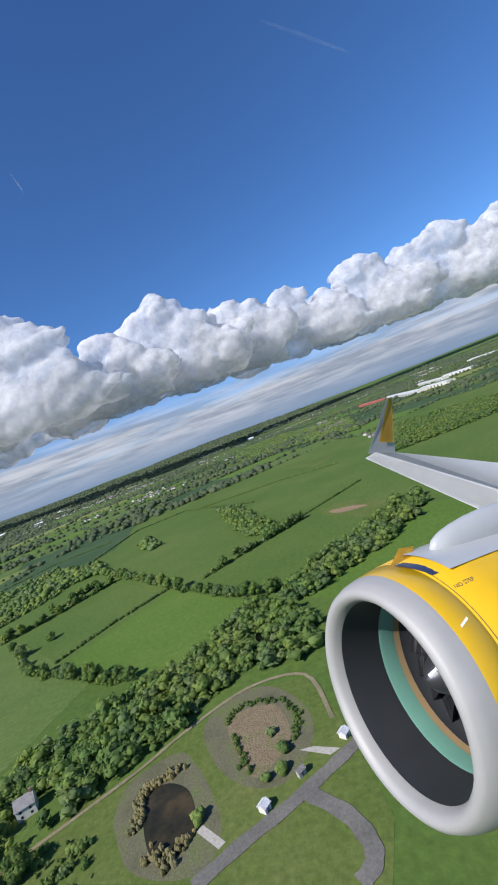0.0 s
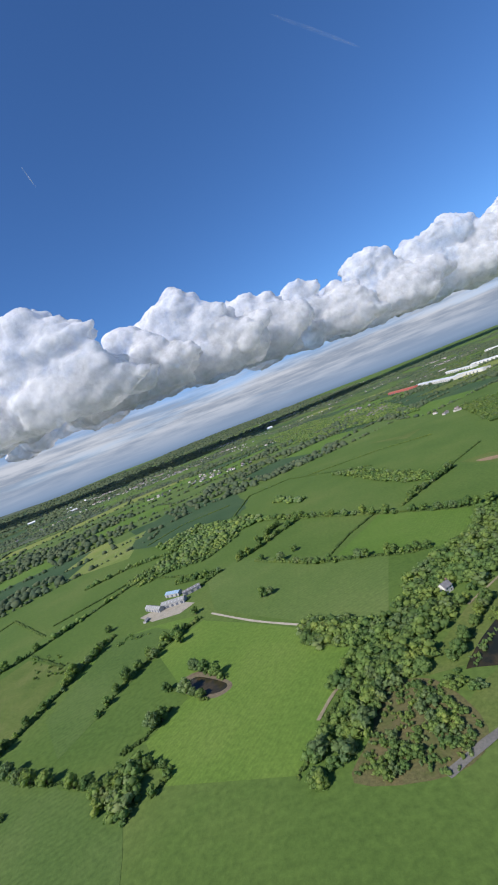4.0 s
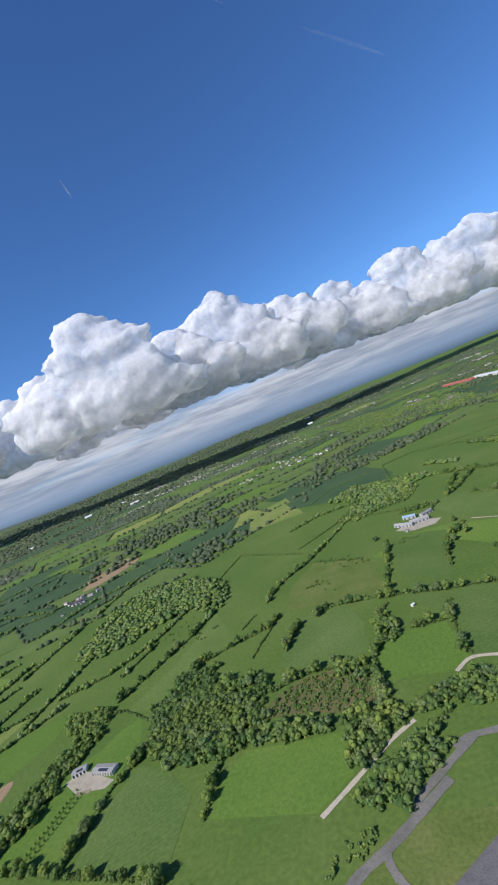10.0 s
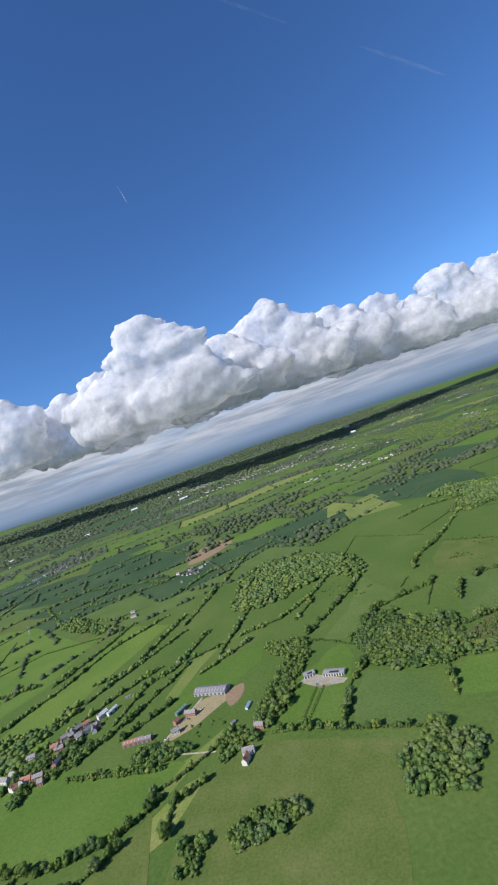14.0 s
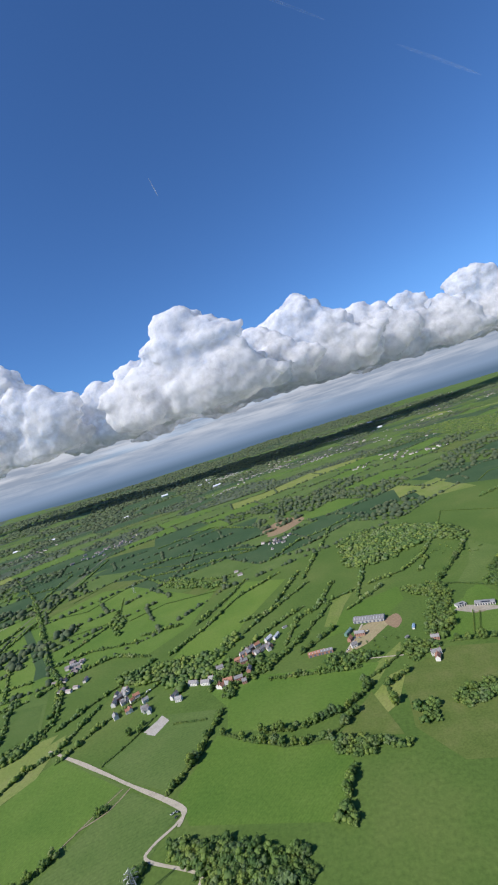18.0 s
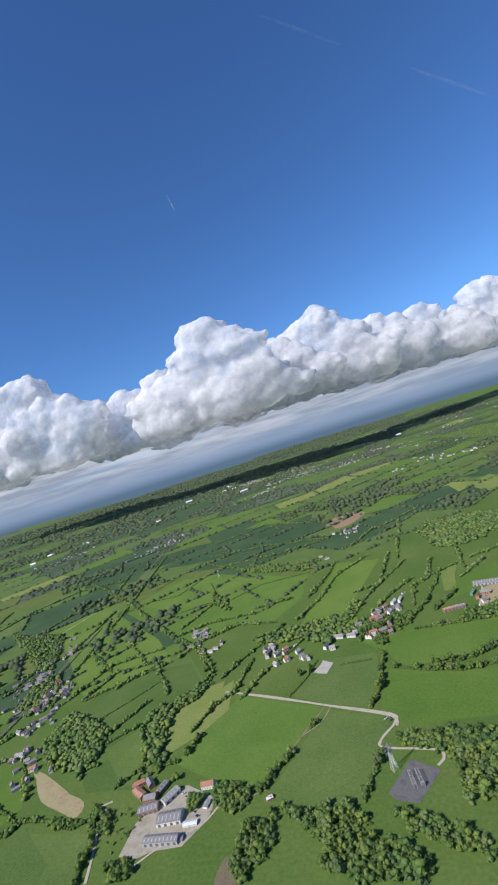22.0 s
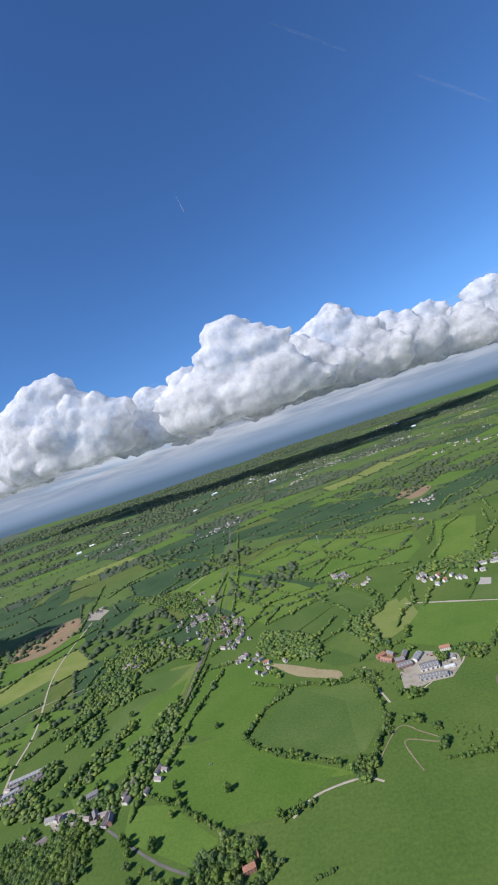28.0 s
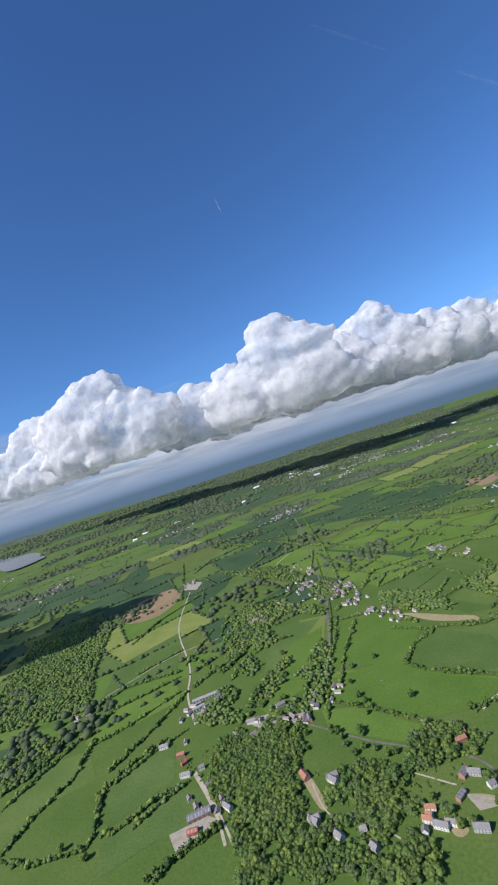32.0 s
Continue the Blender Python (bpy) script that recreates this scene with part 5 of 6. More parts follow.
tree_line([(-526, 29), (-517, 105), (-503, 123)])
wood([(-536, 109), (-534, 225), (-454, 223), (-433, 167), (-486, 133), (-517, 105)])
field([(-506, -27), (-496, -18), (-493, -31), (-499, -41)], "tan")

field([(-630, -172), (-620, -130), (-572, -149), (-547, -150), (-534, -163), (-540, -197), (-616, -191), (-624, -180)], "lawn")
field([(-693, -143), (-672, -100), (-628, -104), (-627, -139), (-639, -168), (-666, -159)], "mid")
field([(-697, -19), (-663, 142), (-608, 120), (-639, 21), (-642, -47), (-671, -49)], "lawn")
field([(-849, 27), (-777, 106), (-703, 146), (-704, 45), (-731, -0), (-809, 29)], "lawn")
field([(-748, -125), (-706, -142), (-665, -163), (-679, -186), (-690, -185)], "mid")
field([(-661, -166), (-628, -181), (-623, -191), (-668, -187)], "mid")
lane([(-753, -120), (-709, -139), (-665, -161), (-630, -178), (-622, -184), (-622, -191)], 1.8, "lane")
lane([(-682, -187), (-670, -177), (-664, -163)], 1, "path")
tree_line([(-637, -172), (-627, -147), (-625, -127), (-623, -105)])
hedge([(-696, -143), (-684, -122), (-677, -99)])
tree_line([(-617, -129), (-595, -140), (-573, -147), (-548, -146), (-531, -128)])
wood([(-548, -148), (-530, -149), (-507, -156), (-502, -161), (-518, -159), (-529, -164), (-540, -161)])
tree_line([(-534, -166), (-537, -187), (-540, -197)])
wood([(-545, -197), (-541, -191), (-531, -193), (-533, -198)])
field([(-676, -118), (-672, -100), (-663, -107), (-668, -121)], "concrete")
lone_trees([(-690, -116), (-683, -108), (-682, -115)])
tree_line([(-763, -98), (-748, -67), (-732, -44), (-717, -13)])
tree_line([(-827, -42), (-814, -15), (-774, 9), (-727, -6)])
tree_line([(-696, 42), (-677, 96), (-666, 152)])
tree_line([(-586, 107), (-575, 191)])
tree_line([(-601, -71), (-575, -30), (-552, 26)])
hedge([(-992, 172), (-914, 172), (-878, 270)])
tree_line([(-855, 34), (-833, 95)])
tree_line([(-852, 13), (-818, 32), (-756, 32)])
wood([(-833, 95), (-849, 144), (-813, 100), (-796, 57)])
wood([(-684, -63), (-655, -50), (-636, -62), (-658, -66)])
wood([(-636, -62), (-618, -46), (-589, -52), (-594, -67), (-618, -73)])
tree_line([(-595, -79), (-557, -83), (-527, -85)])
field([(-621, -100), (-601, -71), (-526, -91), (-522, -107), (-550, -132), (-584, -130), (-613, -129)], "lawn")
field([(-522, -112), (-507, -151), (-542, -145)], "rough")
tree_line([(-926, 334), (-807, 210), (-747, 197), (-688, 173)])
tree_line([(-925, 374), (-797, 346), (-677, 287)])
field([(-1342, 495), (-1195, 510), (-1014, 535), (-853, 488), (-972, 435), (-1107, 397), (-1183, 357)], "crop")
field([(-901, 507), (-773, 521), (-728, 545), (-714, 391), (-790, 386)], "crop")
tree_line([(-945, 484), (-840, 560), (-717, 448)])
tree_line([(-570, 208), (-561, 307), (-526, 339)])

field([(-769, -194), (-738, -129), (-671, -162), (-700, -224), (-731, -216)], "lawn")
field([(-694, -224), (-667, -165), (-626, -182), (-631, -207), (-644, -242), (-687, -238)], "mid")
field([(-903, -98), (-889, -55), (-852, -44), (-815, -105), (-822, -128), (-814, -152), (-809, -201)], "mid")
field([(-808, -106), (-852, -40), (-822, -30), (-778, -100)], "mid")
field([(-1028, 37), (-1027, 98), (-1011, 165), (-845, -1), (-872, -14), (-916, -39)], "crop")
tree_line([(-1013, 21), (-1018, 87), (-1026, 172)])
tree_line([(-911, -89), (-898, -44), (-848, -41)])
tree_line([(-812, -106), (-864, -26)])
tree_line([(-971, 18), (-907, -42)])
field([(-780, -185), (-797, -155), (-773, -127), (-750, -104), (-744, -145), (-758, -167)], "pale")
tree_line([(-768, -165), (-758, -136), (-742, -122)])
wood([(-789, -184), (-807, -148), (-809, -125), (-778, -100), (-775, -114), (-794, -140), (-782, -176)])
tree_line([(-814, -152), (-795, -187), (-791, -206)])
tree_line([(-644, -242), (-639, -227), (-631, -208)])
wood([(-623, -201), (-611, -200), (-588, -207), (-575, -212), (-558, -220), (-554, -237), (-564, -251), (-599, -248), (-594, -224), (-610, -210)])
lane([(-740, -126), (-701, -144), (-664, -161), (-625, -179), (-623, -188), (-632, -200), (-631, -207), (-604, -214), (-601, -220), (-605, -225)], 1.6, "lane")
lane([(-732, -236), (-699, -226), (-698, -223), (-686, -195), (-669, -163)], 0.8, "path")
field([(-632, -238), (-618, -218), (-604, -228), (-618, -246), (-628, -243)], "compound")
tree_line([(-677, -181), (-671, -176)])
wood([(-801, -209), (-785, -200), (-761, -210), (-735, -216), (-727, -223), (-764, -206), (-796, -206)])
wood([(-742, -235), (-747, -224), (-731, -216), (-706, -225), (-708, -238)])
field([(-679, -116), (-673, -105), (-667, -103), (-670, -119)], "concrete")
wood([(-753, -34), (-697, -24), (-653, -21), (-645, 10), (-632, -8), (-650, -43), (-684, -58), (-729, -52)])
wood([(-693, -64), (-682, -40), (-649, -53), (-619, -35), (-604, -9), (-604, -42), (-632, -68), (-665, -73)])
hedge([(-658, -112), (-632, -113)])
field([(-1000, 179), (-940, 257), (-869, 238), (-701, 116), (-739, 85), (-838, 102), (-917, 123)], "lawn")

scattered([(-811, -230), (-795, -224), (-772, -231), (-779, -257)], 40)
scattered([(-687, -242), (-657, -239), (-636, -252), (-652, -272)], 60)
field([(-1240, 261), (-1176, 307), (-1070, 235), (-1083, 185), (-1167, 192)], "crop")
field([(-1232, 435), (-1164, 445), (-1090, 413), (-1078, 338), (-1152, 352)], "crop")
field([(-1049, 385), (-1000, 464), (-923, 590), (-826, 545), (-848, 341), (-960, 356)], "crop")
lane([(-1011, -29), (-1070, 54), (-1095, 113), (-1071, 201)], 1.6, "lane")
wood([(-995, -83), (-1011, -29), (-993, -12), (-944, -87), (-960, -100)])
wood([(-903, -156), (-913, -112), (-884, -119), (-843, -149), (-842, -168), (-857, -182), (-875, -184)])
tree_line([(-864, -186), (-850, -154), (-826, -111)])
tree_line([(-807, -209), (-797, -197)])
tree_line([(-781, -195), (-765, -193)])
tree_line([(-796, -154), (-792, -112), (-769, -103)])
wood([(-818, -149), (-817, -128), (-800, -132), (-795, -166), (-774, -192), (-786, -194)])
field([(-796, -154), (-786, -114), (-759, -102), (-758, -122), (-767, -166), (-774, -181)], "pale")
tree_line([(-763, -189), (-757, -168)])
tree_line([(-935, -90), (-916, -26), (-859, -11)])
tree_line([(-988, -66), (-953, -47)])
tree_line([(-1047, -50), (-1023, -14)])
tree_line([(-966, -137), (-951, -110)])
field([(-893, -181), (-852, -203), (-825, -216), (-825, -228), (-854, -211)], "earth")
tree_line([(-703, -227), (-686, -199)])
tree_line([(-688, -239), (-669, -251), (-657, -249), (-641, -254)])
wood([(-675, -244), (-652, -240), (-646, -253), (-657, -269), (-668, -257)])
wood([(-711, -269), (-705, -246), (-688, -239), (-690, -260), (-701, -277)])
field([(-715, -276), (-713, -263), (-703, -267), (-704, -277)], "mud")
field([(-776, -257), (-776, -237), (-765, -224), (-752, -214), (-729, -227), (-730, -241), (-740, -255), (-757, -256), (-764, -259)], "yard")
wood([(-806, -238), (-813, -221), (-797, -228), (-791, -243)])
lane([(-788, -270), (-799, -242), (-812, -226), (-802, -219)], 1.6, "lane")
lane([(-765, -264), (-749, -251), (-732, -243), (-723, -226)], 1.2, "lane")
pond([(-885, -152), (-881, -144), (-868, -160), (-874, -162)])

field([(-960, -165), (-903, -172), (-875, -214), (-897, -280), (-943, -264), (-971, -265)], "lawn")
field([(-1010, -189), (-1013, -142), (-979, -142), (-977, -210), (-991, -242), (-1006, -260), (-1036, -229)], "pale")
field([(-967, -270), (-894, -284), (-862, -306), (-810, -329), (-950, -319), (-970, -298)], "lawn")
field([(-843, -192), (-810, -161), (-798, -173), (-788, -211), (-829, -209)], "mid")
field([(-905, -109), (-851, -42), (-806, -116), (-817, -150), (-844, -149)], "mid")
field([(-1216, 211), (-1160, 322), (-1109, 242), (-1144, 172)], "crop")
tree_line([(-897, -280), (-887, -250), (-865, -228), (-862, -223)])
tree_line([(-894, -284), (-868, -302), (-830, -316), (-810, -327)])
tree_line([(-805, -324), (-798, -301), (-788, -284)])
field([(-890, -281), (-862, -234), (-804, -241), (-793, -280), (-809, -312), (-842, -312), (-870, -299)], "mid")
lane([(-804, -327), (-786, -296), (-772, -304), (-762, -312), (-765, -314), (-784, -309), (-777, -334)], 1, "path")
wood([(-784, -289), (-767, -295), (-760, -306), (-759, -318), (-764, -323), (-760, -299), (-780, -293)])
tree_line([(-764, -328), (-737, -328), (-726, -316), (-722, -308)])
field([(-725, -304), (-720, -288), (-715, -292), (-719, -305)], "mud")
lane([(-982, -285), (-975, -255), (-971, -211), (-979, -142)], 2, "track")
tree_line([(-976, -281), (-968, -251), (-964, -213), (-965, -155)])
tree_line([(-1057, -206), (-1041, -183), (-1017, -181)])
wood([(-1001, -265), (-992, -252), (-985, -248), (-974, -273), (-982, -285)])
wood([(-1076, -84), (-1026, -89), (-976, -125), (-979, -142), (-1037, -106)])
wood([(-911, -154), (-912, -107), (-860, -135), (-837, -176), (-870, -174)])
tree_line([(-960, -165), (-921, -159), (-878, -207)])
tree_line([(-831, -235), (-806, -230)])
tree_line([(-1094, -119), (-1098, -53), (-1044, -34), (-1041, 57)])
wood([(-900, -121), (-857, -145), (-835, -184), (-842, -196), (-879, -163)])
field([(-889, -180), (-838, -210), (-828, -222), (-862, -211)], "earth")
lane([(-979, -142), (-982, -46), (-1010, 142), (-1146, 675), (-1156, 826)], 1.6, "track")
tree_line([(-968, -24), (-1002, 161), (-1080, 499)])
wood([(-1126, -100), (-1110, -49), (-1087, -57), (-1085, -112)])
tree_line([(-1121, -139), (-1129, -78)])
wood([(-1224, 168), (-1081, 116), (-1009, -6), (-1043, 8), (-1121, 77)])
field([(-1291, 115), (-1291, 167), (-1250, 137), (-1247, 96)], "yard")
field([(-1451, 207), (-1460, 315), (-1550, 464), (-1571, 406), (-1539, 298)], "crop")

field([(-964, -281), (-915, -269), (-857, -310), (-827, -323), (-853, -348), (-894, -352), (-961, -317)], "lawn")
field([(-971, -324), (-940, -328), (-896, -359), (-905, -374), (-962, -350)], "lawn")
field([(-1033, -283), (-991, -242), (-998, -183), (-986, -147), (-1040, -149), (-1040, -214)], "mid")
lane([(-853, -352), (-840, -339), (-813, -332), (-800, -337)], 1.6, "lane")
tree_line([(-990, -349), (-985, -322), (-988, -281), (-985, -244)])
wood([(-1019, -311), (-994, -306), (-978, -327), (-993, -337)])
wood([(-1038, -367), (-1032, -344), (-999, -348), (-976, -365), (-986, -373)])
tree_line([(-961, -317), (-931, -331), (-893, -356)])
wood([(-893, -356), (-875, -362), (-857, -377), (-862, -384), (-888, -376)])
lone_trees([(-899, -326), (-934, -324), (-860, -351), (-946, -270), (-925, -260), (-939, -356), (-961, -352), (-981, -351)])
wood([(-820, -327), (-812, -315), (-802, -322), (-807, -338)])
tree_line([(-859, -354), (-853, -348), (-840, -343)])
wood([(-1033, -318), (-1074, -291), (-1102, -297), (-1086, -314), (-1047, -325)])
tree_line([(-1146, -201), (-1142, -113)])
tree_line([(-1276, -103), (-1265, -26), (-1220, 59)])
tree_line([(-1117, -253), (-1087, -209), (-1059, -153), (-1052, -122)])
wood([(-1066, -189), (-1064, -129), (-1031, -182), (-1053, -202)])
wood([(-1076, -235), (-1062, -208), (-1039, -237), (-1051, -255)])
field([(-1040, -322), (-1016, -317), (-999, -328), (-1019, -338)], "yard")
field([(-894, -280), (-859, -230), (-821, -257), (-812, -315), (-866, -298)], "mid")
field([(-1029, -348), (-1014, -338), (-993, -345), (-1012, -354)], "pale")
tree_line([(-839, -387), (-828, -383)])

scattered([(-923, -390), (-895, -385), (-869, -403), (-893, -426), (-918, -418)], 50)
scattered([(-1084, -367), (-1059, -344), (-1034, -386), (-1060, -388)], 50)
field([(-892, -436), (-887, -435), (-884, -440), (-888, -444), (-892, -442)], "earth")
field([(-878, -419), (-865, -422), (-864, -426), (-876, -428)], "earth")
wood([(-1040, -377), (-1024, -355), (-1002, -342), (-985, -374), (-999, -390), (-981, -413), (-997, -425), (-1016, -418)])
wood([(-976, -440), (-978, -420), (-951, -395), (-922, -398), (-917, -425), (-903, -444)], gaps=0.5)
wood([(-914, -402), (-904, -367), (-867, -364), (-862, -390), (-895, -397)])
wood([(-917, -425), (-893, -426), (-881, -438), (-903, -444)], gaps=0.5)
lane([(-979, -340), (-930, -368), (-881, -387), (-863, -401), (-856, -421), (-812, -442)], 1.7, "road")
lane([(-915, -395), (-884, -412)], 1.2, "lane")
wood([(-869, -403), (-860, -411), (-864, -426), (-869, -413)])
field([(-881, -418), (-867, -423), (-865, -428), (-876, -430)], "yard")
lane([(-1089, -316), (-1117, -266), (-1140, -204), (-1211, -74), (-1259, 92)], 2, "lane")
tree_line([(-1239, -266), (-1214, -226), (-1150, -212)])
tree_line([(-1190, -319), (-1167, -302), (-1130, -255)])
tree_line([(-1137, -375), (-1119, -347), (-1094, -321)])
tree_line([(-1096, -419), (-1085, -401), (-1068, -382)])
wood([(-1091, -309), (-1077, -283), (-1077, -259), (-1055, -280), (-1060, -314), (-1070, -325)])
wood([(-1156, -177), (-1085, -229), (-1110, -127), (-1101, -67), (-1044, -56), (-1024, -100), (-1056, -146), (-1068, -192), (-1087, -238)])
wood([(-1043, -304), (-1031, -252), (-1011, -220), (-1012, -274), (-1026, -307)])
wood([(-1053, -384), (-1040, -377), (-1024, -410), (-1037, -409)])
field([(-1071, -414), (-1053, -404), (-1041, -409), (-1042, -426), (-1050, -434)], "yard")
lane([(-1067, -373), (-1037, -409), (-1016, -438)], 1.6, "lane")
wood([(-992, -245), (-979, -198), (-962, -253), (-975, -267)])
field([(-1368, 47), (-1324, 112), (-1274, 87), (-1280, -1), (-1342, -5)], "tan")

scattered([(-1033, -352), (-991, -354), (-976, -403), (-1011, -407)], 60)
field([(-1215, -276), (-1151, -223), (-1123, -271), (-1182, -316), (-1206, -319)], "lawn")
field([(-1145, -374), (-1099, -339), (-1082, -378), (-1118, -416)], "mid")
field([(-1044, -292), (-1013, -199), (-982, -171), (-975, -267), (-1015, -322)], "lawn")
field([(-1263, -163), (-1199, -94), (-1153, -211), (-1238, -241)], "mid")
wood([(-1452, -173), (-1552, 9), (-1450, 82), (-1373, -0), (-1297, -165), (-1239, -261), (-1353, -273)])
wood([(-1303, -324), (-1286, -295), (-1236, -305), (-1231, -336), (-1251, -377)])
field([(-1342, -284), (-1250, -277), (-1251, -294), (-1321, -305)], "lawn")
tree_line([(-1198, -430), (-1196, -399), (-1186, -362), (-1197, -313)])
tree_line([(-1138, -401), (-1145, -374)])
tree_line([(-1238, -389), (-1224, -337), (-1205, -269), (-1143, -225)])
lane([(-1067, -375), (-1037, -412), (-1022, -437)], 2, "lane")
wood([(-1060, -347), (-1044, -330), (-1008, -362), (-994, -391), (-1015, -407), (-1043, -384)])
wood([(-1008, -460), (-1021, -414), (-984, -402), (-966, -435), (-970, -462)], gaps=0.5)
wood([(-969, -399), (-947, -384), (-917, -389), (-914, -419), (-940, -424)], gaps=0.5)
wood([(-946, -437), (-915, -430), (-905, -444), (-914, -466), (-941, -464)], gaps=0.5)
tree_line([(-1062, -457), (-1049, -435), (-1030, -421)])
lone_trees([(-1121, -438), (-1145, -430), (-1022, -219), (-953, -361)])
wood([(-986, -314), (-975, -267), (-964, -261), (-971, -318)])
field([(-1253, 58), (-1182, 162), (-1178, 68), (-1202, -15)], "crop")
field([(-1259, 438), (-1169, 467), (-1160, 349), (-1229, 385)], "crop")
field([(-1390, 78), (-1326, 142), (-1292, 93), (-1336, 16)], "tan")
LAKE = [(-3422, 1823), (-3037, 1712), (-2677, 1378), (-2560, 1230), (-2690, 1120)]
tagged(part("lake", sheet(rounded(LAKE, 5), 6.0), WATER), "pale still lake in the distance", "lake", kind="structure")
field([(-2309, 939), (-2160, 907), (-2040, 820), (-2139, 809)], "rape")
field([(-1065, -426), (-1050, -411), (-1034, -417), (-1037, -425), (-1055, -438)], "yard")
field([(-1238, -389), (-1224, -337), (-1193, -329), (-1161, -366), (-1200, -393), (-1202, -426)], "mid")
field([(-1117, -425), (-1067, -390), (-1048, -393), (-1037, -412), (-1078, -432), (-1103, -452)], "mid")

lane([(-1243, -297), (-1243, -254), (-1214, -210), (-1176, -167), (-1122, -144)], 1.2, "lane")
tree_line([(-1213, -199), (-1169, -155)])
tree_line([(-1152, -361), (-1136, -320), (-1120, -259)])
tree_line([(-1072, -253), (-1063, -203)])
tree_line([(-942, -172), (-954, -248), (-956, -299)])
lone_trees([(-934, -338), (-947, -294), (-1010, -241), (-950, -369), (-943, -378), (-937, -374), (-929, -377), (-921, -383), (-916, -382)])
scattered([(-984, -384), (-903, -398), (-905, -446), (-944, -456), (-967, -435)], 90)
field([(-984, -384), (-977, -387), (-961, -415), (-964, -419), (-972, -407)], "earth")
lane([(-972, -398), (-962, -419), (-948, -430), (-929, -435), (-919, -442)], 1, "lane")
tree_line([(-910, -404), (-903, -383), (-897, -372)])
wood([(-1059, -353), (-1004, -353), (-986, -371), (-973, -421), (-949, -403), (-936, -397), (-903, -423), (-901, -466), (-1008, -460), (-1021, -423), (-1051, -388)], gaps=0.36)
tree_line([(-1195, -433), (-1164, -439), (-1125, -430), (-1130, -411), (-1144, -384), (-1137, -361), (-1111, -329)])
tree_line([(-1121, -422), (-1108, -418), (-1094, -400), (-1076, -385)])
tree_line([(-1068, -455), (-1049, -440), (-1028, -424)])

tree_line([(-938, 48), (-865, -43)])
tree_line([(-737, -135), (-722, -100), (-701, -71), (-677, -25)])
tree_line([(-1299, 218), (-1290, 298), (-1231, 367), (-1118, 363)])
tree_line([(-1158, 138), (-1133, 209), (-1081, 254), (-1134, 444)])
hedge([(-1142, 51), (-1115, 87)])
tree_line([(-763, 45), (-715, 52)])
wood([(-667, -270), (-657, -261), (-641, -260), (-627, -267), (-615, -275), (-616, -283), (-648, -281)])
wood([(-630, -246), (-615, -254), (-594, -265), (-593, -277), (-609, -269), (-626, -259)])

lane([(-139, 31), (-134, 40), (-128, 48), (-120, 64)], 1.2, "path")
lone_trees([(-128, 49), (-141, 73), (-206, 107), (-149, 184)])
wood([(-143, 71), (-139, 87), (-125, 81), (-118, 67), (-125, 63), (-139, 69)])
tree_line([(-237, 197), (-207, 191)])
wood([(-103, 26), (-100, 34), (-97, 43), (-95, 45), (-96, 35), (-92, 27), (-96, 24)], low=True)

wood([(-619, -209), (-618, -198), (-594, -201), (-551, -209), (-551, -222), (-589, -219), (-604, -212)])
tree_line([(-744, -118), (-739, -73)])
hedge([(-981, 231), (-929, 350), (-792, 290)])
hedge([(-890, 90), (-827, 109), (-868, 196)])
tree_line([(-565, 20), (-550, 80)])

scattered([(-757, -294), (-734, -308), (-720, -325), (-752, -327)], 40)
tree_line([(-880, -79), (-847, -42)])
hedge([(-878, -135), (-849, -105), (-828, -78)])
tree_line([(-1260, 51), (-1317, 196), (-1379, 341)])
tree_line([(-1108, -178), (-1111, -127)])

lane([(-1114, 560), (-1021, 113), (-984, -86), (-976, -149), (-968, -238), (-970, -280), (-976, -310)], 2.4, "track")
hedge([(-1012, 108), (-978, -89), (-971, -151)])

tree_line([(-535, 154), (-524, 205), (-507, 242)])
tree_line([(-465, 56), (-450, 94)])
hedge([(-362, 29), (-351, 63)])
lane([(-272, -68), (-265, -65), (-249, -66), (-232, -70), (-220, -74)], 3, "road")
tree_line([(-268, -50), (-275, -57), (-283, -66)])

wood([(-274, -40), (-254, -33), (-230, -39), (-210, -46), (-202, -52), (-209, -60), (-247, -53), (-281, -47)])

field([(-1115, 141), (-1076, 217), (-880, 20), (-833, -46), (-909, -90)], "lawn")
field([(-903, -98), (-846, -59), (-810, -55), (-786, -92), (-816, -141), (-842, -162)], "mid")
field([(-839, -168), (-816, -147), (-810, -142), (-783, -201), (-801, -209)], "mid")
tree_line([(-1378, 556), (-1119, 309), (-978, 152), (-878, 35), (-808, -34), (-778, -86), (-780, -120), (-810, -142), (-791, -180), (-778, -201)])
tree_line([(-1119, 303), (-974, 148), (-873, 32), (-803, -36), (-774, -86), (-777, -121), (-806, -144)])
tree_line([(-909, -90), (-870, -66), (-833, -46)])
tree_line([(-842, -162), (-816, -141), (-790, -128)])

field([(-887, -183), (-857, -200), (-831, -216), (-827, -226), (-843, -220), (-864, -209)], "earth")
tree_line([(-906, -207), (-871, -225), (-847, -227), (-821, -236), (-809, -229)])
tree_line([(-812, -220), (-799, -247), (-794, -272), (-792, -290), (-792, -302)])
wood([(-781, -262), (-771, -258), (-764, -267), (-771, -273)])

lone_trees([(-956, -355), (-938, -360), (-940, -315), (-899, -325), (-909, -392), (-906, -384), (-901, -373), (-896, -371), (-882, -366), (-871, -368), (-868, -391), (-890, -382), (-898, -420), (-881, -438), (-865, -428), (-860, -434), (-843, -417), (-855, -411), (-873, -374), (-887, -439), (-913, -409), (-931, -404), (-940, -396), (-920, -424)])
tree_line([(-964, -337), (-966, -306), (-969, -268), (-968, -223), (-972, -151)])
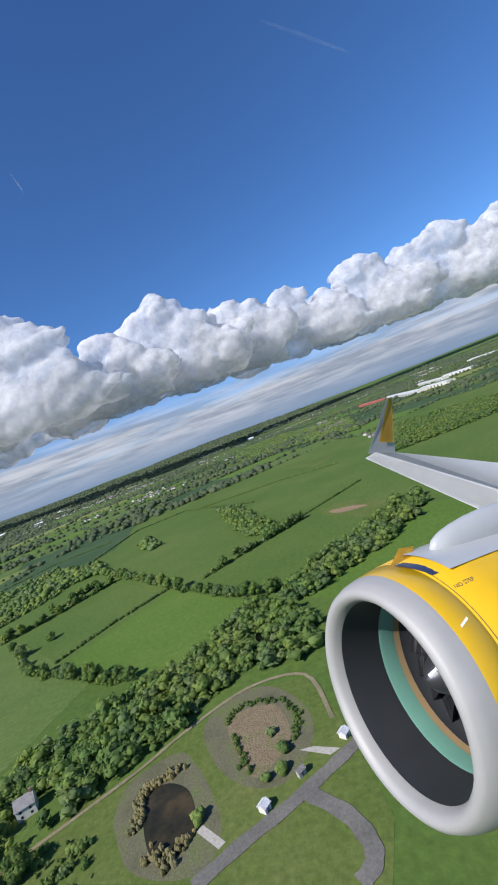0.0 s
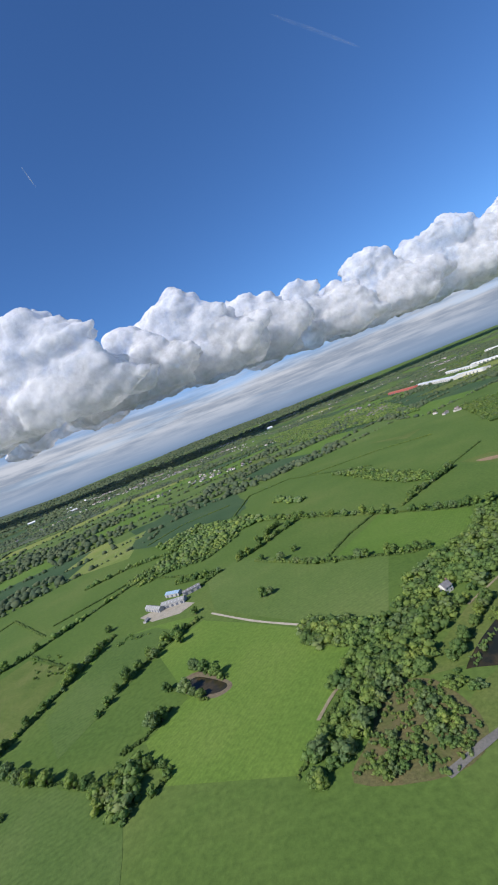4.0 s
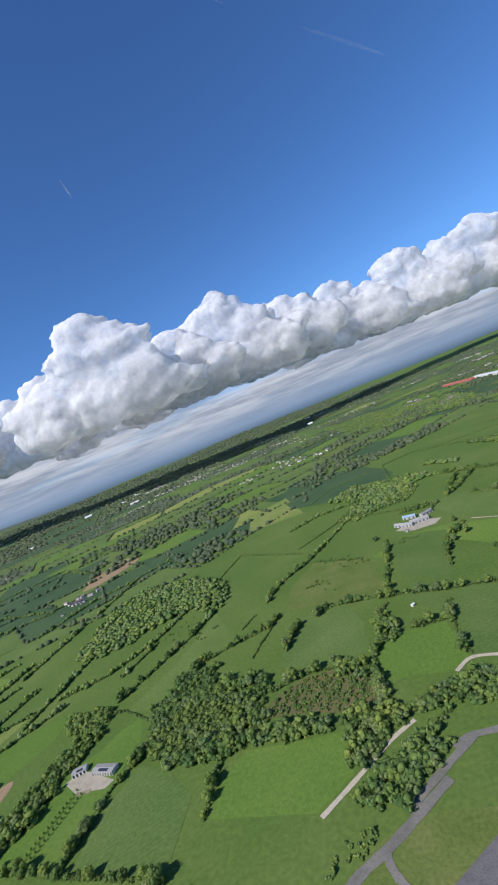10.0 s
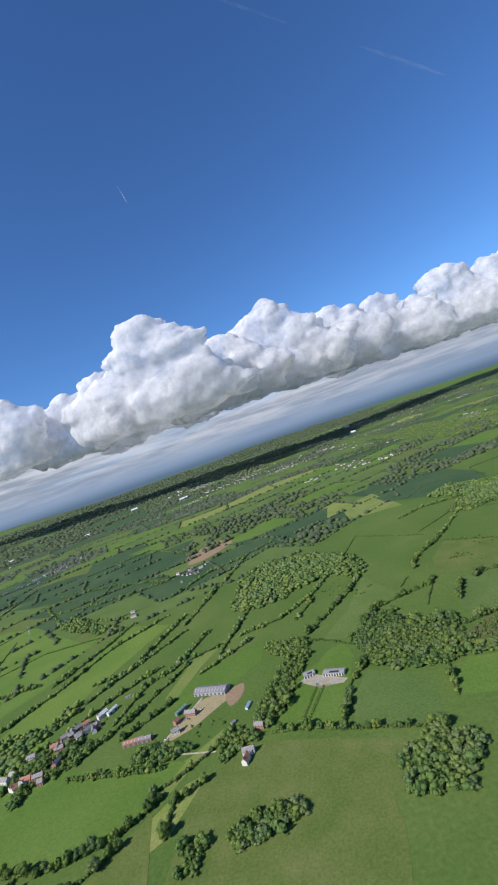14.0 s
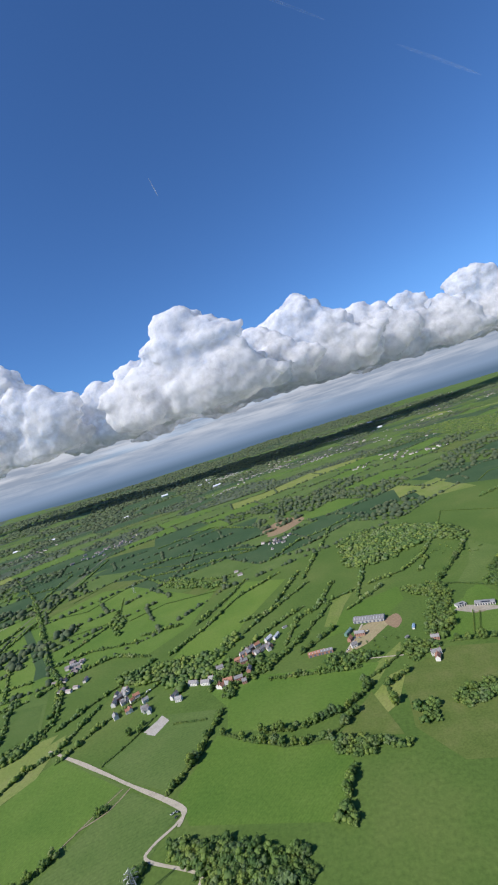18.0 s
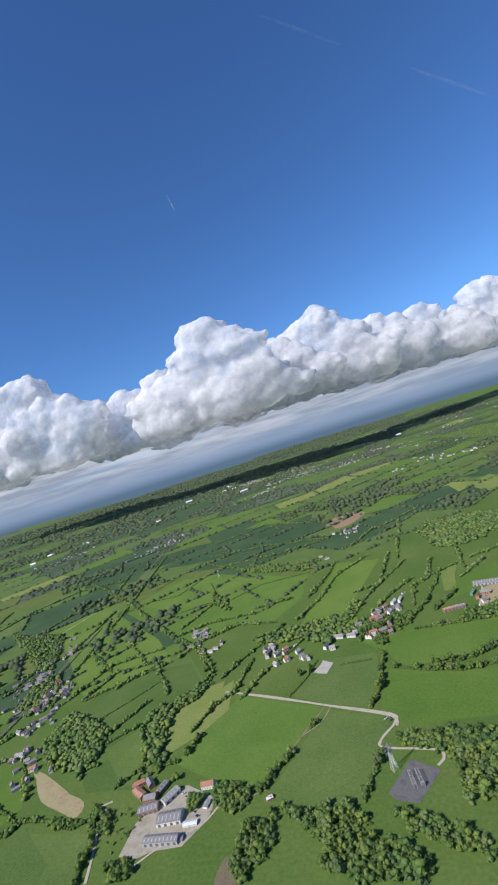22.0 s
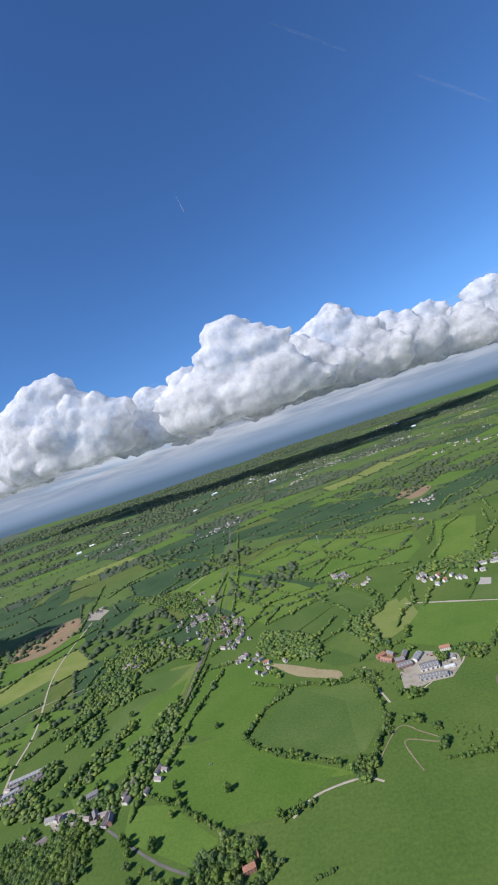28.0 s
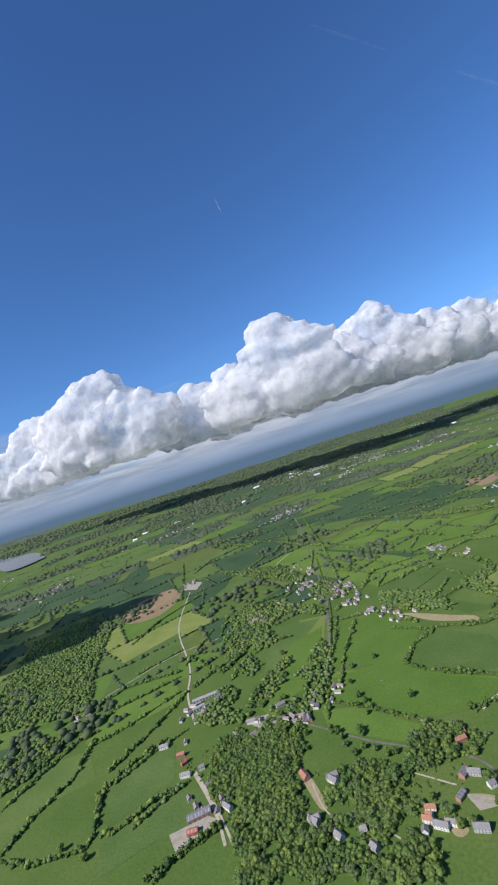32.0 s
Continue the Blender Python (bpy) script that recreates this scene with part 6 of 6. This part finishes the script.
wood([(-943, -388), (-927, -386), (-915, -399), (-915, -419), (-931, -421)], gaps=0.4)
wood([(-1012, -303), (-1007, -294), (-983, -328), (-985, -350), (-991, -391), (-1010, -393), (-1024, -355)], gaps=0.42)

# ---- farther country: fields, hedges and woods up to the raised rim ----
def land(u, s):
    return Vector((-0.79 * u - 0.61 * s, -0.61 * u + 0.79 * s))


# far canopy painted bluish, with the haze of distance in its colour
COVER["wooded"] = soil("hazed_wood_canopy", (0.06, 0.085, 0.06), (0.08, 0.108, 0.074), (0.105, 0.135, 0.09), 0.006, 0.03, bump=0.6, grain=0.8)
FIELD_WORDS["wooded"] = "haze-tinted wooded"
far_cover = ["mid", "lawn", "crop", "pale", "rough", "tan", "wooded"]
far_faces = {k: [] for k in far_cover}
far_bags = [Bag(), Bag()]
far_rng = np.random.default_rng(11)
LAKE_SHORE = [(-3700, 2000), (-3000, 1900), (-2450, 1350), (-2400, 1150), (-2600, 900), (-3100, 1200)]
s = 140.0
rows_s = [s]
while s < 6000:
    s += 72 + max(0, s - 470) * 0.05
    rows_s.append(s)
for i, (s0, s1) in enumerate(zip(rows_s, rows_s[1:])):
    step = (s1 - s0) * 1.5
    n = int(6000 / step)
    for k in range(n):
        u0 = -2600 + (k + 0.35 * (i % 3)) * step
        jit = lambda a, b: land(a + 0.22 * step * noise.noise((a * 0.013, b * 0.017, 1.0)) * 2, b + 0.3 * (s1 - s0) * noise.noise((a * 0.005, b * 0.011, 5.0)) * 2)
        quad = [jit(u0, s0), jit(u0 + step, s0), jit(u0 + step, s1), jit(u0, s1)]
        if inside(quad[0].lerp(quad[2], 0.5), LAKE_SHORE) or quad[0].length > 6100 or s0 < (470 if u0 > -330 else 480 - 0.45 * min(800, -u0 - 330)):
            continue
        woody = far_rng.random() < min(0.82, 0.17 + max(0, s0 - 900) / 2600)
        if woody and s0 > 4400:
            far_faces["wooded"].append(quad)
            continue
        if woody and s0 > 1100:
            far_faces["wooded"].append(quad)
        if woody:
            area_n = int(step * (s1 - s0) / (95 + s0 * 0.12) * (1.0 if s0 < 1100 else 0.55))
            for _ in range(area_n):
                a, b = far_rng.random(), far_rng.random()
                p = quad[0].lerp(quad[1], a).lerp(quad[3].lerp(quad[2], a), b)
                sz = far_rng.uniform(2.2, 4.0) * (1 + s0 / 2500) * (1.0 if s0 < 1700 else 1.35)
                far_bags[0].add(BUSH[int(far_rng.integers(0, 8))] if s0 < 900 else DOME, p.x, p.y, ground_height(p.x, p.y) + sz * 0.5, sz * 1.2, sz, far_rng.uniform(0, 6))
        else:
            cov = far_cover[int(far_rng.choice(6, p=[0.35, 0.21, 0.27, 0.09, 0.075, 0.005] if s0 < 1500 else [0.42, 0.08, 0.4, 0.02, 0.07, 0.01]))]
            far_faces[cov if cov != "tan" or s0 > 900 else "mid"].append(quad)
        for a, b in ((quad[0], quad[1]), (quad[1], quad[2])):
            if far_rng.random() < 0.07:
                continue
            if s0 > 4200:
                continue
            gap = 4.5 * (1 + s0 / 1800)
            for m in range(int((b - a).length / gap)):
                if far_rng.random() < 0.25:
                    continue
                p = a.lerp(b, (m + far_rng.random()) * gap / (b - a).length)
                sz = far_rng.uniform(0.9, 2.8) * (1 + s0 / 4000)
                far_bags[1].add(BUSH[int(far_rng.integers(0, 8))] if s0 < 1100 else DOME, p.x, p.y, ground_height(p.x, p.y) + sz * 0.5, sz * 1.25, sz, far_rng.uniform(0, 6))
for cov, quads in far_faces.items():
    v = np.array([(p.x, p.y, ground_height(p.x, p.y) + 0.03 + 0.2 * (p.length > 1800)) for q in quads for p in q])
    f = np.arange(len(v)).reshape(-1, 4)
    tagged(new("far_fields", from_arrays("far_fields", v, f, COVER[cov])), "distant patchwork of " + FIELD_WORDS[cov].split(" field")[0] + " fields", "fields", kind="stuff")
for _ in range(46):
    u, s = town_rng.uniform(-2300, 2600), 620 + 2300 * town_rng.random() ** 1.3
    d = town_rng.uniform(0, 3.14)
    for _ in range(int(town_rng.integers(6, 16) * (1 + s / 900))):
        a, w = town_rng.normal() * (26 + s * 0.03), town_rng.normal() * (8 + s * 0.012)
        p = land(u + a * math.cos(d) - w * math.sin(d), s + (a * math.sin(d) + w * math.cos(d)) * 0.8)
        far_house(p.x, p.y, d + town_rng.choice((0, 1.57)), town_rng.uniform(2.5, 5), town_rng.uniform(1.6, 2.4), town_rng.uniform(2, 3))
for _ in range(14):
    p = land(town_rng.uniform(-1500, 900), town_rng.uniform(1900, 2500))
    far_house(p.x, p.y, 0.66 + town_rng.normal() * 0.1, town_rng.uniform(9, 20), town_rng.uniform(5, 8), 4.0, "shed")
for kind, material, words in (("wall", plain("far_render", (0.48, 0.45, 0.4), spread=0.25, scale=0.03, bump=0), "pale walls of distant village houses"), ("roof", plain("far_slate", (0.2, 0.16, 0.15), spread=0.4, scale=0.03, bump=0), "dull slate and tile roofs of distant villages"),
                              ("shed", plain("far_sheeting", (0.72, 0.73, 0.75), spread=0.15, scale=0.03, bump=0), "long white distant sheds")):
    v, f = town[kind]
    me = bpy.data.meshes.new("far_houses")
    me.from_pydata(v, [], f)
    me.materials.append(material)
    tagged(new("far_houses", me), words, "houses", kind="stuff")
# leaf colour shifted towards blue to stand in for haze
DISTANT = leafy("hazed_leaves", (0.07, 0.105, 0.058), (0.085, 0.122, 0.066), (0.105, 0.14, 0.075), 0.05)
tagged(far_bags[0].thing("far_woods", DISTANT, True), "distant woods with haze painted into their green", "woodland", kind="stuff")
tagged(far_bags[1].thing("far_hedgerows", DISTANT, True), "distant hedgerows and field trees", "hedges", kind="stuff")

# ---- clouds ----
def cloud_material(name, thin, thick, low, high, scale):
    """White droplets: light wanders through the body and comes out softened; noise clears it in part, to thin its
    shadow and fray the edge.
    """
    m, n, l, p = nodes_of(name)
    geo = n.new("ShaderNodeNewGeometry")
    a = noisy(n, l, 0.012, 8.0, 0.6, geo.outputs["Position"])
    bp = n.new("ShaderNodeBump")
    bp.inputs["Strength"].default_value, bp.inputs["Distance"].default_value = 0.12, 16.0
    l.new(a.outputs[0], bp.inputs["Height"])
    l.new(bp.outputs[0], p.inputs["Normal"])
    p.inputs["Base Color"].default_value = (0.76, 0.76, 0.775, 1)
    p.inputs["Roughness"].default_value, p.inputs["Specular IOR Level"].default_value = 1.0, 0.0
    p.subsurface_method = "RANDOM_WALK"
    p.inputs["Subsurface Weight"].default_value, p.inputs["Subsurface Scale"].default_value = 1.0, 150.0
    p.inputs["Subsurface Radius"].default_value = (1.0, 1.0, 1.0)
    clear, veil, r = n.new("ShaderNodeBsdfTransparent"), n.new("ShaderNodeMixShader"), n.new("ShaderNodeMapRange")
    b = noisy(n, l, scale, 8.0, 0.66, geo.outputs["Position"])
    r.inputs[1].default_value, r.inputs[2].default_value, r.inputs[3].default_value, r.inputs[4].default_value = low, high, thin, thick
    l.new(b.outputs[0], r.inputs[0])
    l.new(r.outputs[0], veil.inputs[0])
    l.new(clear.outputs[0], veil.inputs[1])
    passing, both = n.new("ShaderNodeBsdfTranslucent"), n.new("ShaderNodeMixShader")
    passing.inputs[0].default_value, both.inputs[0].default_value = (0.76, 0.76, 0.775, 1), 0.35
    l.new(p.outputs[0], both.inputs[1])
    l.new(passing.outputs[0], both.inputs[2])
    l.new(both.outputs[0], veil.inputs[2])
    l.new(veil.outputs[0], n["Material Output"].inputs[0])
    return m


CLOUD = cloud_material("cumulus", 0.36, 0.82, 0.3, 0.62, 0.01)
PUFF = [(lump(ICO2, 0.13, 900 + i), ICO2[1]) for i in range(5)]
BILLOW = bpy.data.textures.new("billow", "CLOUDS")
BILLOW.noise_scale, BILLOW.noise_depth = 60.0, 5
FLEECE = bpy.data.textures.new("fleece", "CLOUDS")
FLEECE.noise_scale, FLEECE.noise_depth = 18.0, 3


def cloud(x, y, base, top, wide, deep, seed):
    """A heaped cumulus: broad masses with smaller and smaller heads on them over a flat base, grown into one body."""
    r = np.random.default_rng(seed)
    bag = Bag()
    tall = top - base
    heads = [(x + r.uniform(-0.1, 0.1) * wide, y, top - tall * 0.24, tall * 0.24)]
    for i in range(int(10 + wide / 45)):
        a, h = r.uniform(-1, 1), r.random() ** 1.3
        h *= 1 - 0.55 * a * a
        size = tall * r.uniform(0.2, 0.3) * (1.1 - 0.35 * h)
        heads.append((x + a * wide * 0.5, y + r.uniform(-1, 1) * deep * 0.5 * (1 - 0.6 * h), base + size * 0.5 + h * (tall - 1.5 * size), size))
    for hx, hy, hz, hs in heads:
        bag.add(PUFF[int(r.integers(0, 5))], hx, hy, hz, hs * 1.3, hs * 0.95, r.uniform(0, 6.28))
        for _ in range(10):
            v = r.normal(size=3)
            v /= np.linalg.norm(v)
            v[2] = abs(v[2]) * 1.15 - 0.3
            s2 = hs * r.uniform(0.25, 0.5)
            q = (hx + v[0] * hs * 1.2, hy + v[1] * hs * 1.2, hz + v[2] * hs * 0.88)
            bag.add(PUFF[int(r.integers(0, 5))], *q, s2 * 1.25, s2 * 0.85, r.uniform(0, 6.28))
            for _ in range(3):
                w = r.normal(size=3)
                w /= np.linalg.norm(w)
                w[2] = abs(w[2]) - 0.25
                s3 = s2 * r.uniform(0.35, 0.6)
                bag.add(BUSH[int(r.integers(0, 8))], q[0] + w[0] * s2 * 1.15, q[1] + w[1] * s2 * 1.15, q[2] + w[2] * s2 * 0.85, s3 * 1.35, s3 * 0.8, r.uniform(0, 6.28))
    for v in bag.v:
        # flattened in depth to narrow the cast shadow; the camera's side keeps its look
        v[:, 1] = y + (v[:, 1] - y) * 0.5
        v[:, 2] = np.maximum(v[:, 2], base + 18 * np.sin(v[:, 0] * 0.021) * np.cos(v[:, 1] * 0.017) + 0.1 * (v[:, 2] - base))
    ob = tagged(new("cumulus_cloud"), "white heaped cumulus cloud with a grey flat base", "cloud", "clouds")
    piece = bag.thing("cloud_body", CLOUD, True)
    piece.parent = ob
    grown = piece.modifiers.new("grown", "REMESH")
    grown.mode, grown.voxel_size, grown.use_smooth_shade = "VOXEL", 11.0, True
    rough = piece.modifiers.new("rough", "DISPLACE")
    rough.texture, rough.strength, rough.mid_level, rough.texture_coords = BILLOW, 40.0, 0.5, "GLOBAL"
    soft = piece.modifiers.new("soft", "SMOOTH")
    soft.factor, soft.iterations = 0.5, 2
    ragged = piece.modifiers.new("ragged", "DISPLACE")
    ragged.texture, ragged.strength, ragged.mid_level, ragged.texture_coords = FLEECE, 13.0, 0.5, "GLOBAL"


for i, (cx, cy, cb, ct, cw, cd) in enumerate([
        # the towering row
        (-2311, 1780, 400, 975, 680, 180), (-1204, 1770, 380, 925, 560, 180), (-560, 2290, 370, 885, 560, 180), (60, 2780, 370, 800, 700, 180), (600, 3000, 370, 850, 700, 180), (1150, 3120, 370, 880, 700, 180), (1700, 3180, 370, 880, 700, 180),
        # lower heaps between them
        (-1750, 1950, 370, 740, 640, 180), (-900, 2080, 370, 760, 520, 180), (-260, 2520, 370, 780, 600, 180), (-2950, 1950, 400, 900, 640, 180), (-1500, 2300, 360, 760, 640, 180),
        # unseen clouds towards the sun, added to throw the shadow on the land
        (-1960, -400, 420, 600, 420, 540), (-2530, -310, 420, 650, 480, 600)]):
    cloud(cx, cy, cb, ct, cw, cd, 200 + i)


# ---- an old vapour trail ----
def streak_material(name, dense):
    m, n, l, p = nodes_of(name)
    n.remove(p)
    b = noisy(n, l, 0.012, 5.0, 0.7, n.new("ShaderNodeNewGeometry").outputs["Position"])
    r = n.new("ShaderNodeMapRange")
    r.inputs[1].default_value, r.inputs[2].default_value, r.inputs[3].default_value, r.inputs[4].default_value = 0.35, 0.7, 0.0, dense
    d, t, clear = n.new("ShaderNodeBsdfDiffuse"), n.new("ShaderNodeBsdfTranslucent"), n.new("ShaderNodeBsdfTransparent")
    half, veil = n.new("ShaderNodeMixShader"), n.new("ShaderNodeMixShader")
    l.new(b.outputs[0], r.inputs[0])
    l.new(d.outputs[0], half.inputs[1])
    l.new(t.outputs[0], half.inputs[2])
    l.new(r.outputs[0], veil.inputs[0])
    l.new(clear.outputs[0], veil.inputs[1])
    l.new(half.outputs[0], veil.inputs[2])
    l.new(veil.outputs[0], n["Material Output"].inputs[0])
    return m


def streak(a, b, width, material, name, words):
    a, b = Vector(a), Vector(b)
    m = Matrix.Translation((a + b) / 2) @ (b - a).to_track_quat("Z", "Y").to_matrix().to_4x4() @ Matrix.Diagonal((width, width, (b - a).length / 2, 1))
    v, f = lump(ICO3, 0.05, 77), ICO3[1]
    v = np.array([(m @ Vector(q))[:] for q in v])
    tagged(new(name, from_arrays(name, v, f, material, True)), words, "cloud")


# faint straight streaks, placed to fit the camera's view
WISP = streak_material("faint_streak", 0.09)
streak((-311, 2676, 3023), (159, 2840, 2708), 8, WISP, "sky_streak", "faint straight pale streak across the upper sky")
streak((559, 2923, 2407), (1009, 2965, 1999), 10, WISP, "sky_streak", "faint straight pale streak across the upper sky")
streak((-1429, 3144, 2451), (-1416, 3227, 2322), 4, streak_material("vapour", 0.6), "vapour_trail", "short thin white vapour trail")


# ---- the airliner's engine and wing, placed to fit the camera's opening view ----
def painted(name, colour, rough=0.35, metal=0.0, coat=0.3):
    m, n, l, p = nodes_of(name)
    tc = n.new("ShaderNodeTexCoord")
    a = noisy(n, l, 3.0, 6.0, 0.7, tc.outputs["Object"])
    c = ramp(n, [(0.25, [q * 0.92 for q in colour]), (0.6, colour)])
    l.new(a.outputs[0], c.inputs[0])
    l.new(c.outputs[0], p.inputs["Base Color"])
    r = n.new("ShaderNodeMapRange")
    r.inputs[3].default_value, r.inputs[4].default_value = rough * 0.8, rough * 1.25
    l.new(a.outputs[0], r.inputs[0])
    l.new(r.outputs[0], p.inputs["Roughness"])
    p.inputs["Metallic"].default_value, p.inputs["Coat Weight"].default_value = metal, coat
    return m


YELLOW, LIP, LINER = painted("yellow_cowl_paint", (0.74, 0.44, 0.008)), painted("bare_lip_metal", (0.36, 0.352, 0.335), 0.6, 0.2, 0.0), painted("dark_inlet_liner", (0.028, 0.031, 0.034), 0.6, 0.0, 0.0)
GREEN, WINGWHITE, WINGGREY = painted("green_primer", (0.16, 0.35, 0.27), 0.5, 0.0, 0.0), painted("pale_wing_paint", (0.64, 0.63, 0.6)), painted("grey_wing_paint", (0.44, 0.45, 0.44))
BLADE, NAVY, MARK, COPPER = painted("dark_fan_titanium", (0.06, 0.06, 0.065), 0.4, 0.5, 0.0), painted("navy_panel", (0.03, 0.035, 0.08)), painted("white_mark", (0.85, 0.85, 0.85)), painted("tan_seal", (0.32, 0.22, 0.11), 0.6, 0.0, 0.0)


def turned(profile, steps=96):
    """A shape turned about the x axis."""
    bm = bmesh.new()
    prev = None
    for x, r in profile:
        row = [bm.verts.new((x, r * math.cos(k * math.tau / steps), r * math.sin(k * math.tau / steps))) for k in range(steps)]
        if prev:
            for k in range(steps):
                bm.faces.new((prev[k], prev[(k + 1) % steps], row[(k + 1) % steps], row[k])).smooth = True
        prev = row
    return bm


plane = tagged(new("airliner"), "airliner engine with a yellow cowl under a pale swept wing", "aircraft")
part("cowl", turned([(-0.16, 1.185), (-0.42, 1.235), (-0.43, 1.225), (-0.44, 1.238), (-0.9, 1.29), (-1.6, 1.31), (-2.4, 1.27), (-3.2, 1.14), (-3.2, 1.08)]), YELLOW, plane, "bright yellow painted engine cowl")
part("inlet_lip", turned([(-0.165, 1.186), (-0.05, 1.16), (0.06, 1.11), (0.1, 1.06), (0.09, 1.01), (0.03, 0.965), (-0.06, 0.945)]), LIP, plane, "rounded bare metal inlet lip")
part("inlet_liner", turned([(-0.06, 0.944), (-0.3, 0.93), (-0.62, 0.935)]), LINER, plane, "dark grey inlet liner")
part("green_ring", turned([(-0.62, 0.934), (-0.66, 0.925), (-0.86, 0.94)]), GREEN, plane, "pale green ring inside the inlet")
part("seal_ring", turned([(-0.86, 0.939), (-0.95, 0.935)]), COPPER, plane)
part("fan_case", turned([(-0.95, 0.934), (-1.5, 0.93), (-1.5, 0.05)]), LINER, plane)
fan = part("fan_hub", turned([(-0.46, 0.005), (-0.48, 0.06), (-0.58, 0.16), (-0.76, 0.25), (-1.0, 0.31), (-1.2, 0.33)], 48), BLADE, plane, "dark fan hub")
for k in range(20):
    bm = bmesh.new()
    a0 = k * math.tau / 20
    rows = []
    for s in range(6):
        r = 0.3 + 0.62 * s / 5
        tw, half = 0.45 + 0.75 * s / 5, 0.13 + 0.06 * s / 5
        c = Vector((-1.12, r * math.cos(a0), r * math.sin(a0)))
        t = Vector((0, -math.sin(a0), math.cos(a0)))
        d = Vector((math.cos(tw), 0, 0)) + t * math.sin(tw)
        rows.append([bm.verts.new(c + d * half), bm.verts.new(c - d * half)])
    for p, q in zip(rows, rows[1:]):
        bm.faces.new((p[0], p[1], q[1], q[0]))
    bmesh.ops.solidify(bm, geom=bm.faces[:], thickness=0.012)
    part("fan_blade", bm, BLADE, fan)
bm = bmesh.new()
bars(bm, [((-0.485, 0.03, 0.05), (-0.55, 0.08, 0.11)), ((-0.55, 0.08, 0.11), (-0.66, 0.06, 0.19))], 0.026)
part("spiral_mark", bm, MARK, fan, "white swirl painted on the hub")


def on_cowl(x, angle, r=1.25):
    return Vector((x, r * math.cos(radians(angle)), r * math.sin(radians(angle))))


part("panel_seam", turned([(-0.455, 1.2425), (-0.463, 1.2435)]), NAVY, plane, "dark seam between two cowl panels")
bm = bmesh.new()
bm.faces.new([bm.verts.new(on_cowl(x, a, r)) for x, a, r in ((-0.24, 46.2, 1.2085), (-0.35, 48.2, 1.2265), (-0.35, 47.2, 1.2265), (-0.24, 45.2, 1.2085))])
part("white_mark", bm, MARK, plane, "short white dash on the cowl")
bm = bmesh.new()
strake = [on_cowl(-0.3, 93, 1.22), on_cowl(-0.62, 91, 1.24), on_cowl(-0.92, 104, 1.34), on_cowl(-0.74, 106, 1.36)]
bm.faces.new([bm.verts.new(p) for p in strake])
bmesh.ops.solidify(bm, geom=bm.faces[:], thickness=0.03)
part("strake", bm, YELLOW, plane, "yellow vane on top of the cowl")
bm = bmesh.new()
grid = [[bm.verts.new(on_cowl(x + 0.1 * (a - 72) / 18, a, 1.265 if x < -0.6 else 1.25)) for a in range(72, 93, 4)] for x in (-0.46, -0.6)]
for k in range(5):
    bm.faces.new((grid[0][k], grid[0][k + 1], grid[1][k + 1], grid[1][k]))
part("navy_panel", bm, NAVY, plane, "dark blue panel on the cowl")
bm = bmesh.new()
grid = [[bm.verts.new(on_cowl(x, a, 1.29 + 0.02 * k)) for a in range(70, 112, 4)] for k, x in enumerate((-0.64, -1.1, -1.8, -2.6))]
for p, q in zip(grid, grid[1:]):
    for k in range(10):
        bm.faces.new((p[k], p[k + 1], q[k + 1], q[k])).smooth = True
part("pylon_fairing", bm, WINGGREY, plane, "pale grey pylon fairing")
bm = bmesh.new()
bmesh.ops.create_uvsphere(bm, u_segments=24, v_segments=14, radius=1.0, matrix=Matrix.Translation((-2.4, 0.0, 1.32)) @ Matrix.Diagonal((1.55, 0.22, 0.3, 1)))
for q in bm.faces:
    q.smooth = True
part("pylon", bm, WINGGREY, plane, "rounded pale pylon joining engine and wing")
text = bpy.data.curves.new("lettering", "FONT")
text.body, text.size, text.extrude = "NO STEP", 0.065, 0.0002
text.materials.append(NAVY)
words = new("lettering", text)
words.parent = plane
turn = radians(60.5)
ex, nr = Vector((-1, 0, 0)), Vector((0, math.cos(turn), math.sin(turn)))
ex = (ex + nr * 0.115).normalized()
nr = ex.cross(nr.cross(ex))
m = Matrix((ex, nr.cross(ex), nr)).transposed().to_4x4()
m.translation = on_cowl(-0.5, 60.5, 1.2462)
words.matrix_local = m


def slab(corners, thick):
    bm = bmesh.new()
    f = bm.faces.new([bm.verts.new(p) for p in corners])
    bmesh.ops.solidify(bm, geom=[f], thickness=thick)
    bmesh.ops.bevel(bm, geom=bm.edges[:], offset=min(0.04, abs(thick) * 0.3), segments=2, affect="EDGES")
    return bm


# wing corners lie on the camera's sight lines at guessed depths
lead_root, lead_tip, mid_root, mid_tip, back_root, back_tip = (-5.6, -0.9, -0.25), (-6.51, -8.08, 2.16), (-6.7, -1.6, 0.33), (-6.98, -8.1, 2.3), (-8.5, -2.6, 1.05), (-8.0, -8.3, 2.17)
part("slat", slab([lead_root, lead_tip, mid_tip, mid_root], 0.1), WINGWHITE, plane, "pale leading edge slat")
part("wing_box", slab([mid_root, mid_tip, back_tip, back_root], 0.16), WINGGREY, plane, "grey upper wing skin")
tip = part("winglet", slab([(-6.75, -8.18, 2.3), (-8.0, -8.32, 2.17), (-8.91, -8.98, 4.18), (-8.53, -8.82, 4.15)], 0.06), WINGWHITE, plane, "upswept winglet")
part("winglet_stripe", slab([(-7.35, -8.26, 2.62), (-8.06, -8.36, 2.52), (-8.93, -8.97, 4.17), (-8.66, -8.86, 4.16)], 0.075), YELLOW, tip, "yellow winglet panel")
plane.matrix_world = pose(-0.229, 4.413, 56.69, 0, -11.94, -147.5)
